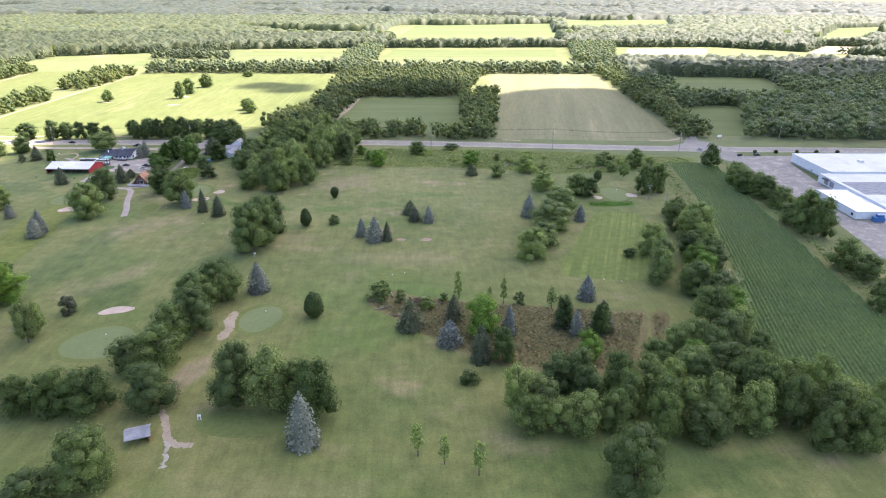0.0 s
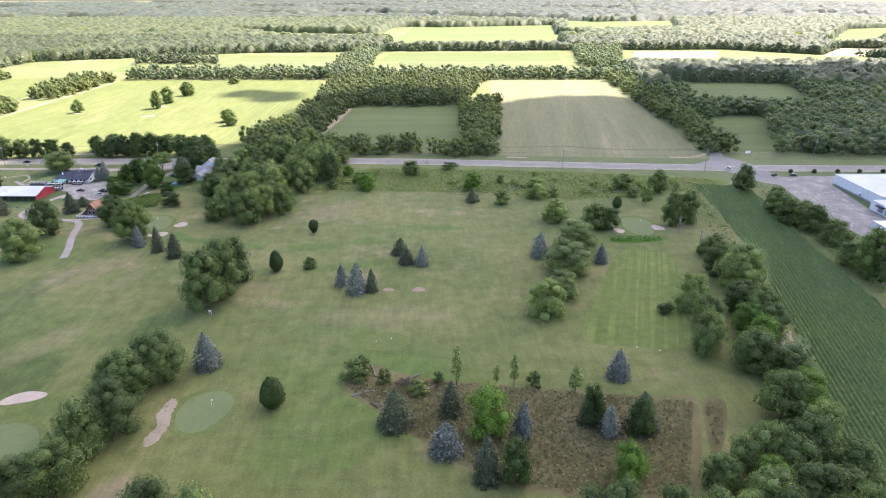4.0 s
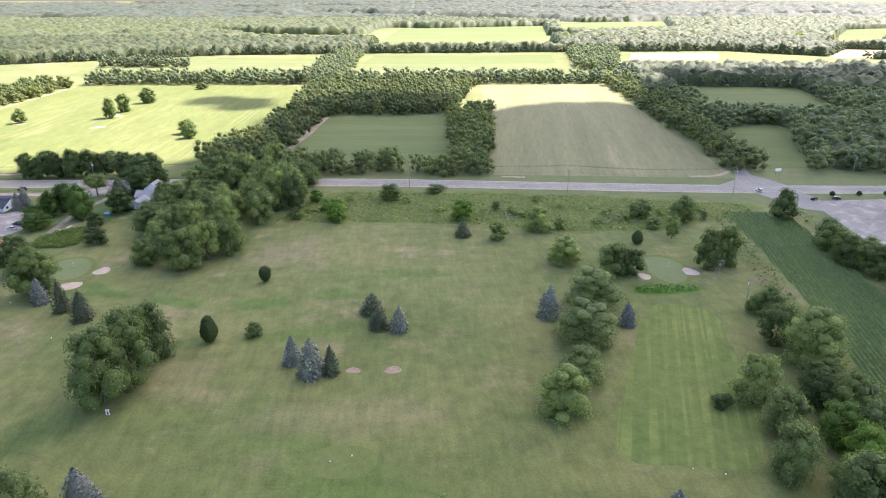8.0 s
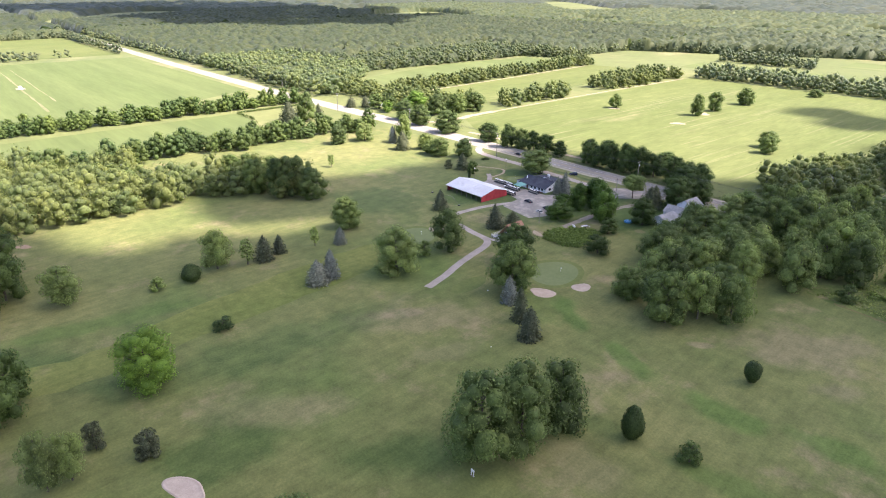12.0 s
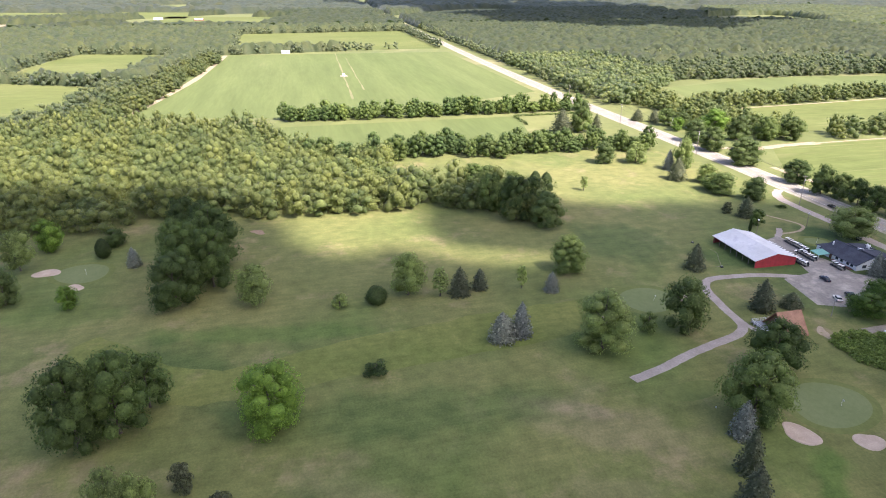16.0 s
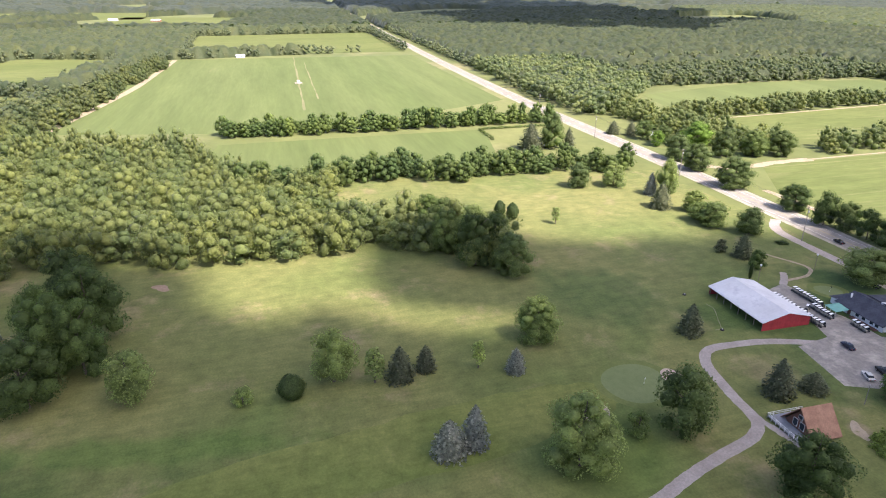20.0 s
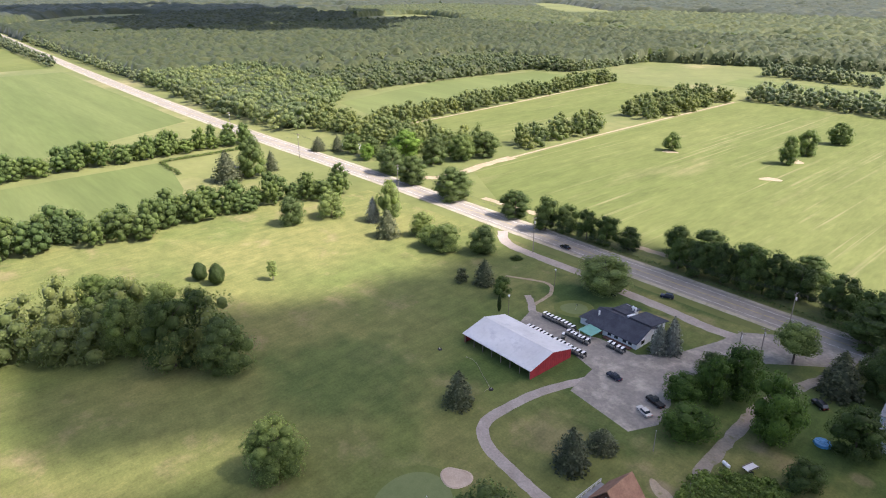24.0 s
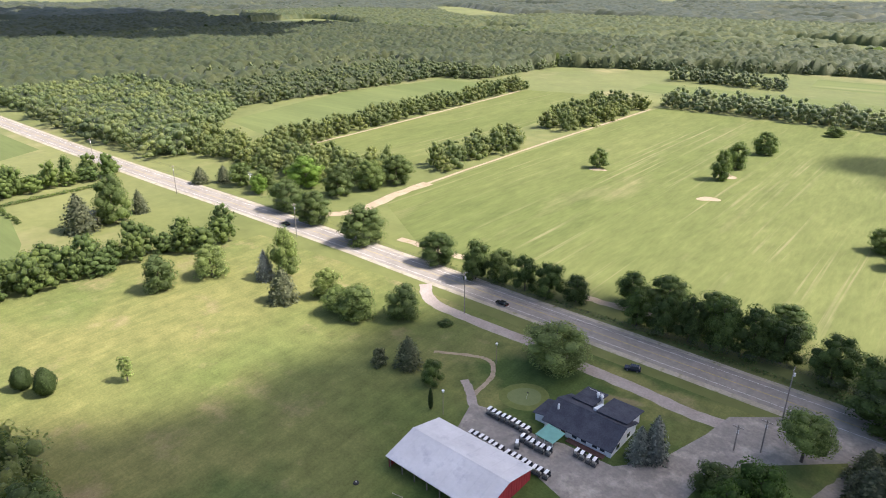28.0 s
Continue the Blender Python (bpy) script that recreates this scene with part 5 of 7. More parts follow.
cart = thing("golf_cart", "golf cart with a white canopy and dark body", "golf cart", Matrix(), "parked golf carts")
part("chassis", boxed(-1.15, 1.15, -0.55, 0.55, 0.22, 0.42, 0.05), M_CARTBODY, cart)
part("nose", prism([(-0.5, 0.4), (0.5, 0.4), (0.45, 0.95), (-0.45, 0.95)], 0.65, 1.15), M_CARTBODY, cart)
part("seat", boxed(-0.45, 0.15, -0.5, 0.5, 0.42, 0.8, 0.06), M_SEAT, cart)
part("backrest", boxed(-0.55, -0.42, -0.5, 0.5, 0.85, 1.2, 0.04), M_SEAT, cart)
part("bag_well", boxed(-1.15, -0.6, -0.5, 0.5, 0.42, 0.75, 0.05), M_CARTBODY, cart)
part("canopy", boxed(-0.9, 0.72, -0.40, 0.40, 1.78, 1.88, 0.04), M_CANOPY, cart, "white moulded canopy")
part("windscreen", slab((0.72, -0.5, 1.78), (0.72, 0.5, 1.78), (0.95, 0.5, 0.95), (0.95, -0.5, 0.95), 0.02), M_PANE, cart)
for y in (-0.5, 0.5):
    part("strut", rodded((0.95, y, 0.9), (0.68, y, 1.8), 0.025, 0.025, 6), M_DARK, cart)
    part("strut", rodded((-0.75, y, 0.7), (-0.9, y, 1.8), 0.025, 0.025, 6), M_DARK, cart)
for x in (-0.8, 0.8):
    for y in (-0.5, 0.5):
        part("wheel", rodded((x, y - 0.1, 0.24), (x, y + 0.1, 0.24), 0.24, 0.24, 12), M_TYRE, cart)
part("steering_wheel", rodded((0.42, -0.25, 1.05), (0.46, -0.25, 1.08), 0.18, 0.18, 12), M_DARK, cart)
spots = [(-246.6 + 1.5 * k, 428.8 - 0.03 * k, 90) for k in range(9)]
spots += [(-244.5 + 1.5 * k, 418.4, 90) for k in range(7)] + [(-233.3 + 1.5 * k, 418.1, 90) for k in range(8)]
spots += [(-233.9 + 1.45 * k, 425.2, 95) for k in range(6)] + [(-233.6, 422.3, 120)] + [(-221.4 + 1.65 * k, 429.2, 95) for k in range(4)]
for k, (x, y, turn) in enumerate(spots):
    m = pose(x + 0.1 * math.sin(k * 3.1), y + 0.15 * math.sin(k * 5.3), 0.12, 0, 0, turn + 4 * math.sin(k * 2.2))
    if k:
        copy_thing(cart, m)
    else:
        first_spot = m
cart.matrix_basis = first_spot

# ---- poles, wires and yard things ----
M_POLE = paint("utility pole wood", (0.27, 0.24, 0.21), 0.9, 0, 0.4, 1.5)
M_WIRE = paint("wire", (0.03, 0.03, 0.03), 0.6)
POLES = [(-588, 471.5), (-488, 472.5), (-388, 475), (-286.5, 467.5), (-188.4, 476.5), (-98, 476), (-9, 474.5), (80, 465), (170, 457)]


def utility_pole(x, y, tall, turn=0.0):
    ob = thing("utility_pole", "weathered wooden utility pole with crossarm", "utility pole", pose(x, y, 0, 0, 0, turn), "utility poles")
    part("pole", rodded((0, 0, 0), (0, 0, tall), 0.19, 0.12, 10), M_POLE, ob)
    part("crossarm", boxed(-0.06, 0.06, -1.2, 1.2, tall - 0.75, tall - 0.6), M_POLE, ob)
    for yy in (-1.1, -0.4, 0.4, 1.1):
        part("insulator", rodded((0, yy, tall - 0.6), (0, yy, tall - 0.4), 0.06, 0.04, 8), M_METAL, ob)
    part("transformer", rodded((0.3, 0, tall - 2.6), (0.3, 0, tall - 1.7), 0.26, 0.26, 12), M_METAL, ob)


for x, y in POLES:
    utility_pole(x, y, 15.5)
for off, height in ((-1.1, 15.1), (-0.4, 15.1), (0.4, 15.1), (1.1, 15.1), (0.0, 11.5)):
    cv = bpy.data.curves.new("power_line", "CURVE")
    cv.dimensions, cv.bevel_depth, cv.bevel_resolution = "3D", 0.02, 1
    sp = cv.splines.new("POLY")
    pts = []
    for (x0, y0), (x1, y1) in zip(POLES, POLES[1:]):
        for s in range(10):
            t = s / 10
            pts.append((x0 + (x1 - x0) * t, y0 + (y1 - y0) * t + off, height - 1.6 * 4 * t * (1 - t)))
    sp.points.add(len(pts) - 1)
    for p, q in zip(sp.points, pts):
        p.co = (*q, 1)
    cv.materials.append(M_WIRE)
    tagged(new("power_line", cv), "sagging overhead wire along the highway", "power line", "power lines")
for x, y, tall in ((115.6, 345.5, 9), (120, 330, 8), (-193.8, 455.4, 7.5), (-188.7, 458.9, 9.5)):
    utility_pole(x, y, tall, 90)
for x, y in ((300, 500), (330, 497), (262, 498), (210, 505)):
    utility_pole(x, y, 12)
for x, y, tall in ((-259.5, 449, 6.5), (-255.5, 420.5, 7)):
    lp = thing("yard_lamp", "slim post with a round white yard lamp", "yard lamp", pose(x, y, 0.08))
    part("post", rodded((0, 0, 0), (0, 0, tall), 0.09, 0.07, 8), M_POST, lp)
    part("lamp_head", rodded((0, 0, tall), (0, 0, tall + 0.5), 0.25, 0.4, 12), M_WHITE, lp)
    part("bracket", boxed(-0.3, 0.3, -0.04, 0.04, tall - 0.1, tall), M_METAL, lp)
line = thing("rope_barrier", "low white rope line on pegs in the grass", "rope")
spots_on = [(-245.6, 392.1), (-243.2, 392.6), (-241.0, 392.0), (-238.2, 390.6), (-235.5, 389.1), (-232.4, 387.7), (-229.8, 386.3), (-229.5, 384.0)]
for (xa, ya), (xb, yb) in zip(spots_on, spots_on[1:]):
    part("rope", rodded((xa, ya, 0.12), (xb, yb, 0.12), 0.06, 0.06, 6), M_SHOULDER, line)
for x, y in spots_on:
    part("peg", rodded((x, y, 0.0), (x, y, 0.3), 0.06, 0.06, 6), M_SHOULDER, line)
lp = thing("post", "thin weathered timber post by the lot", "post", pose(-185.9, 397.3, 0.04))
part("shaft", rodded((0, 0, 0), (0, 0, 6.0), 0.11, 0.08, 8), M_POLE, lp)
part("cap", rodded((0, 0, 6.0), (0, 0, 6.15), 0.12, 0.05, 8), M_METAL, lp)
pivot = thing("irrigation_pump", "pale concrete pump pad and pipe in the crop field", "pump", pose(-808, 283, 0.06))
part("pad", boxed(-6, 6, -4, 4, 0, 0.3, 0.1), M_SHOULDER, pivot, "pale gravel pad")
part("pump_house", boxed(-2, 2, -1.5, 1.5, 0.3, 2.8, 0.1), M_WHITE, pivot)
part("pipe", rodded((2, 0, 1.0), (14, 0, 1.0), 0.25, 0.25, 8), M_METAL, pivot)
sign = thing("roadside_sign", "white blank roadside sign on posts", "sign", pose(215, 497, 0, 0, 0, 10))
part("panel", boxed(-2, 2, -0.1, 0.1, 2.2, 4.0, 0.05), M_WHITE, sign)
for x in (-1.4, 1.4):
    part("post", boxed(x - 0.1, x + 0.1, -0.1, 0.1, 0, 2.2), M_POST, sign)
tarp = thing("wading_pool", "blue tarp-covered round wading pool on the lawn", "pool", pose(-160.6, 430.4, 0.05))
bm = bmesh.new()
rings = [[bm.verts.new((r * math.cos(2 * math.pi * k / 20) * (1 + 0.08 * math.sin(3 * k)), r * math.sin(2 * math.pi * k / 20), z + 0.06 * math.sin(k * 2.7))) for k in range(20)] for r, z in ((2.0, 0.02), (1.8, 0.6), (1.0, 0.5), (0.4, 0.56))]
for r0, r1 in zip(rings, rings[1:]):
    for k in range(20):
        bm.faces.new((r0[k], r0[(k + 1) % 20], r1[(k + 1) % 20], r1[k]))
bm.faces.new(rings[-1])
bmesh.ops.recalc_face_normals(bm, faces=bm.faces)
part("cover", bm, paint("blue tarp", (0.06, 0.27, 0.52), 0.45, 0, 0.3, 1.5), tarp)
part("rope", rodded((-1.9, 0, 0.1), (-2.6, 0.4, 0.0), 0.03, 0.03, 6), M_WHITE, tarp)
tank = thing("storage_tank", "old white propane tank beside the brambles", "tank", pose(-172.0, 405.2, 0.05, 0, 0, -20))
part("shell", rodded((-1.0, 0, 0.75), (1.0, 0, 0.75), 0.42, 0.42, 14), M_WHITE, tank)
part("valve_cover", rodded((0, 0, 1.1), (0, 0, 1.32), 0.16, 0.14, 10), M_METAL, tank)
for s in (-0.65, 0.65):
    part("foot", boxed(s - 0.1, s + 0.1, -0.35, 0.35, 0, 0.42), M_POST, tank)
cart = thing("flatbed_trailer", "weathered grey flatbed trailer parked in the weeds", "trailer", pose(-167.6, 407.6, 0.05, 0, 0, 75))
part("bed", boxed(-1.7, 1.7, -0.9, 0.9, 1.35, 1.5, 0.03), M_METAL, cart)
for s in (-0.9, 0.9):
    part("side_rail", boxed(-1.7, 1.7, s - 0.06, s + 0.06, 1.5, 1.78, 0.02), M_POST, cart)
    part("wheel", rodded((-0.3, s * 1.05 - 0.1, 0.45), (-0.3, s * 1.05 + 0.1, 0.45), 0.45, 0.45, 16), M_DARK, cart)
part("axle", rodded((-0.3, -0.95, 0.45), (-0.3, 0.95, 0.45), 0.07, 0.07, 8), M_DARK, cart)
part("spring_block", boxed(-0.6, 0.0, -0.5, 0.5, 0.5, 1.36, 0.03), M_DARK, cart)
part("drawbar", rodded((1.6, 0, 1.4), (3.0, 0, 0.5), 0.06, 0.06, 8), M_METAL, cart)
part("stand", rodded((2.9, 0, 0.0), (2.9, 0, 0.6), 0.05, 0.05, 8), M_METAL, cart)
for x, y, turn in ((-254, 389, 10), (-236, 380, 60), (-229, 386, 0)):
    pile = thing("hose_reel", "coiled dark irrigation hose on the grass", "hose", pose(x, y, 0.06, 0, 0, turn))
    part("coil", rodded((0, 0, 0), (0, 0, 0.3), 0.7, 0.6, 14), M_DARK, pile)
    part("spindle", rodded((0, 0, 0), (0, 0, 0.6), 0.1, 0.1, 8), M_METAL, pile)


# ---- trees ----
def broad_crown(seed, leaves, size, top=1.0, base=0.16, lobes=16, drop=0.0, narrow=1.0, bulk=1.0, knob=0.20):
    """Crown of a broadleaf tree of height 1 and radius 1, as leaf quads."""
    rng = np.random.default_rng(seed)
    cen, rad = [], []
    for k in range(lobes):
        t = (k + 0.5) / lobes
        zc = base + 0.14 + (top - base - 0.28) * t
        reach = math.sqrt(max(0.0, 1 - ((t - 0.36) / 0.67) ** 2))
        th = k * 2.4 + rng.uniform(-0.5, 0.5)
        d = reach * rng.uniform(0.28, 0.66) * narrow
        cen.append((d * math.cos(th), d * math.sin(th), zc))
        rad.append(rng.uniform(0.30, 0.46) * (0.55 + 0.45 * reach) * bulk)
    cen, rad = np.array(cen), np.array(rad)
    pick = rng.choice(lobes, leaves, p=rad ** 2 / (rad ** 2).sum())
    d = rng.normal(0, 1, (leaves, 3))
    d[:, 2] = np.abs(d[:, 2]) - 0.3
    d[:, :2] += 0.55 * cen[pick][:, :2] / (np.linalg.norm(cen[pick][:, :2], axis=1, keepdims=True) + 0.15)
    d /= np.linalg.norm(d, axis=1, keepdims=True)
    knobs = rng.normal(0, 1, (38, 3))
    knobs /= np.linalg.norm(knobs, axis=1, keepdims=True)
    turned = d @ knobs.T
    near = turned.argmax(1)
    m = turned.max(1)
    r = rad[pick] * (1.08 - knob + knob * np.clip((m - 0.80) / 0.18, 0, 1)) * rng.uniform(0.86, 1.10, leaves)
    stretch = np.array([1, 1, 0.42])
    c = cen[pick] + d * r[:, None] * stretch
    d = d + 0.45 * (d - knobs[near] * m[:, None])
    d[:, 2] += 0.30
    c[:, 2] -= drop * rng.uniform(0, 1, leaves) * np.hypot(c[:, 0], c[:, 1])
    c[:, 2] = np.clip(c[:, 2], 0.05, 1.02)
    return c, d, size * rng.uniform(0.8, 1.2, leaves), cen, rad


def scaled_leaves(seed, c, d, s, h, r):
    rng = np.random.default_rng(seed + 77)
    return leaf_quads(rng, c * np.array([r, r, h]), d, s)


def spruce_crown(seed, h, r, tiers=17, size=0.34, per=17):
    """Layered drooping boughs round a tapering core: leaf quads and the core's (verts, triangles)."""
    rng = np.random.default_rng(seed)
    cs, ds, ss = [], [], []
    for k in range(tiers):
        t = k / (tiers - 1)
        reach = r * 1.05 * (1 - t ** 2.0) ** 0.8 + 0.16
        n = max(6, int(per * (1 - t ** 1.6) + 6))
        spin = rng.uniform(0, 6.283)
        for j in range(n):
            th = spin + 6.283 * j / n + rng.uniform(-0.22, 0.22)
            arm = reach * rng.uniform(0.78, 1.04)
            lift = h * (0.04 + 0.93 * t) + rng.uniform(-0.2, 0.2)
            for q in (1.0, 0.84, 0.66, 0.5):
                d = arm * q
                side = rng.uniform(-0.22, 0.22)
                cs.append((d * math.cos(th) - side * math.sin(th), d * math.sin(th) + side * math.cos(th), max(lift - 0.20 * d, 0.12)))
                ds.append((math.cos(th) * 0.55, math.sin(th) * 0.55, 0.8))
                ss.append(size * (0.75 + 0.5 * q) * (1 - 0.25 * t))
    c, d = np.array(cs), np.array(ds)
    rings, n = 12, 12
    t = np.repeat(np.arange(rings) / (rings - 1), n)
    th = np.tile(np.arange(n) * 2 * math.pi / n, rings)
    rr = (r * 0.80 * (1 - t ** 2.0) ** 0.85 + 0.02) * rng.uniform(0.70, 1.05, len(t))
    v = np.column_stack([rr * np.cos(th), rr * np.sin(th), h * (0.02 + 0.93 * t)])
    f = []
    for a in range(rings - 1):
        for k in range(n):
            p, q = a * n + k, a * n + (k + 1) % n
            f += [(p, q, q + n), (p, q + n, p + n)]
    return leaf_quads(rng, c, d, np.array(ss)), (v, np.array(f))


def egg_crown(seed, h, r, leaves, size, vase=False):
    """Dense clipped evergreen: an egg, or a vase that spreads upwards, with a knobbly skin."""
    rng = np.random.default_rng(seed)
    bv, bf = ICO[3]

    def shape(u):
        w = u.copy()
        z = u[:, 2]
        k = (1 + 0.25 * z) if vase else (1 - 0.22 * z)
        lump = 1 + 0.06 * np.sin(5 * u[:, 0] + 3 * z + seed) + 0.06 * np.sin(6 * u[:, 1] - 4 * z)
        w[:, 0] *= k * lump * r
        w[:, 1] *= k * lump * r
        w[:, 2] = h * (0.5 + 0.5 * z * (1 if not vase else 0.96))
        return w

    d = rng.normal(0, 1, (leaves, 3))
    d /= np.linalg.norm(d, axis=1, keepdims=True)
    c = shape(d * rng.uniform(0.96, 1.03, (leaves, 1)))
    v = shape(bv * 0.95 * rng.uniform(0.96, 1.04, (len(bv), 1)))
    return leaf_quads(rng, c, d, np.full(leaves, size)), (v, bf)


def trunk_mesh(name, h, r0, r1, seed, limbs=6, reach=3.0):
    """Tapered trunk with limbs, from rings of eight."""
    rnd = random.Random(seed)
    verts, faces = [], []

    def tube(a, b, ra, rb, n=7):
        d = (b - a).normalized()
        u = d.orthogonal().normalized()
        v = d.cross(u)
        i0 = len(verts)
        for p, rr in ((a, ra), (b, rb)):
            for k in range(n):
                th = 2 * math.pi * k / n
                verts.append(p + (u * math.cos(th) + v * math.sin(th)) * rr)
        faces.extend((i0 + k, i0 + (k + 1) % n, i0 + n + (k + 1) % n, i0 + n + k) for k in range(n))

    mid = Vector((rnd.uniform(-0.2, 0.2), rnd.uniform(-0.2, 0.2), h * 0.45))
    end = Vector((rnd.uniform(-0.4, 0.4), rnd.uniform(-0.4, 0.4), h * 0.86))
    tube(Vector((0, 0, -0.2)), Vector((0, 0, 0.5)), r0 * 1.35, r0)
    tube(Vector((0, 0, 0.5)), mid, r0, (r0 + r1) / 2)
    tube(mid, end, (r0 + r1) / 2, r1)
    for k in range(limbs):
        th, z = k * 2.4, h * (0.25 + 0.45 * k / max(limbs, 1))
        a = Vector((0, 0, z))
        b = Vector((math.cos(th) * reach, math.sin(th) * reach, z + h * 0.2))
        tube(a, b, r0 * 0.4, r0 * 0.12, 5)
    return mesh_from(name, verts, faces, M_BARK, True)


# kind: leaf material, leaves, leaf size, base, lobes, drop, narrow, label, category
BROAD = {
    "oak": (M_LEAF, 3600, 0.23, -0.08, 22, 0.0, 1.0, "full dark green broadleaf tree in summer leaf", "tree"),
    "spreading_oak": (M_LEAF, 3600, 0.23, 0.26, 20, 0.0, 1.0, "spreading green tree with a bare lower trunk", "tree"),
    "ash": (M_LEAF_PALE, 3600, 0.23, 0.02, 18, 0.0, 0.95, "loose grey-green broadleaf tree", "tree"),
    "maple_green": (M_LEAF_GREEN, 3600, 0.23, -0.06, 20, 0.0, 1.0, "rich green maple tree by the yard", "tree"),
    "maple_light": (M_LEAF_LIGHT, 3600, 0.23, -0.06, 20, 0.0, 1.0, "bright green maple tree", "tree"),
    "maple_pale": (M_LEAF_PALE, 3600, 0.23, -0.08, 20, 0.0, 0.95, "pale green silver maple tree", "tree"),
    "maple_dark": (M_LEAF_DARK, 3600, 0.23, -0.06, 20, 0.0, 1.0, "dense very dark green maple tree", "tree"),
    "round_maple": (M_LEAF, 3600, 0.23, -0.08, 22, 0.0, 0.9, "round-headed green tree with a low crown", "tree"),
    "willow": (M_LEAF_PALE, 3600, 0.23, -0.08, 20, 0.16, 0.95, "drooping pale willow tree", "tree"),
    "yew": (M_YEW, 900, 0.20, -0.12, 16, 0.0, 0.8, "clipped dark evergreen yew bush", "bush"),
    "yew_vase": (M_YEW, 900, 0.22, -0.10, 14, 0.0, 0.8, "upright rounded dark evergreen bush", "bush"),
    "shrub": (M_LEAF, 900, 0.22, -0.12, 12, 0.0, 1.0, "loose green leafy shrub", "bush"),
    "shrub_grey": (M_LEAF_PALE, 900, 0.22, -0.12, 12, 0.0, 1.0, "loose grey-green leafy shrub", "bush"),
    "ragged_bush": (M_LEAF_DARK, 1000, 0.22, -0.12, 11, 0.0, 1.0, "ragged low dark green bush", "bush"),
    "juniper": (M_NEEDLE, 1500, 0.2, -0.10, 16, 0.0, 0.95, "rounded grey-green juniper bush", "bush"),
    "young_tree": (M_LEAF_PALE, 320, 0.36, 0.08, 12, 0.0, 0.75, "slender young tree with sparse leaves", "tree"),
    "arborvitae": (M_YEW, 300, 0.22, 0.0, 12, 0.0, 0.5, "narrow columnar dark evergreen bush", "bush"),
}
NEEDLE = {
    "spruce": (M_NEEDLE, "dark green spruce with a conical crown", 12.0, 3.5),
    "blue_spruce": (M_NEEDLE_BLUE, "blue-grey spruce with layered branches", 12.0, 3.5),
}
SOURCES = {}


def tree_source(kind, variant, big=False):
    key = (kind, variant, big)
    if key not in SOURCES:
        if kind in NEEDLE:
            mat, label, h, r = NEEDLE[kind]
            ob = thing("spruce_tree", label, "tree")
            part("trunk", trunk_mesh("trunk", h, 0.22, 0.05, variant, 0), None, ob)
            leaves, core = spruce_crown(100 + variant, h, r)
            part("crown", quads_mesh("crown", leaves, mat, core), None, ob)
        else:
            mat, leaves, size, base, lobes, drop, narrow, label, cat = BROAD[kind]
            h, r = (14.0, 6.5) if cat == "tree" else (6.0, 3.3)
            if kind == "young_tree":
                h, r = 10.0, 2.2
            if big:
                h, r, leaves, lobes = 20.0, 9.5, int(leaves * 1.75), int(lobes * 1.6)
            ob = thing("bush" if cat == "bush" else "tree", label, cat)
            part("trunk", trunk_mesh("trunk", h, 0.035 * r + 0.08, 0.06, variant, 6, r * 0.45), None, ob)
            if mat is M_YEW:
                quads, core = egg_crown(variant + 5, h, r, leaves, size, kind == "yew_vase")
            else:
                c, d, s, cen, rad = broad_crown(variant * 13 + len(kind), leaves, size, base=base, lobes=lobes, drop=drop, narrow=narrow, bulk=0.84 if big else 1.0)
                quads = scaled_leaves(variant, c, d, s, h, r)
                solid = 0.72 if leaves > 500 else 0.35
                core = leaf_masses(variant, cen * np.array([r, r, h]), rad[:, None] * solid * np.array([r, r, 0.42 * h]), 1)
            part("crown", quads_mesh("crown", quads, mat, core), None, ob)
        ob["span"] = (h, r)
        SOURCES[key] = ob
        ob["used"] = 0
    return SOURCES[key]


def plant(kind, x, y, h, r, seed):
    src = tree_source(kind, seed % 4, kind in BROAD and r > 8.4)
    h0, r0 = src["span"]
    if kind in NEEDLE:
        r *= 1.12
    m = Matrix.Translation((x, y, 0)) @ Matrix.Rotation(seed * 2.399, 4, "Z") @ Matrix.Diagonal((r / r0, r / r0, h / h0, 1))
    if not src["used"]:
        src.matrix_basis, src["used"] = m, 1
        return src
    keep, src.matrix_basis = src.matrix_basis.copy(), Matrix()
    ob = copy_thing(src, m)
    src.matrix_basis = keep
    return ob


WEST_COURSE = [
    ("maple_light", -166.7, 218.5, 18.5, 10.8),
    ("ragged_bush", -184.0, 246.7, 4.2, 4.3),
    ("blue_spruce", -194.6, 286.9, 9.8, 3.9),
    ("blue_spruce", -196.1, 293.4, 11.9, 3.1),
    ("maple_pale", -183.6, 314.9, 20.5, 11.2),
    ("oak", -188.6, 345.2, 19.4, 8.2),
    ("shrub", -189.3, 333.0, 7.3, 3.7),
    ("ash", -231.4, 263.6, 17.4, 7.4),
    ("young_tree", -228.0, 274.5, 11.8, 3.6),
    ("spruce", -227.8, 281.6, 10.8, 3.6),
    ("spruce", -230.7, 289.5, 8.2, 2.7),
    ("yew", -226.9, 252.0, 6.8, 3.7),
    ("shrub_grey", -226.9, 239.5, 5.5, 3.3),
    ("young_tree", -227.8, 304.3, 9.6, 2.5),
    ("blue_spruce", -223.6, 314.1, 7.8, 2.6),
    ("oak", -237.7, 326.4, 15.6, 8.6),
    ("ash", -235.8, 211.1, 15.3, 7.9),
    ("spruce", -230.1, 374.9, 10.5, 3.6),
    ("spruce", -195.3, 378.2, 11.5, 3.8),
    ("spruce", -194.6, 389.0, 5.7, 3.4),
]
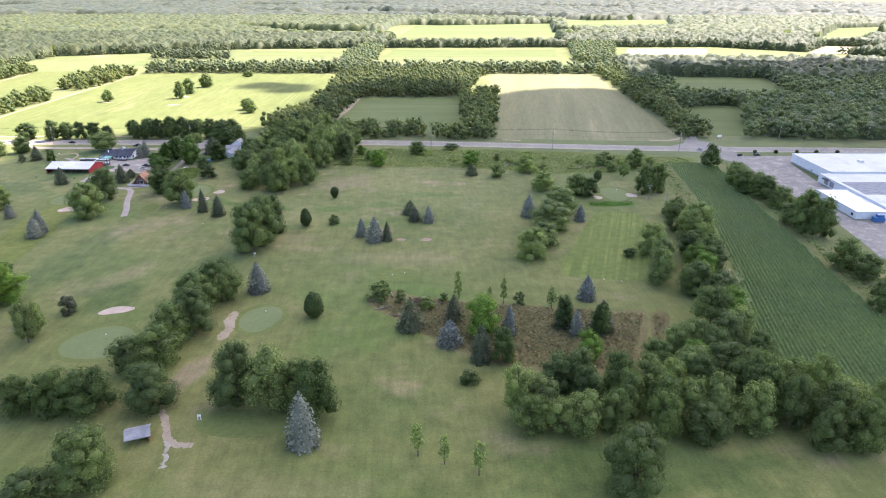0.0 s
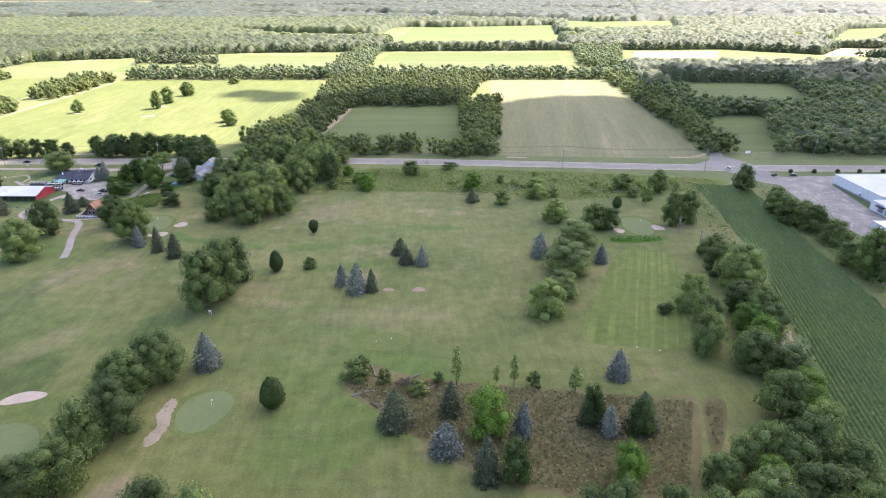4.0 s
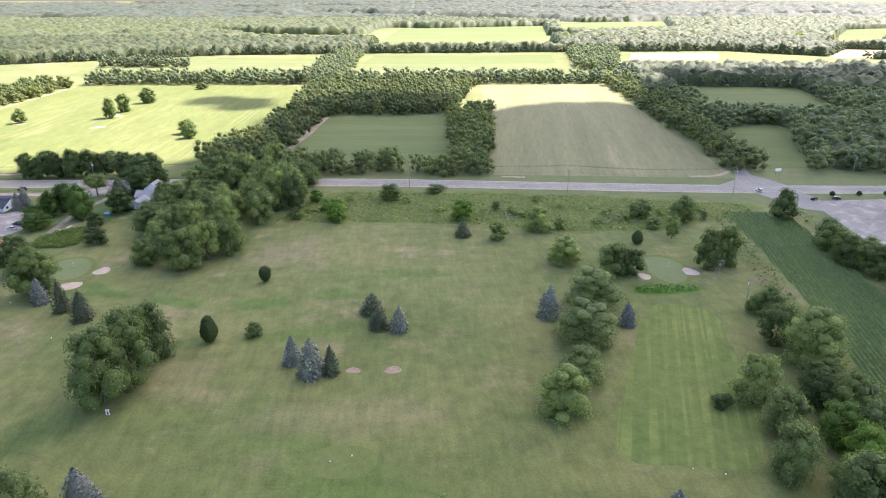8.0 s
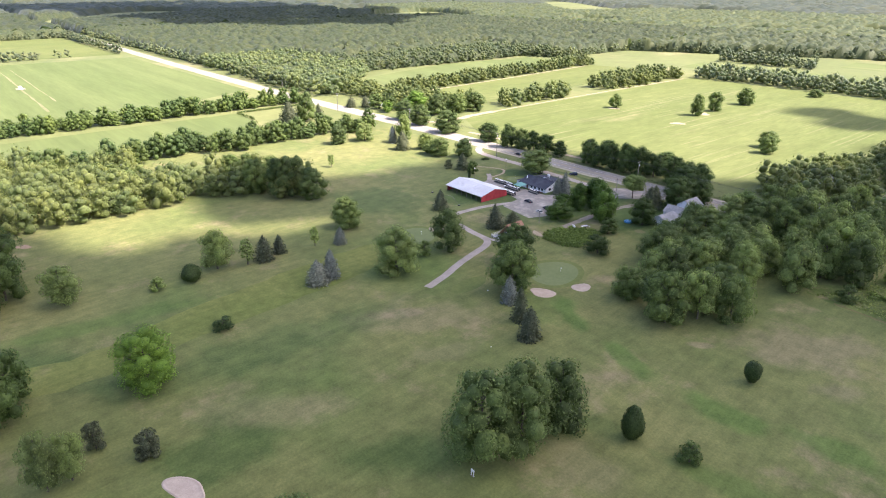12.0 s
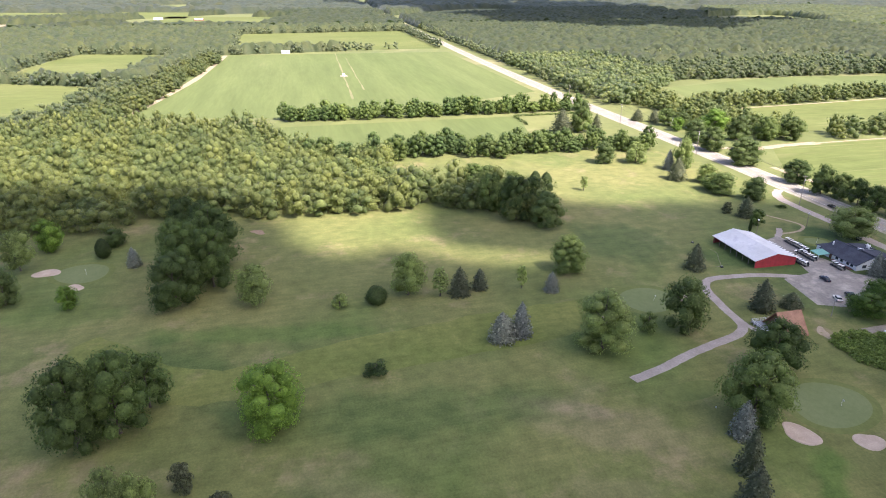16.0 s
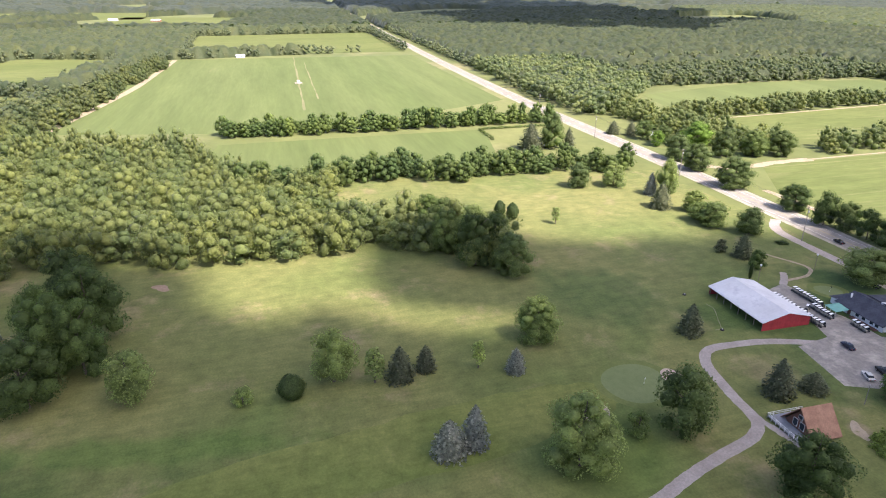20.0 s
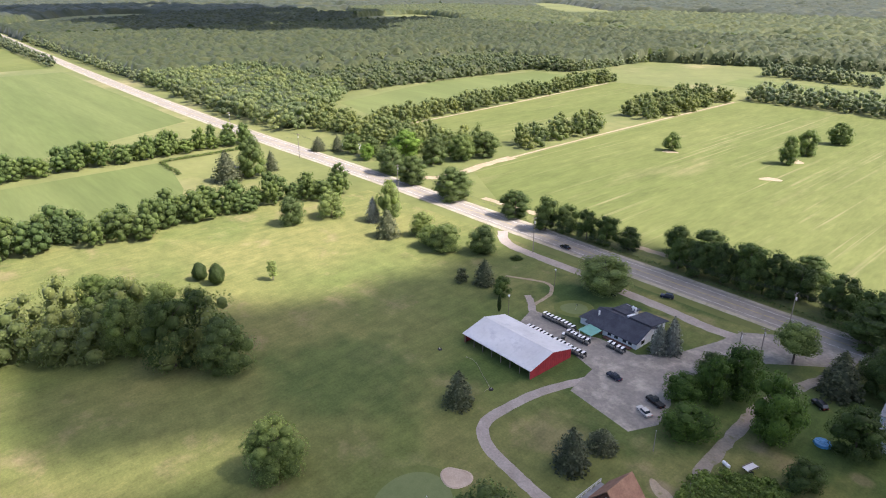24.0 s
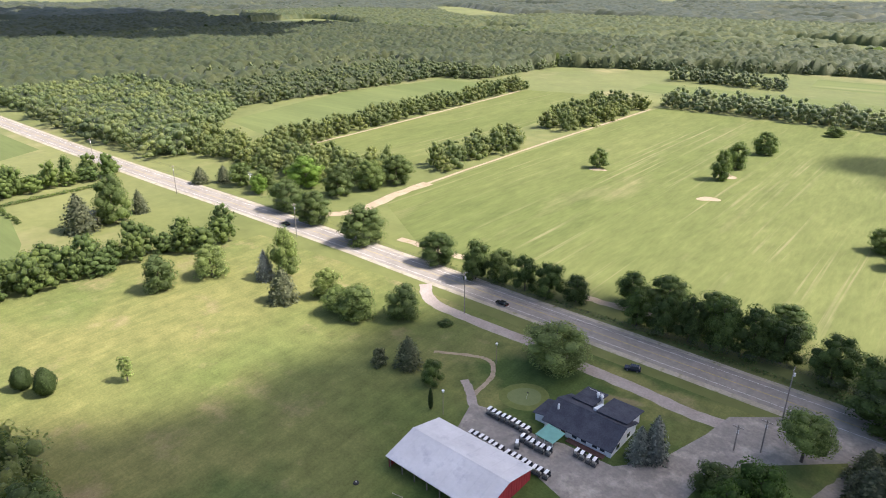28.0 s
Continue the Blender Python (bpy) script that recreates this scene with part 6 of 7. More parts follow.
WEST_COURSE_2 = [
    ("maple_dark", -162.1, 357.4, 17.6, 9.3),
    ("oak", -144.1, 337.4, 21.3, 9.9),
    ("blue_spruce", -138.7, 330.6, 10.5, 2.9),
    ("spruce", -127.3, 324.1, 12.6, 2.7),
    ("spruce", -117.2, 317.9, 11.5, 3.3),
    ("maple_dark", -239.3, 185.5, 21.6, 11.4),
    ("maple_dark", -255.0, 187.7, 26.6, 10.8),
    ("maple_dark", -252.5, 196.1, 25.5, 9.5),
    ("maple_dark", -272.8, 194.2, 26.7, 12.5),
    ("maple_dark", -168.3, 174.3, 25.5, 10.0),
    ("maple_dark", -171.8, 182.5, 25.5, 9.6),
    ("maple_dark", -181.3, 187.6, 17.1, 6.6),
    ("ash", -139.5, 188.7, 16.6, 4.8),
    ("ash", -139.9, 193.7, 13.6, 4.2),
    ("ash", -282.6, 122.6, 17.8, 6.9),
    ("oak", -252.6, 128.3, 14.6, 6.2),
    ("maple_light", -301.7, 127.6, 15.2, 6.6),
    ("maple_dark", -268.0, 182.0, 24.0, 8.5),
    ("maple_dark", -294.0, 188.0, 22.0, 8.5),
    ("maple_dark", -308.0, 178.0, 19.0, 8.0),
    ("yew", -289.5, 150.3, 8.4, 2.8),
    ("maple_dark", -302.1, 151.9, 8.3, 5.9),
    ("blue_spruce", -278.4, 163.9, 8.2, 2.6),
    ("maple_light", -244.7, 150.3, 9.4, 3.9),
]
ROADSIDE_WEST = [
    ("juniper", -285.1, 426.3, 6.0, 2.8),
    ("spruce", -278.2, 431.3, 10.3, 3.6),
    ("maple_dark", -267.2, 429.1, 8.5, 3.9),
    ("arborvitae", -259.4, 420.1, 6.7, 0.7),
    ("round_maple", -299.7, 451.7, 13.2, 7.8),
    ("round_maple", -311.7, 441.5, 12.7, 8.2),
    ("round_maple", -320.4, 439.9, 9.8, 6.1),
    ("willow", -331.7, 445.5, 11.9, 6.5),
    ("round_maple", -382.4, 409.1, 14.8, 7.7),
    ("willow", -379.0, 428.4, 14.0, 8.1),
    ("blue_spruce", -360.7, 439.7, 12.3, 3.2),
    ("ash", -355.8, 445.9, 21.4, 6.4),
    ("spruce", -340.9, 433.2, 13.0, 4.7),
    ("young_tree", -332.7, 374.2, 8.7, 2.6),
    ("yew", -350.7, 353.7, 7.1, 2.7),
    ("yew", -343.1, 357.1, 8.2, 2.9),
    ("ash", -245.3, 459.0, 14.5, 13.2),
    ("blue_spruce", -209.7, 437.5, 9.8, 2.7),
    ("blue_spruce", -207.1, 440.0, 12.6, 2.9),
]
LODGE_YARD = [
    ("spreading_oak", -180.5, 461.7, 13.5, 8.6),
    ("spruce", -166.0, 455.4, 11.0, 4.9),
    ("spruce", -162.6, 473.0, 10.1, 3.9),
    ("maple_dark", -156.2, 463.8, 17.8, 9.6),
    ("maple_green", -192.2, 422.0, 8.4, 6.0),
    ("maple_green", -187.4, 426.6, 14.8, 5.4),
    ("maple_green", -183.9, 409.1, 8.4, 8.0),
    ("maple_green", -182.9, 434.5, 16.7, 6.9),
    ("maple_dark", -192.3, 438.7, 7.0, 5.9),
    ("maple_green", -169.1, 422.5, 20.0, 7.6),
    ("maple_dark", -153.7, 479.6, 14.0, 7.7),
    ("maple_dark", -154.2, 431.9, 14.2, 6.8),
    ("maple_dark", -157.5, 411.0, 8.0, 5.0),
]
NORTH_ROADSIDE = [
    ("maple_dark", -321.6, 494.0, 14.4, 8.0),
    ("maple_dark", -300.7, 491.7, 17.3, 5.9),
    ("oak", -292.0, 496.0, 14.9, 5.4),
    ("maple_dark", -280.9, 495.6, 14.8, 5.0),
    ("maple_dark", -271.8, 497.2, 14.1, 5.8),
    ("maple_dark", -262.3, 499.9, 10.7, 5.3),
    ("maple_dark", -238.6, 497.8, 14.0, 4.1),
    ("maple_dark", -230.1, 497.5, 14.8, 5.2),
    ("maple_dark", -221.7, 498.6, 16.5, 5.3),
    ("maple_dark", -212.8, 500.2, 18.7, 6.2),
    ("maple_dark", -204.4, 501.9, 17.8, 6.5),
    ("maple_dark", -196.4, 504.2, 14.7, 5.8),
    ("maple_dark", -182.8, 501.9, 16.6, 7.4),
    ("maple_dark", -171.2, 496.2, 16.8, 6.9),
    ("maple_dark", -162.7, 494.6, 18.0, 6.7),
    ("oak", -360.3, 489.6, 18.1, 10.3),
    ("oak", -396.0, 491.0, 17.5, 9.0),
    ("oak", -421.2, 494.8, 17.4, 9.5),
    ("maple_light", -447.6, 526.8, 17.6, 10.6),
    ("oak", -420.9, 527.1, 18.5, 8.5),
    ("oak", -415.9, 545.8, 18.0, 8.7),
    ("oak", -413.1, 563.5, 17.8, 9.3),
]
FIELD_TREES = [
    ("oak", -343.0, 667.8, 13.3, 6.2),
    ("oak", -277.7, 689.7, 19.1, 6.6),
    ("oak", -279.0, 719.9, 18.1, 7.7),
    ("oak", -276.9, 769.2, 16.5, 9.2),
    ("oak", -254.6, 860.6, 8.3, 7.5),
    ("oak", -180.6, 607.9, 12.8, 6.6),
    ("oak", -187.6, 624.1, 12.1, 8.7),
    ("oak", -475.4, 503.9, 13.9, 7.1),
    ("oak", -461.7, 509.7, 13.4, 7.0),
    ("maple_light", -456.2, 502.1, 11.0, 5.8),
    ("spruce", -488.6, 501.3, 10.2, 4.0),
    ("spruce", -496.5, 491.4, 9.8, 4.5),
    ("spruce", -467.8, 416.0, 18.1, 7.2),
    ("oak", -468.4, 431.1, 24.8, 10.3),
    ("spruce", -472.7, 445.5, 12.0, 3.6),
    ("maple_dark", -235.1, 514.5, 14.0, 9.7),
    ("maple_dark", -219.0, 513.9, 13.0, 8.9),
    ("maple_dark", -246.4, 509.8, 13.2, 6.9),
    ("maple_dark", -199.2, 520.7, 12.4, 9.8),
    ("maple_dark", -167.0, 489.8, 16.5, 12.7),
    ("spruce", -168.2, 463.0, 9.7, 3.5),
    ("ash", -26.4, 515.3, 13.5, 3.5),
]
CENTRE = [
    ("yew_vase", -61.1, 347.4, 6.9, 2.3),
    ("yew", -68.3, 302.0, 9.6, 2.7),
    ("ragged_bush", -54.8, 305.3, 5.3, 3.6),
    ("spruce", -17.4, 321.0, 7.8, 3.7),
    ("spruce", -14.2, 310.5, 7.4, 3.2),
    ("blue_spruce", -7.3, 308.1, 9.4, 2.8),
    ("blue_spruce", -39.0, 288.6, 9.7, 2.6),
    ("blue_spruce", -32.1, 282.1, 12.6, 3.7),
    ("spruce", -26.3, 282.6, 10.0, 2.3),
    ("oak", -87.0, 269.5, 25.5, 10.6),
    ("oak", -83.0, 278.8, 25.5, 9.8),
    ("oak", -82.3, 291.6, 21.2, 8.1),
    ("blue_spruce", 44.5, 317.4, 12.1, 3.8),
    ("blue_spruce", 70.0, 310.8, 8.8, 2.8),
    ("willow", 39.2, 261.9, 16.0, 9.2),
    ("willow", 47.2, 277.4, 12.3, 8.2),
    ("willow", 53.7, 298.8, 16.2, 13.2),
    ("willow", 61.9, 326.9, 14.6, 13.1),
    ("maple_pale", 58.4, 363.8, 12.9, 9.3),
    ("oak", 76.5, 352.9, 14.2, 7.7),
    ("maple_dark", 83.2, 352.2, 11.9, 6.2),
    ("yew", 95.4, 384.7, 6.7, 2.4),
    ("ragged_bush", 83.0, 264.3, 4.3, 3.7),
]
NORTH_EDGE = [
    ("maple_light", -43.3, 421.4, 11.4, 6.4),
    ("oak", -18.4, 451.0, 9.8, 7.0),
    ("maple_light", 18.7, 419.1, 11.4, 7.3),
    ("spruce", 18.0, 396.0, 8.3, 3.5),
    ("shrub", 33.5, 392.1, 8.5, 5.2),
    ("willow", 53.3, 402.6, 12.8, 7.8),
    ("shrub_grey", 64.4, 404.9, 6.3, 4.3),
    ("oak", 125.9, 412.5, 14.6, 6.3),
    ("oak", 116.3, 358.2, 18.7, 6.3),
    ("oak", 124.4, 359.7, 19.2, 6.4),
    ("ash", 112.9, 390.9, 12.0, 4.2),
    ("shrub", 106.8, 420.3, 10.3, 7.0),
    ("shrub", 108.7, 404.1, 5.7, 4.0),
    ("shrub", 5.5, 465.1, 4.9, 6.7),
    ("shrub", -63.6, 420.9, 6.8, 3.9),
    ("oak", 177.1, 415.5, 17.2, 6.9),
    ("shrub", 36.8, 433.0, 5.2, 2.9),
    ("shrub", 117.3, 320.3, 5.6, 3.4),
    ("young_tree", 137.5, 415.6, 5.3, 2.8),
]
SOUTH_COURSE = [
    ("yew", -46.7, 207.5, 10.0, 3.5),
    ("blue_spruce", -72.5, 228.4, 12.7, 3.8),
    ("oak", -84.4, 220.6, 18.6, 10.3),
    ("oak", -90.8, 211.1, 17.7, 9.1),
    ("oak", -86.1, 195.1, 18.5, 9.3),
    ("oak", -90.7, 189.1, 16.5, 8.3),
    ("oak", -89.9, 175.4, 14.8, 8.3),
    ("oak", -96.5, 172.0, 12.8, 7.7),
    ("oak", -83.5, 153.4, 15.9, 8.8),
    ("maple_dark", -99.6, 151.5, 15.1, 8.3),
    ("maple_dark", -109.4, 150.5, 14.5, 6.9),
    ("maple_dark", -119.0, 150.0, 13.0, 6.5),
    ("oak", -59.0, 155.6, 20.9, 8.8),
    ("ash", -49.2, 152.9, 20.7, 8.3),
    ("maple_dark", -35.6, 149.5, 19.3, 7.7),
    ("oak", -42.9, 153.7, 16.4, 7.0),
    ("blue_spruce", -36.6, 137.2, 16.9, 3.9),
    ("young_tree", -6.3, 132.7, 11.1, 2.2),
    ("young_tree", 0.5, 129.7, 10.0, 1.7),
    ("young_tree", 9.0, 125.7, 11.0, 2.1),
    ("oak", 45.7, 119.5, 20.5, 9.4),
    ("oak", -86.1, 123.0, 17.3, 9.6),
    ("oak", -94.9, 114.6, 10.4, 7.8),
    ("ragged_bush", 8.2, 166.1, 3.7, 4.0),
]
BRUSH_PATCH = [
    ("spruce", -11.3, 199.0, 12.4, 4.2),
    ("shrub", -24.9, 221.3, 7.6, 4.8),
    ("young_tree", 5.7, 217.6, 15.4, 2.0),
    ("spruce", 3.9, 204.8, 10.8, 3.1),
    ("maple_light", 13.8, 195.5, 16.0, 7.2),
    ("blue_spruce", 2.3, 188.3, 9.6, 3.8),
    ("spruce", 12.2, 178.2, 13.9, 3.1),
    ("blue_spruce", 22.8, 194.4, 11.9, 2.5),
    ("maple_dark", 19.3, 177.7, 13.8, 4.8),
    ("spruce", 42.2, 200.5, 10.7, 3.1),
    ("maple_dark", 42.6, 199.7, 13.4, 4.0),
    ("blue_spruce", 46.1, 195.5, 9.8, 2.4),
    ("maple_dark", 54.2, 195.0, 13.0, 3.9),
    ("spruce", 55.2, 197.7, 12.1, 4.0),
    ("maple_light", 46.8, 177.5, 12.8, 5.0),
    ("blue_spruce", 55.3, 222.3, 10.3, 3.3),
    ("young_tree", 22.9, 217.6, 12.4, 1.8),
    ("young_tree", 40.5, 214.2, 10.2, 2.5),
    ("shrub", 28.9, 217.6, 5.8, 2.4),
    ("shrub", -16.2, 219.3, 5.7, 2.6),
    ("shrub_grey", -5.9, 214.3, 5.2, 3.6),
    ("shrub", 0.3, 220.3, 3.6, 2.0),
    ("shrub", -23.1, 224.5, 7.5, 2.8),
    ("young_tree", 17.5, 217.6, 8.3, 1.3),
]
CORN_ROW = [
    ("oak", 120.0, 315.4, 12.1, 6.3),
    ("maple_pale", 92.8, 266.6, 16.2, 7.2),
    ("maple_pale", 93.7, 253.0, 14.2, 6.6),
    ("maple_pale", 87.5, 236.7, 17.2, 6.8),
    ("oak", 115.0, 298.8, 15.3, 7.2),
    ("willow", 119.7, 286.8, 20.4, 12.6),
    ("oak", 114.5, 272.9, 10.1, 7.1),
    ("maple_dark", 108.7, 264.0, 12.0, 6.1),
    ("oak", 116.1, 260.0, 13.8, 7.3),
    ("maple_light", 106.2, 249.5, 12.8, 7.0),
    ("oak", 112.7, 246.6, 13.9, 7.0),
    ("maple_light", 106.6, 239.8, 13.2, 6.2),
    ("ash", 99.5, 230.2, 12.3, 7.6),
    ("oak", 98.9, 227.4, 14.4, 8.2),
    ("oak", 105.2, 220.3, 13.1, 8.0),
    ("oak", 94.9, 201.6, 16.9, 7.3),
    ("ash", 81.9, 183.2, 14.1, 5.8),
    ("oak", 94.2, 186.1, 14.2, 7.6),
    ("ash", 74.7, 180.6, 12.3, 4.9),
    ("oak", 67.5, 175.3, 10.4, 5.6),
    ("oak", 95.2, 170.3, 10.2, 7.0),
    ("oak", 87.0, 179.0, 12.5, 7.0),
    ("maple_light", 79.0, 175.0, 11.0, 6.0),
    ("oak", 87.0, 169.5, 13.0, 7.0),
    ("ash", 77.0, 169.0, 12.0, 6.5),
    ("oak", 101.5, 178.5, 12.0, 6.5),
    ("ash", 101.0, 193.0, 13.0, 6.5),
    ("maple_light", 104.5, 208.0, 13.0, 6.5),
]
EDGE_CLUMP = [
    ("oak", -286.2, 336.1, 18.0, 9.2),
    ("maple_dark", -297.6, 325.0, 23.5, 9.4),
    ("oak", -313.0, 317.0, 20.5, 8.8),
    ("maple_dark", -306.0, 336.0, 19.0, 8.2),
    ("ash", -320.0, 330.0, 18.0, 8.6),
    ("oak", -331.0, 322.0, 18.5, 9.0),
    ("maple_dark", -344.9, 317.3, 16.5, 8.6),
]
PLANT_EDGE = [
    ("oak", 176.5, 375.4, 13.7, 7.8),
    ("oak", 181.3, 348.4, 15.1, 8.7),
    ("oak", 182.8, 331.6, 13.0, 8.4),
    ("oak", 176.3, 295.2, 23.8, 8.5),
    ("oak", 180.4, 287.3, 22.0, 7.4),
    ("oak", 176.6, 306.8, 11.7, 7.8),
    ("oak", 170.8, 251.6, 15.1, 7.9),
    ("oak", 173.6, 240.3, 12.2, 7.6),
    ("oak", 163.6, 213.2, 14.6, 6.9),
    ("oak", 177.6, 358.3, 10.9, 7.2),
    ("oak", 178.0, 380.2, 14.2, 6.8),
    ("oak", 174.8, 362.0, 14.7, 7.7),
    ("oak", 180.6, 356.1, 14.4, 7.5),
]
AREAS = [WEST_COURSE, WEST_COURSE_2, ROADSIDE_WEST, LODGE_YARD, NORTH_ROADSIDE, FIELD_TREES, CENTRE, NORTH_EDGE, SOUTH_COURSE, BRUSH_PATCH, CORN_ROW, EDGE_CLUMP, PLANT_EDGE]
count = 0
for area in AREAS:
    for kind, x, y, h, r in area:
        plant(kind, x, y, h, r * (1.16 if area is NORTH_ROADSIDE else 1.0), count)
        count += 1

for k, x in enumerate((-529, -524, -518, -512, -506, -500)):
    plant("shrub", x, 400.5 + 0.4 * math.sin(k * 2.0), 2.6, 1.7, k)
plant("ragged_bush", -286.0, 457.5, 1.4, 3.3, 1)
plant("juniper", -137.0, 209.5, 7.6, 3.6, 2)
plant("juniper", -147.9, 200.5, 8.5, 3.0, 1)
for k, x in enumerate((224, 239, 254, 268, 283)):
    plant("yew", x, 454.5, 2.6, 1.4, k)

# groves of trees close to the course
GROVES = [
    ([(-115, 360), (-91, 355), (-83, 370), (-80, 408), (-66, 428), (-58, 477), (-93, 512), (-121, 500), (-138, 462), (-137, 425), (-128, 387)], 11.5, 18, "oak"),
    ([(13, 147), (27, 141), (47, 139), (66, 137), (80, 138), (98, 143), (99, 124), (109, 124), (129, 157), (103, 160), (93, 164), (70, 162), (62, 168), (47, 162), (29, 165), (16, 159)], 9.0, 16, "oak"),
]
for polygon, gap, tall, kind in GROVES:
    for k, (x, y) in enumerate(scatter(polygon, gap, 5)):
        plant(("oak", "ash", "oak", "maple_pale", "oak")[(k * 7) % 5], x, y, tall * random.uniform(0.75, 1.15) * (0.8 if x < -113 else 1.0), gap * random.uniform(0.55, 0.75), k + 3)


# ---- woods ----
def woods(name, spots, leaves, size, h_range, r_range, mat, label, seed, lobes=7, category="woods"):
    """Many trees joined: lumpy crowns with a ragged skin of leaf clumps."""
    rng = np.random.default_rng(seed)
    kinds = [broad_crown(seed * 10 + k, leaves, size, base=-0.05, lobes=lobes, bulk=1.25 if lobes < 10 else 1.02, knob=0.2) for k in range(6)]
    core = np.array([0.62, 0.62, 0.30])
    out, cv, cf, base, leaf_tint, core_tint = [], [], [], 0, [], []
    which = rng.integers(0, 6, len(spots))
    for k, (c, d, s, cen, rad) in enumerate(kinds):
        p = spots[which == k]
        if not len(p):
            continue
        h, r = rng.uniform(*h_range, len(p)), rng.uniform(*r_range, len(p))
        th = rng.uniform(0, 6.28, len(p))
        cs, sn = np.cos(th)[:, None], np.sin(th)[:, None]

        def placed(a):
            x = (a[None, :, 0] * cs - a[None, :, 1] * sn) * r[:, None] + p[:, :1]
            y = (a[None, :, 0] * sn + a[None, :, 1] * cs) * r[:, None] + p[:, 1:2]
            return np.stack([x, y, a[None, :, 2] * h[:, None]], -1).reshape(-1, 3)

        dx = (d[None, :, 0] * cs - d[None, :, 1] * sn).ravel()
        dy = (d[None, :, 0] * sn + d[None, :, 1] * cs).ravel()
        dz = np.tile(d[:, 2], len(p))
        out.append(leaf_quads(rng, placed(c), np.stack([dx, dy, dz], -1), np.tile(s, len(p))))
        v, f = leaf_masses(seed + k, cen, rad[:, None] * core, 1, 0.22)
        tone = rng.random(len(p))
        leaf_tint.append(np.repeat(tone, len(c) * 4))
        core_tint.append(np.repeat(tone, len(v)))
        cv.append(placed(v))
        cf.append((f[None] + (np.arange(len(p)) * len(v))[:, None, None]).reshape(-1, 3) + base)
        base += len(p) * len(v)
    me = quads_mesh(name, np.concatenate(out), mat, (np.concatenate(cv), np.concatenate(cf)), np.concatenate(leaf_tint + core_tint))
    return tagged(new(name, me), label, category, kind="stuff")


woods("bramble", scatter([(-174, 386), (-175, 396), (-172.5, 402), (-166.5, 404.5), (-161, 409), (-158, 405), (-156, 395), (-156, 386), (-163, 384)], 1.9, 8), 150, 0.26, (1.0, 2.6), (1.5, 2.5), M_BRAMBLE, "low mounded bright green bramble thicket", 8, 5, "plants")
for k, (x, y, h, r) in enumerate(((-50, 434, 7.0, 4.4), (-46, 426, 6.0, 3.8), (-42, 416, 8.0, 4.4), (-58, 449, 7.5, 4.6))):
    plant("maple_light", x, y, h, r, k + 1)
plant("maple_dark", -146.5, 389.5, 8.5, 6.0, 3)
woods("thicket", np.array([(44, 428), (47, 425), (52, 421), (98, 417), (104, 421), (110, 416), (118, 424), (92, 424), (128, 428), (20, 440), (-10, 446), (-40, 450), (70, 436), (-58, 432), (140, 430), (84, 412), (60, 448), (8, 432)], float), 150, 0.3, (1.6, 4.2), (2.0, 4.6), M_BRAMBLE, "scattered low thickets in the weedy meadow", 9, 5, "plants")
woods("low_hedge", np.array([(-533.5 - 0.02 * k, 404 + 2.2 * k) for k in range(26)]), 70, 0.24, (1.4, 2.2), (1.5, 2.0), M_HEDGE, "long low clipped hedge round a yard", 15, 6, "hedge")
WOOD_TAIL = [(-322, 240), (-324, 275), (-352, 262), (-372, 282), (-398, 278), (-416, 296), (-418, 234), (-384, 240)]
WEST_WOOD = [(-317, 86), (-315, 106), (-314, 131), (-325, 154), (-324, 179), (-323, 200), (-322, 237), (-320, 279), (-311, 315), (-292, 325), (-290, 334), (-304, 341), (-321, 340), (-352, 304), (-357, 268), (-383, 246), (-406, 227), (-460, 199), (-473, 104), (-476, 49), (-400, 30), (-330, 40)]
woods("woods", scatter(WEST_WOOD, 10.2, 11), 680, 0.37, (12, 20), (6.3, 9.6), M_WOODS, "dense green woods at the edge of the golf course", 11, 9)
woods("woods", scatter([(-476, 49), (-473, 104), (-460, 199), (-414, 232), (-431, 234), (-512, 197), (-545, 100), (-575, 62), (-500, 20)], 9, 12), 150, 0.55, (12, 20), (4.6, 7.5), M_WOODS, "dense woods behind the golf course", 12)
woods("woods", scatter(WOOD_TAIL, 9.0, 14), 560, 0.36, (8, 16), (5.0, 7.5), M_WOODS, "lower leafy woods joining the hedgerow", 14, 9)
HEDGES = [
    [(-414, 232), (-416, 316), (-405, 345), (-411, 380), (-402, 454), (-417, 466), (-434, 389), (-439, 320), (-430, 261), (-427, 232)],
    [(-545, 217), (-545, 314), (-546, 424), (-545, 468), (-566, 470), (-566, 367), (-564, 247), (-562, 216)],
    [(-555, 91), (-666, 104), (-801, 112), (-986, 131), (-1040, 113), (-847, 85), (-686, 73), (-560, 60)],
    [(-402, 895), (60, 893), (215, 895), (244, 890), (244, 928), (215, 925), (60, 930), (-402, 930)],
    [(-128, 640), (-95, 560), (-88, 697), (20, 700), (58, 888), (-128, 883)],
    [(17, 500), (40, 500), (58, 720), (20, 720)],
    [(192, 500), (212, 505), (232, 890), (208, 890)],
    [(-546, 560), (-526, 562), (-558, 918), (-584, 920)],
    [(-428, 600), (-408, 600), (-410, 700), (-438, 700)],
    [(-440, 745), (-408, 745), (-408, 890), (-462, 890)],
    [(-452, 530), (-560, 524), (-620, 548), (-620, 560), (-525, 558), (-435, 588), (-415, 560)],
    [(-152, 520), (-122, 510), (-95, 545), (-128, 640), (-148, 565)],
    [(-90, 500), (15, 498), (15, 510), (-90, 540)],
    [(-160, 930), (-105, 930), (-110, 1250), (-150, 1250)],
    [(-470, 1072), (-345, 1072), (-345, 1100), (-470, 1100)],
    [(205, 1030), (255, 1010), (330, 1300), (240, 1300)],
]
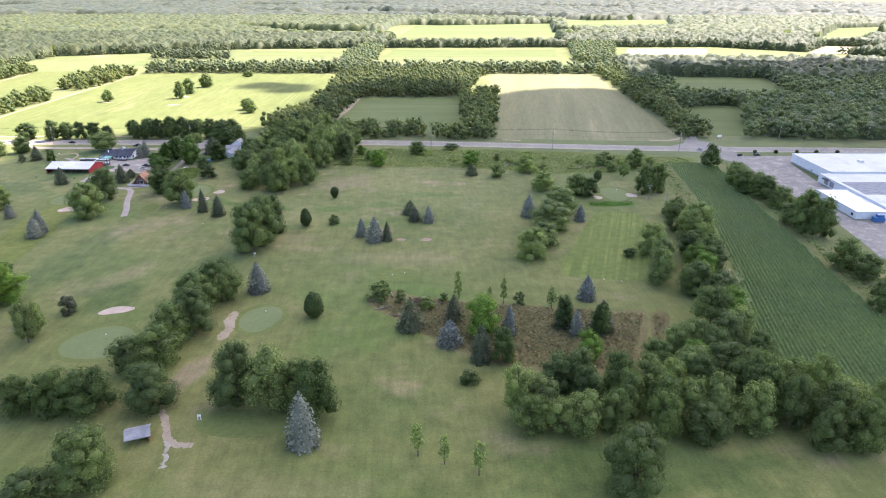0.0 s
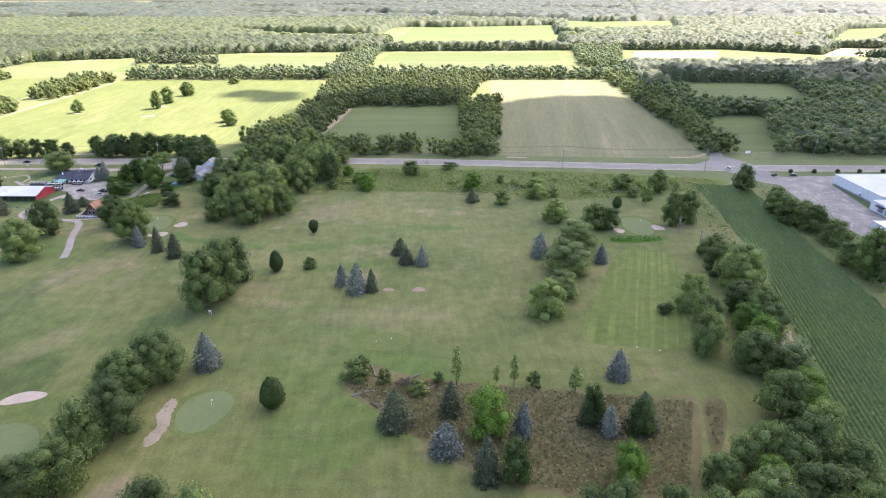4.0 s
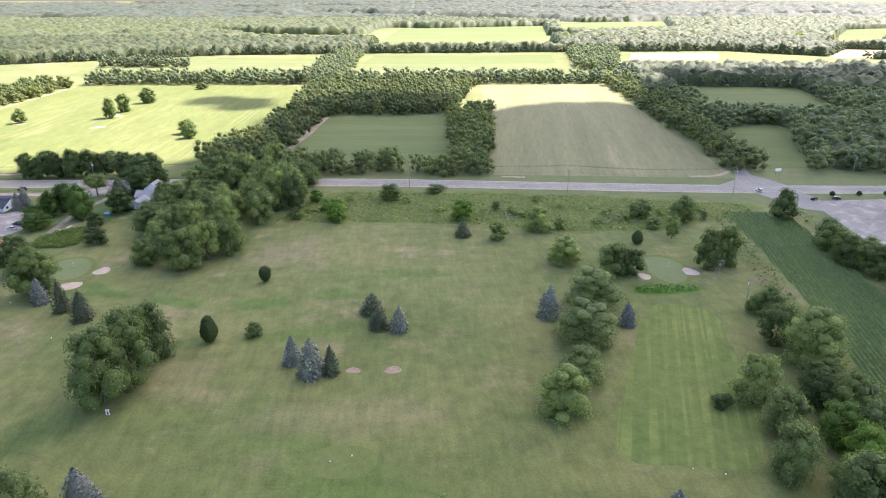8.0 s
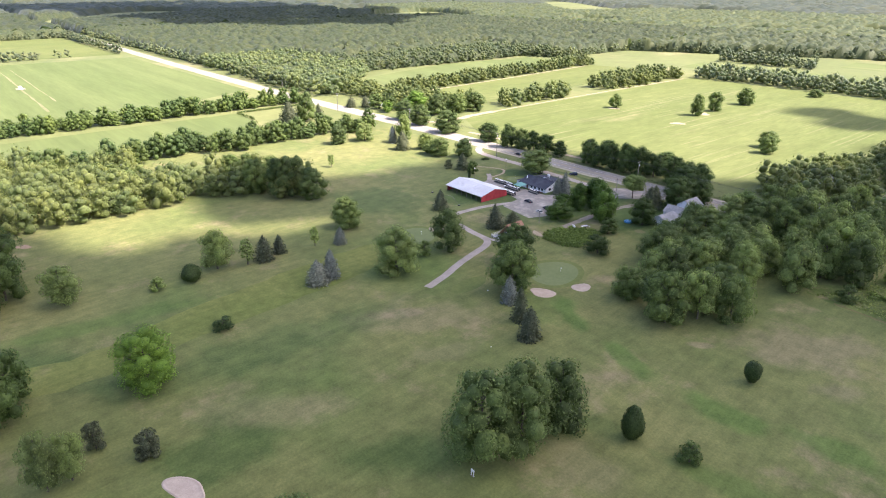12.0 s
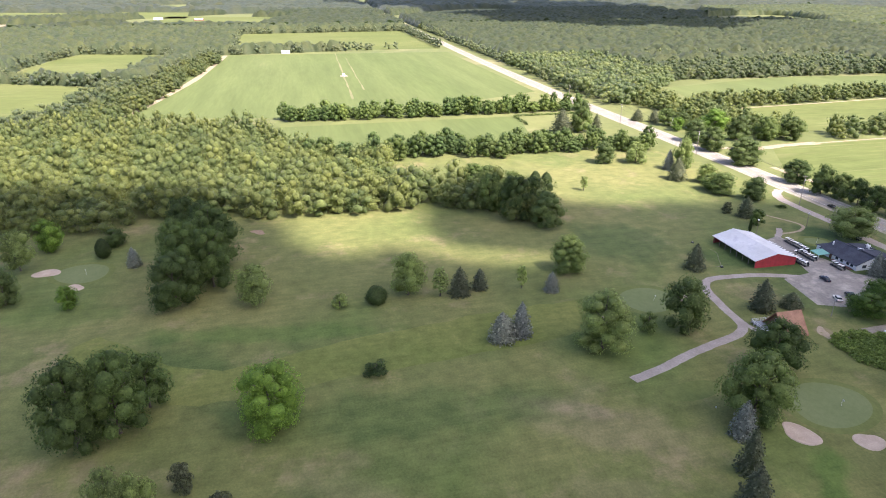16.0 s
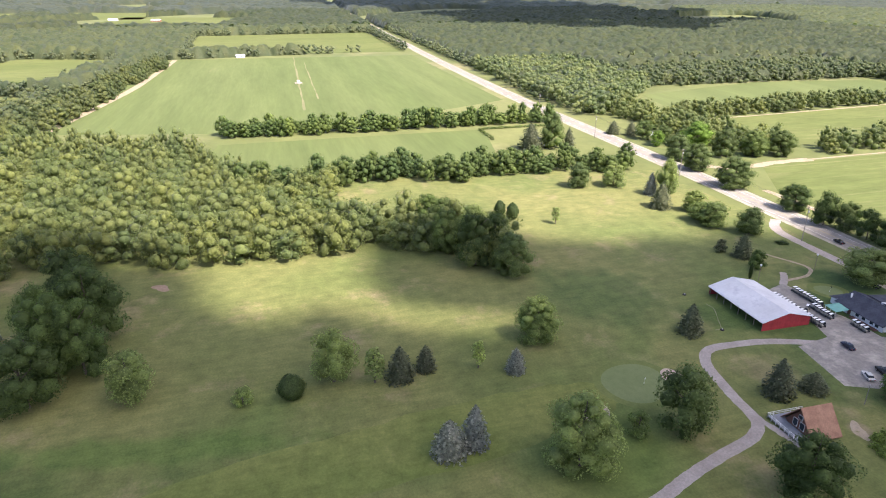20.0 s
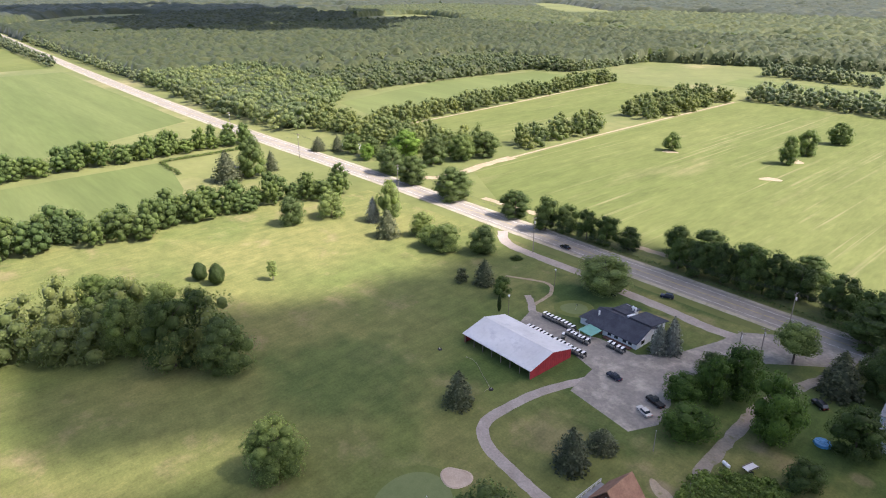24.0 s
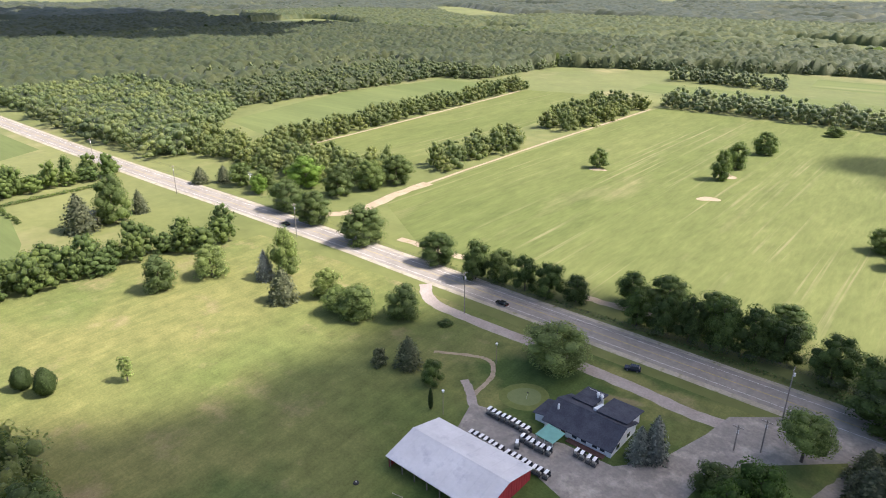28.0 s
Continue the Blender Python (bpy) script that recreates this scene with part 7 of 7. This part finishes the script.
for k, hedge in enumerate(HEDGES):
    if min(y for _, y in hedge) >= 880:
        woods("hedgerow", scatter(hedge, 9.2, 40 + k), 95, 0.66, (11, 19), (6.0, 9.4), M_WOODS_HAZED, "distant row of full green hedgerow trees", 20 + k, 6)
    elif k < 2:
        woods("hedgerow", scatter(hedge, 8.4, 40 + k), 520, 0.32, (7.5, 17), (5.4, 8.4), M_HEDGE, "dense leafy green hedgerow", 20 + k, 20)
    else:
        woods("hedgerow", scatter(hedge, 9.2, 40 + k), 190, 0.52, (9, 16.5), (5.4, 8.4), M_WOODS, "row of full green hedgerow trees", 20 + k, 8)

ROW = [(-816, -68, 3), (-808, -40, 4), (-803, -24, 5), (-799, -10, 9), (-797, -2, 10), (-794, 8, 13), (-793, 15, 14), (-792, 22, 13), (-791, 29, 15), (-791, 36, 14), (-800, 42, 13), (-815, 46, 14)]
for x, y, h in ROW:
    plant("maple_dark", x, y, h, h * 0.5, int(-x))

OPEN = [f[1] for f in FIELDS]


NEAR_FOREST = [(-566, 500), (-900, 502), (-900, 640), (-700, 640), (-632, 590), (-560, 520)]
woods("forest", scatter(NEAR_FOREST, 10.4, 77), 170, 0.58, (12, 18), (7.2, 10.4), M_FOREST, "dense green forest beside the highway", 77, 6)


FAR_WOODS = [
    [(-640, 496), (-1600, 515), (-1600, 1500), (-640, 1500), (-640, 930), (-690, 920), (-690, 600), (-632, 590)],
    [(232, 505), (232, 890), (900, 880), (900, 440), (600, 462), (420, 480)],
    [(-640, 1100), (-350, 1240), (-100, 1268), (520, 1300), (900, 1000), (1100, 1500), (-640, 1500)],
    [(-600, 60), (-1070, 110), (-1120, 470), (-1600, 480), (-1600, -700), (-600, -500), (-480, 30)],
    [(248, 890), (900, 880), (900, 1010), (248, 1010)],
]
ROAD_X, ROAD_Y = np.array(sorted(tuple(q) for q in ROAD))[:, 0], np.array(sorted(tuple(q) for q in ROAD))[:, 1]


def wooded(p):
    """Which of the points (n, 2) lie in the forest beyond the fields."""
    x, y = p[:, 0], p[:, 1]
    wave = np.sin(x * 0.0041 + 2 * np.sin(y * 0.0023)) + np.sin(y * 0.0067 + 1.5 * np.sin(x * 0.0031)) + 0.8 * np.sin((x + y) * 0.0089)
    hit = ((y > 1490) | (x < -1590)) & (wave > -1.0)
    for polygon in FAR_WOODS:
        hit |= inside(p, polygon)
    for polygon in OPEN + [NEAR_FOREST]:
        hit &= ~inside(p, polygon)
    return hit & (np.abs(y - np.interp(x, ROAD_X, ROAD_Y)) > 16)


def near_woods(p):
    """The stretches of forest that the flight passes nearest: tree by tree."""
    x, y = p[:, 0], p[:, 1]
    return ((x > 232) & (x < 700) & (y < 790)) | ((x > -790) & (x < -400) & (y > 480) & (y < 960)) | ((x > -760) & (x < -400) & (np.abs(y) < 130))


def brink(p, reach, test=wooded):
    """Which of the points of the forest lie within reach of its edge."""
    out = np.zeros(len(p), bool)
    for k in range(8):
        out |= ~test(p + reach * np.array([math.cos(k * 0.785), math.sin(k * 0.785)]))
    return out


for k, polygon in enumerate(FAR_WOODS):
    spots = scatter(polygon, 10.4, 60 + k)
    spots = spots[wooded(spots)]
    close = near_woods(spots)
    edge = ~close & brink(spots, 12.0)
    if close.any():
        woods("forest", spots[close], 115, 0.64, (12, 18), (7.2, 10.4), M_FOREST, "green woods of many full crowns along the fields", 80 + k, 6)
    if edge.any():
        woods("forest", spots[edge], 60, 0.72, (10, 17), (6.0, 8.6), M_WOODS_HAZED, "edge of the green forest beyond the fields", 60 + k, 5)


def canopy(name, x0, x1, y0, y1, cell, gap, tall, mat, seed, keep, label):
    """Forest seen from far off: one closed sheet of domed crowns, falling to the ground at its edges."""
    rng = np.random.default_rng(seed)
    gx, gy = np.meshgrid(np.arange(x0, x1, cell), np.arange(y0, y1, cell), indexing="ij")
    p = np.stack([gx.ravel(), gy.ravel()], 1)
    mask = keep(p)
    nx, ny = int((x1 - x0) / gap) + 4, int((y1 - y0) / gap) + 4
    off = rng.uniform(0.12, 0.88, (nx, ny, 2))
    high, wide, tone = rng.uniform(tall[0], tall[1], (nx, ny)), gap * rng.uniform(0.60, 0.84, (nx, ny)), rng.random((nx, ny))
    ci, cj = ((p[:, 0] - x0) / gap).astype(int) + 1, ((p[:, 1] - y0) / gap).astype(int) + 1
    z, tint = np.zeros(len(p)), np.full(len(p), 0.3)
    for di in (-1, 0, 1):
        for dj in (-1, 0, 1):
            a, b = ci + di, cj + dj
            dx = (a - 1 + off[a, b, 0]) * gap + x0 - p[:, 0]
            dy = (b - 1 + off[a, b, 1]) * gap + y0 - p[:, 1]
            dome = high[a, b] * (0.12 + 0.88 * np.sqrt(np.clip(1 - (dx * dx + dy * dy) / wide[a, b] ** 2, 0, 1)))
            tint = np.where(dome > z, tone[a, b], tint)
            z = np.maximum(z, dome)
    z = np.where(mask, z + rng.uniform(-1, 1, len(p)) * 0.08 * gap, 0.0)
    p = p + rng.uniform(-0.3, 0.3, p.shape) * cell
    idx = np.arange(gx.size).reshape(gx.shape)
    f = np.stack([idx[:-1, :-1], idx[1:, :-1], idx[1:, 1:], idx[:-1, 1:]], -1).reshape(-1, 4)
    f = f[mask[f].any(1)]
    used, inv = np.unique(f, return_inverse=True)
    me = bpy.data.meshes.new(name)
    me.vertices.add(len(used))
    me.vertices.foreach_set("co", np.column_stack([p[used], z[used]]).astype(np.float32).ravel())
    me.loops.add(f.size)
    me.loops.foreach_set("vertex_index", inv.reshape(-1).astype(np.int32))
    me.polygons.add(len(f))
    me.polygons.foreach_set("loop_start", (np.arange(len(f)) * 4).astype(np.int32))
    me.polygons.foreach_set("use_smooth", np.ones(len(f), bool))
    me.attributes.new("tint", "FLOAT", "POINT").data.foreach_set("value", tint[used].astype(np.float32))
    me.materials.append(mat)
    me.update(calc_edges=True)
    tagged(new(name, me), label, "woods", kind="stuff")


def inner(p):
    return wooded(p) & ~near_woods(p)


def trimmed(p):
    return inner(p) & ~brink(p, 7.0)


def outer(p):
    return wooded(p) & ((p[:, 1] > 2310) | (p[:, 0] < -2410)) & (np.hypot(p[:, 0], p[:, 1]) < 4950)


canopy("forest_canopy", -1600, -640, -700, 1500, 4.0, 11.0, (12, 19), M_CANOPY_LEAF, 91, trimmed, "closed green canopy of the forest beyond the fields")
canopy("forest_canopy", -640, 1100, 860, 1500, 4.0, 11.0, (12, 19), M_CANOPY_LEAF, 92, trimmed, "closed green canopy of the forest beyond the fields")
canopy("forest_canopy", 232, 900, 440, 890, 4.0, 11.0, (12, 19), M_CANOPY_LEAF, 93, trimmed, "green woods between the side road and the far fields")
canopy("distant_forest", -2420, 1400, 1490, 2320, 6.0, 15.0, (13, 21), M_CANOPY_LEAF, 94, inner, "distant forest canopy with gaps of open fields")
canopy("distant_forest", -2420, -1594, -1500, 1496, 6.0, 15.0, (13, 21), M_CANOPY_LEAF, 95, inner, "distant forest canopy with gaps of open fields")
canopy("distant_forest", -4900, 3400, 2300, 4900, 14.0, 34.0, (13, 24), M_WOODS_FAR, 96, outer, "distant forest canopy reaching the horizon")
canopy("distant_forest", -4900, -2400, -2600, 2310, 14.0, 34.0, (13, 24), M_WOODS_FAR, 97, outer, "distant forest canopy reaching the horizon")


def under(p):
    return (wooded(p) & near_woods(p)) | inside(p, NEAR_FOREST)


def sheltered(p):
    return under(p) & ~brink(p, 11.0, under)


canopy("forest_understorey", -900, -470, -130, 960, 4.5, 11.0, (8.5, 13), M_CANOPY_LEAF, 98, sheltered, "lower crowns filling the forest between its tall trees")
canopy("forest_understorey", 232, 704, 440, 794, 4.5, 11.0, (8.5, 13), M_CANOPY_LEAF, 99, sheltered, "lower crowns filling the woods by the side road")
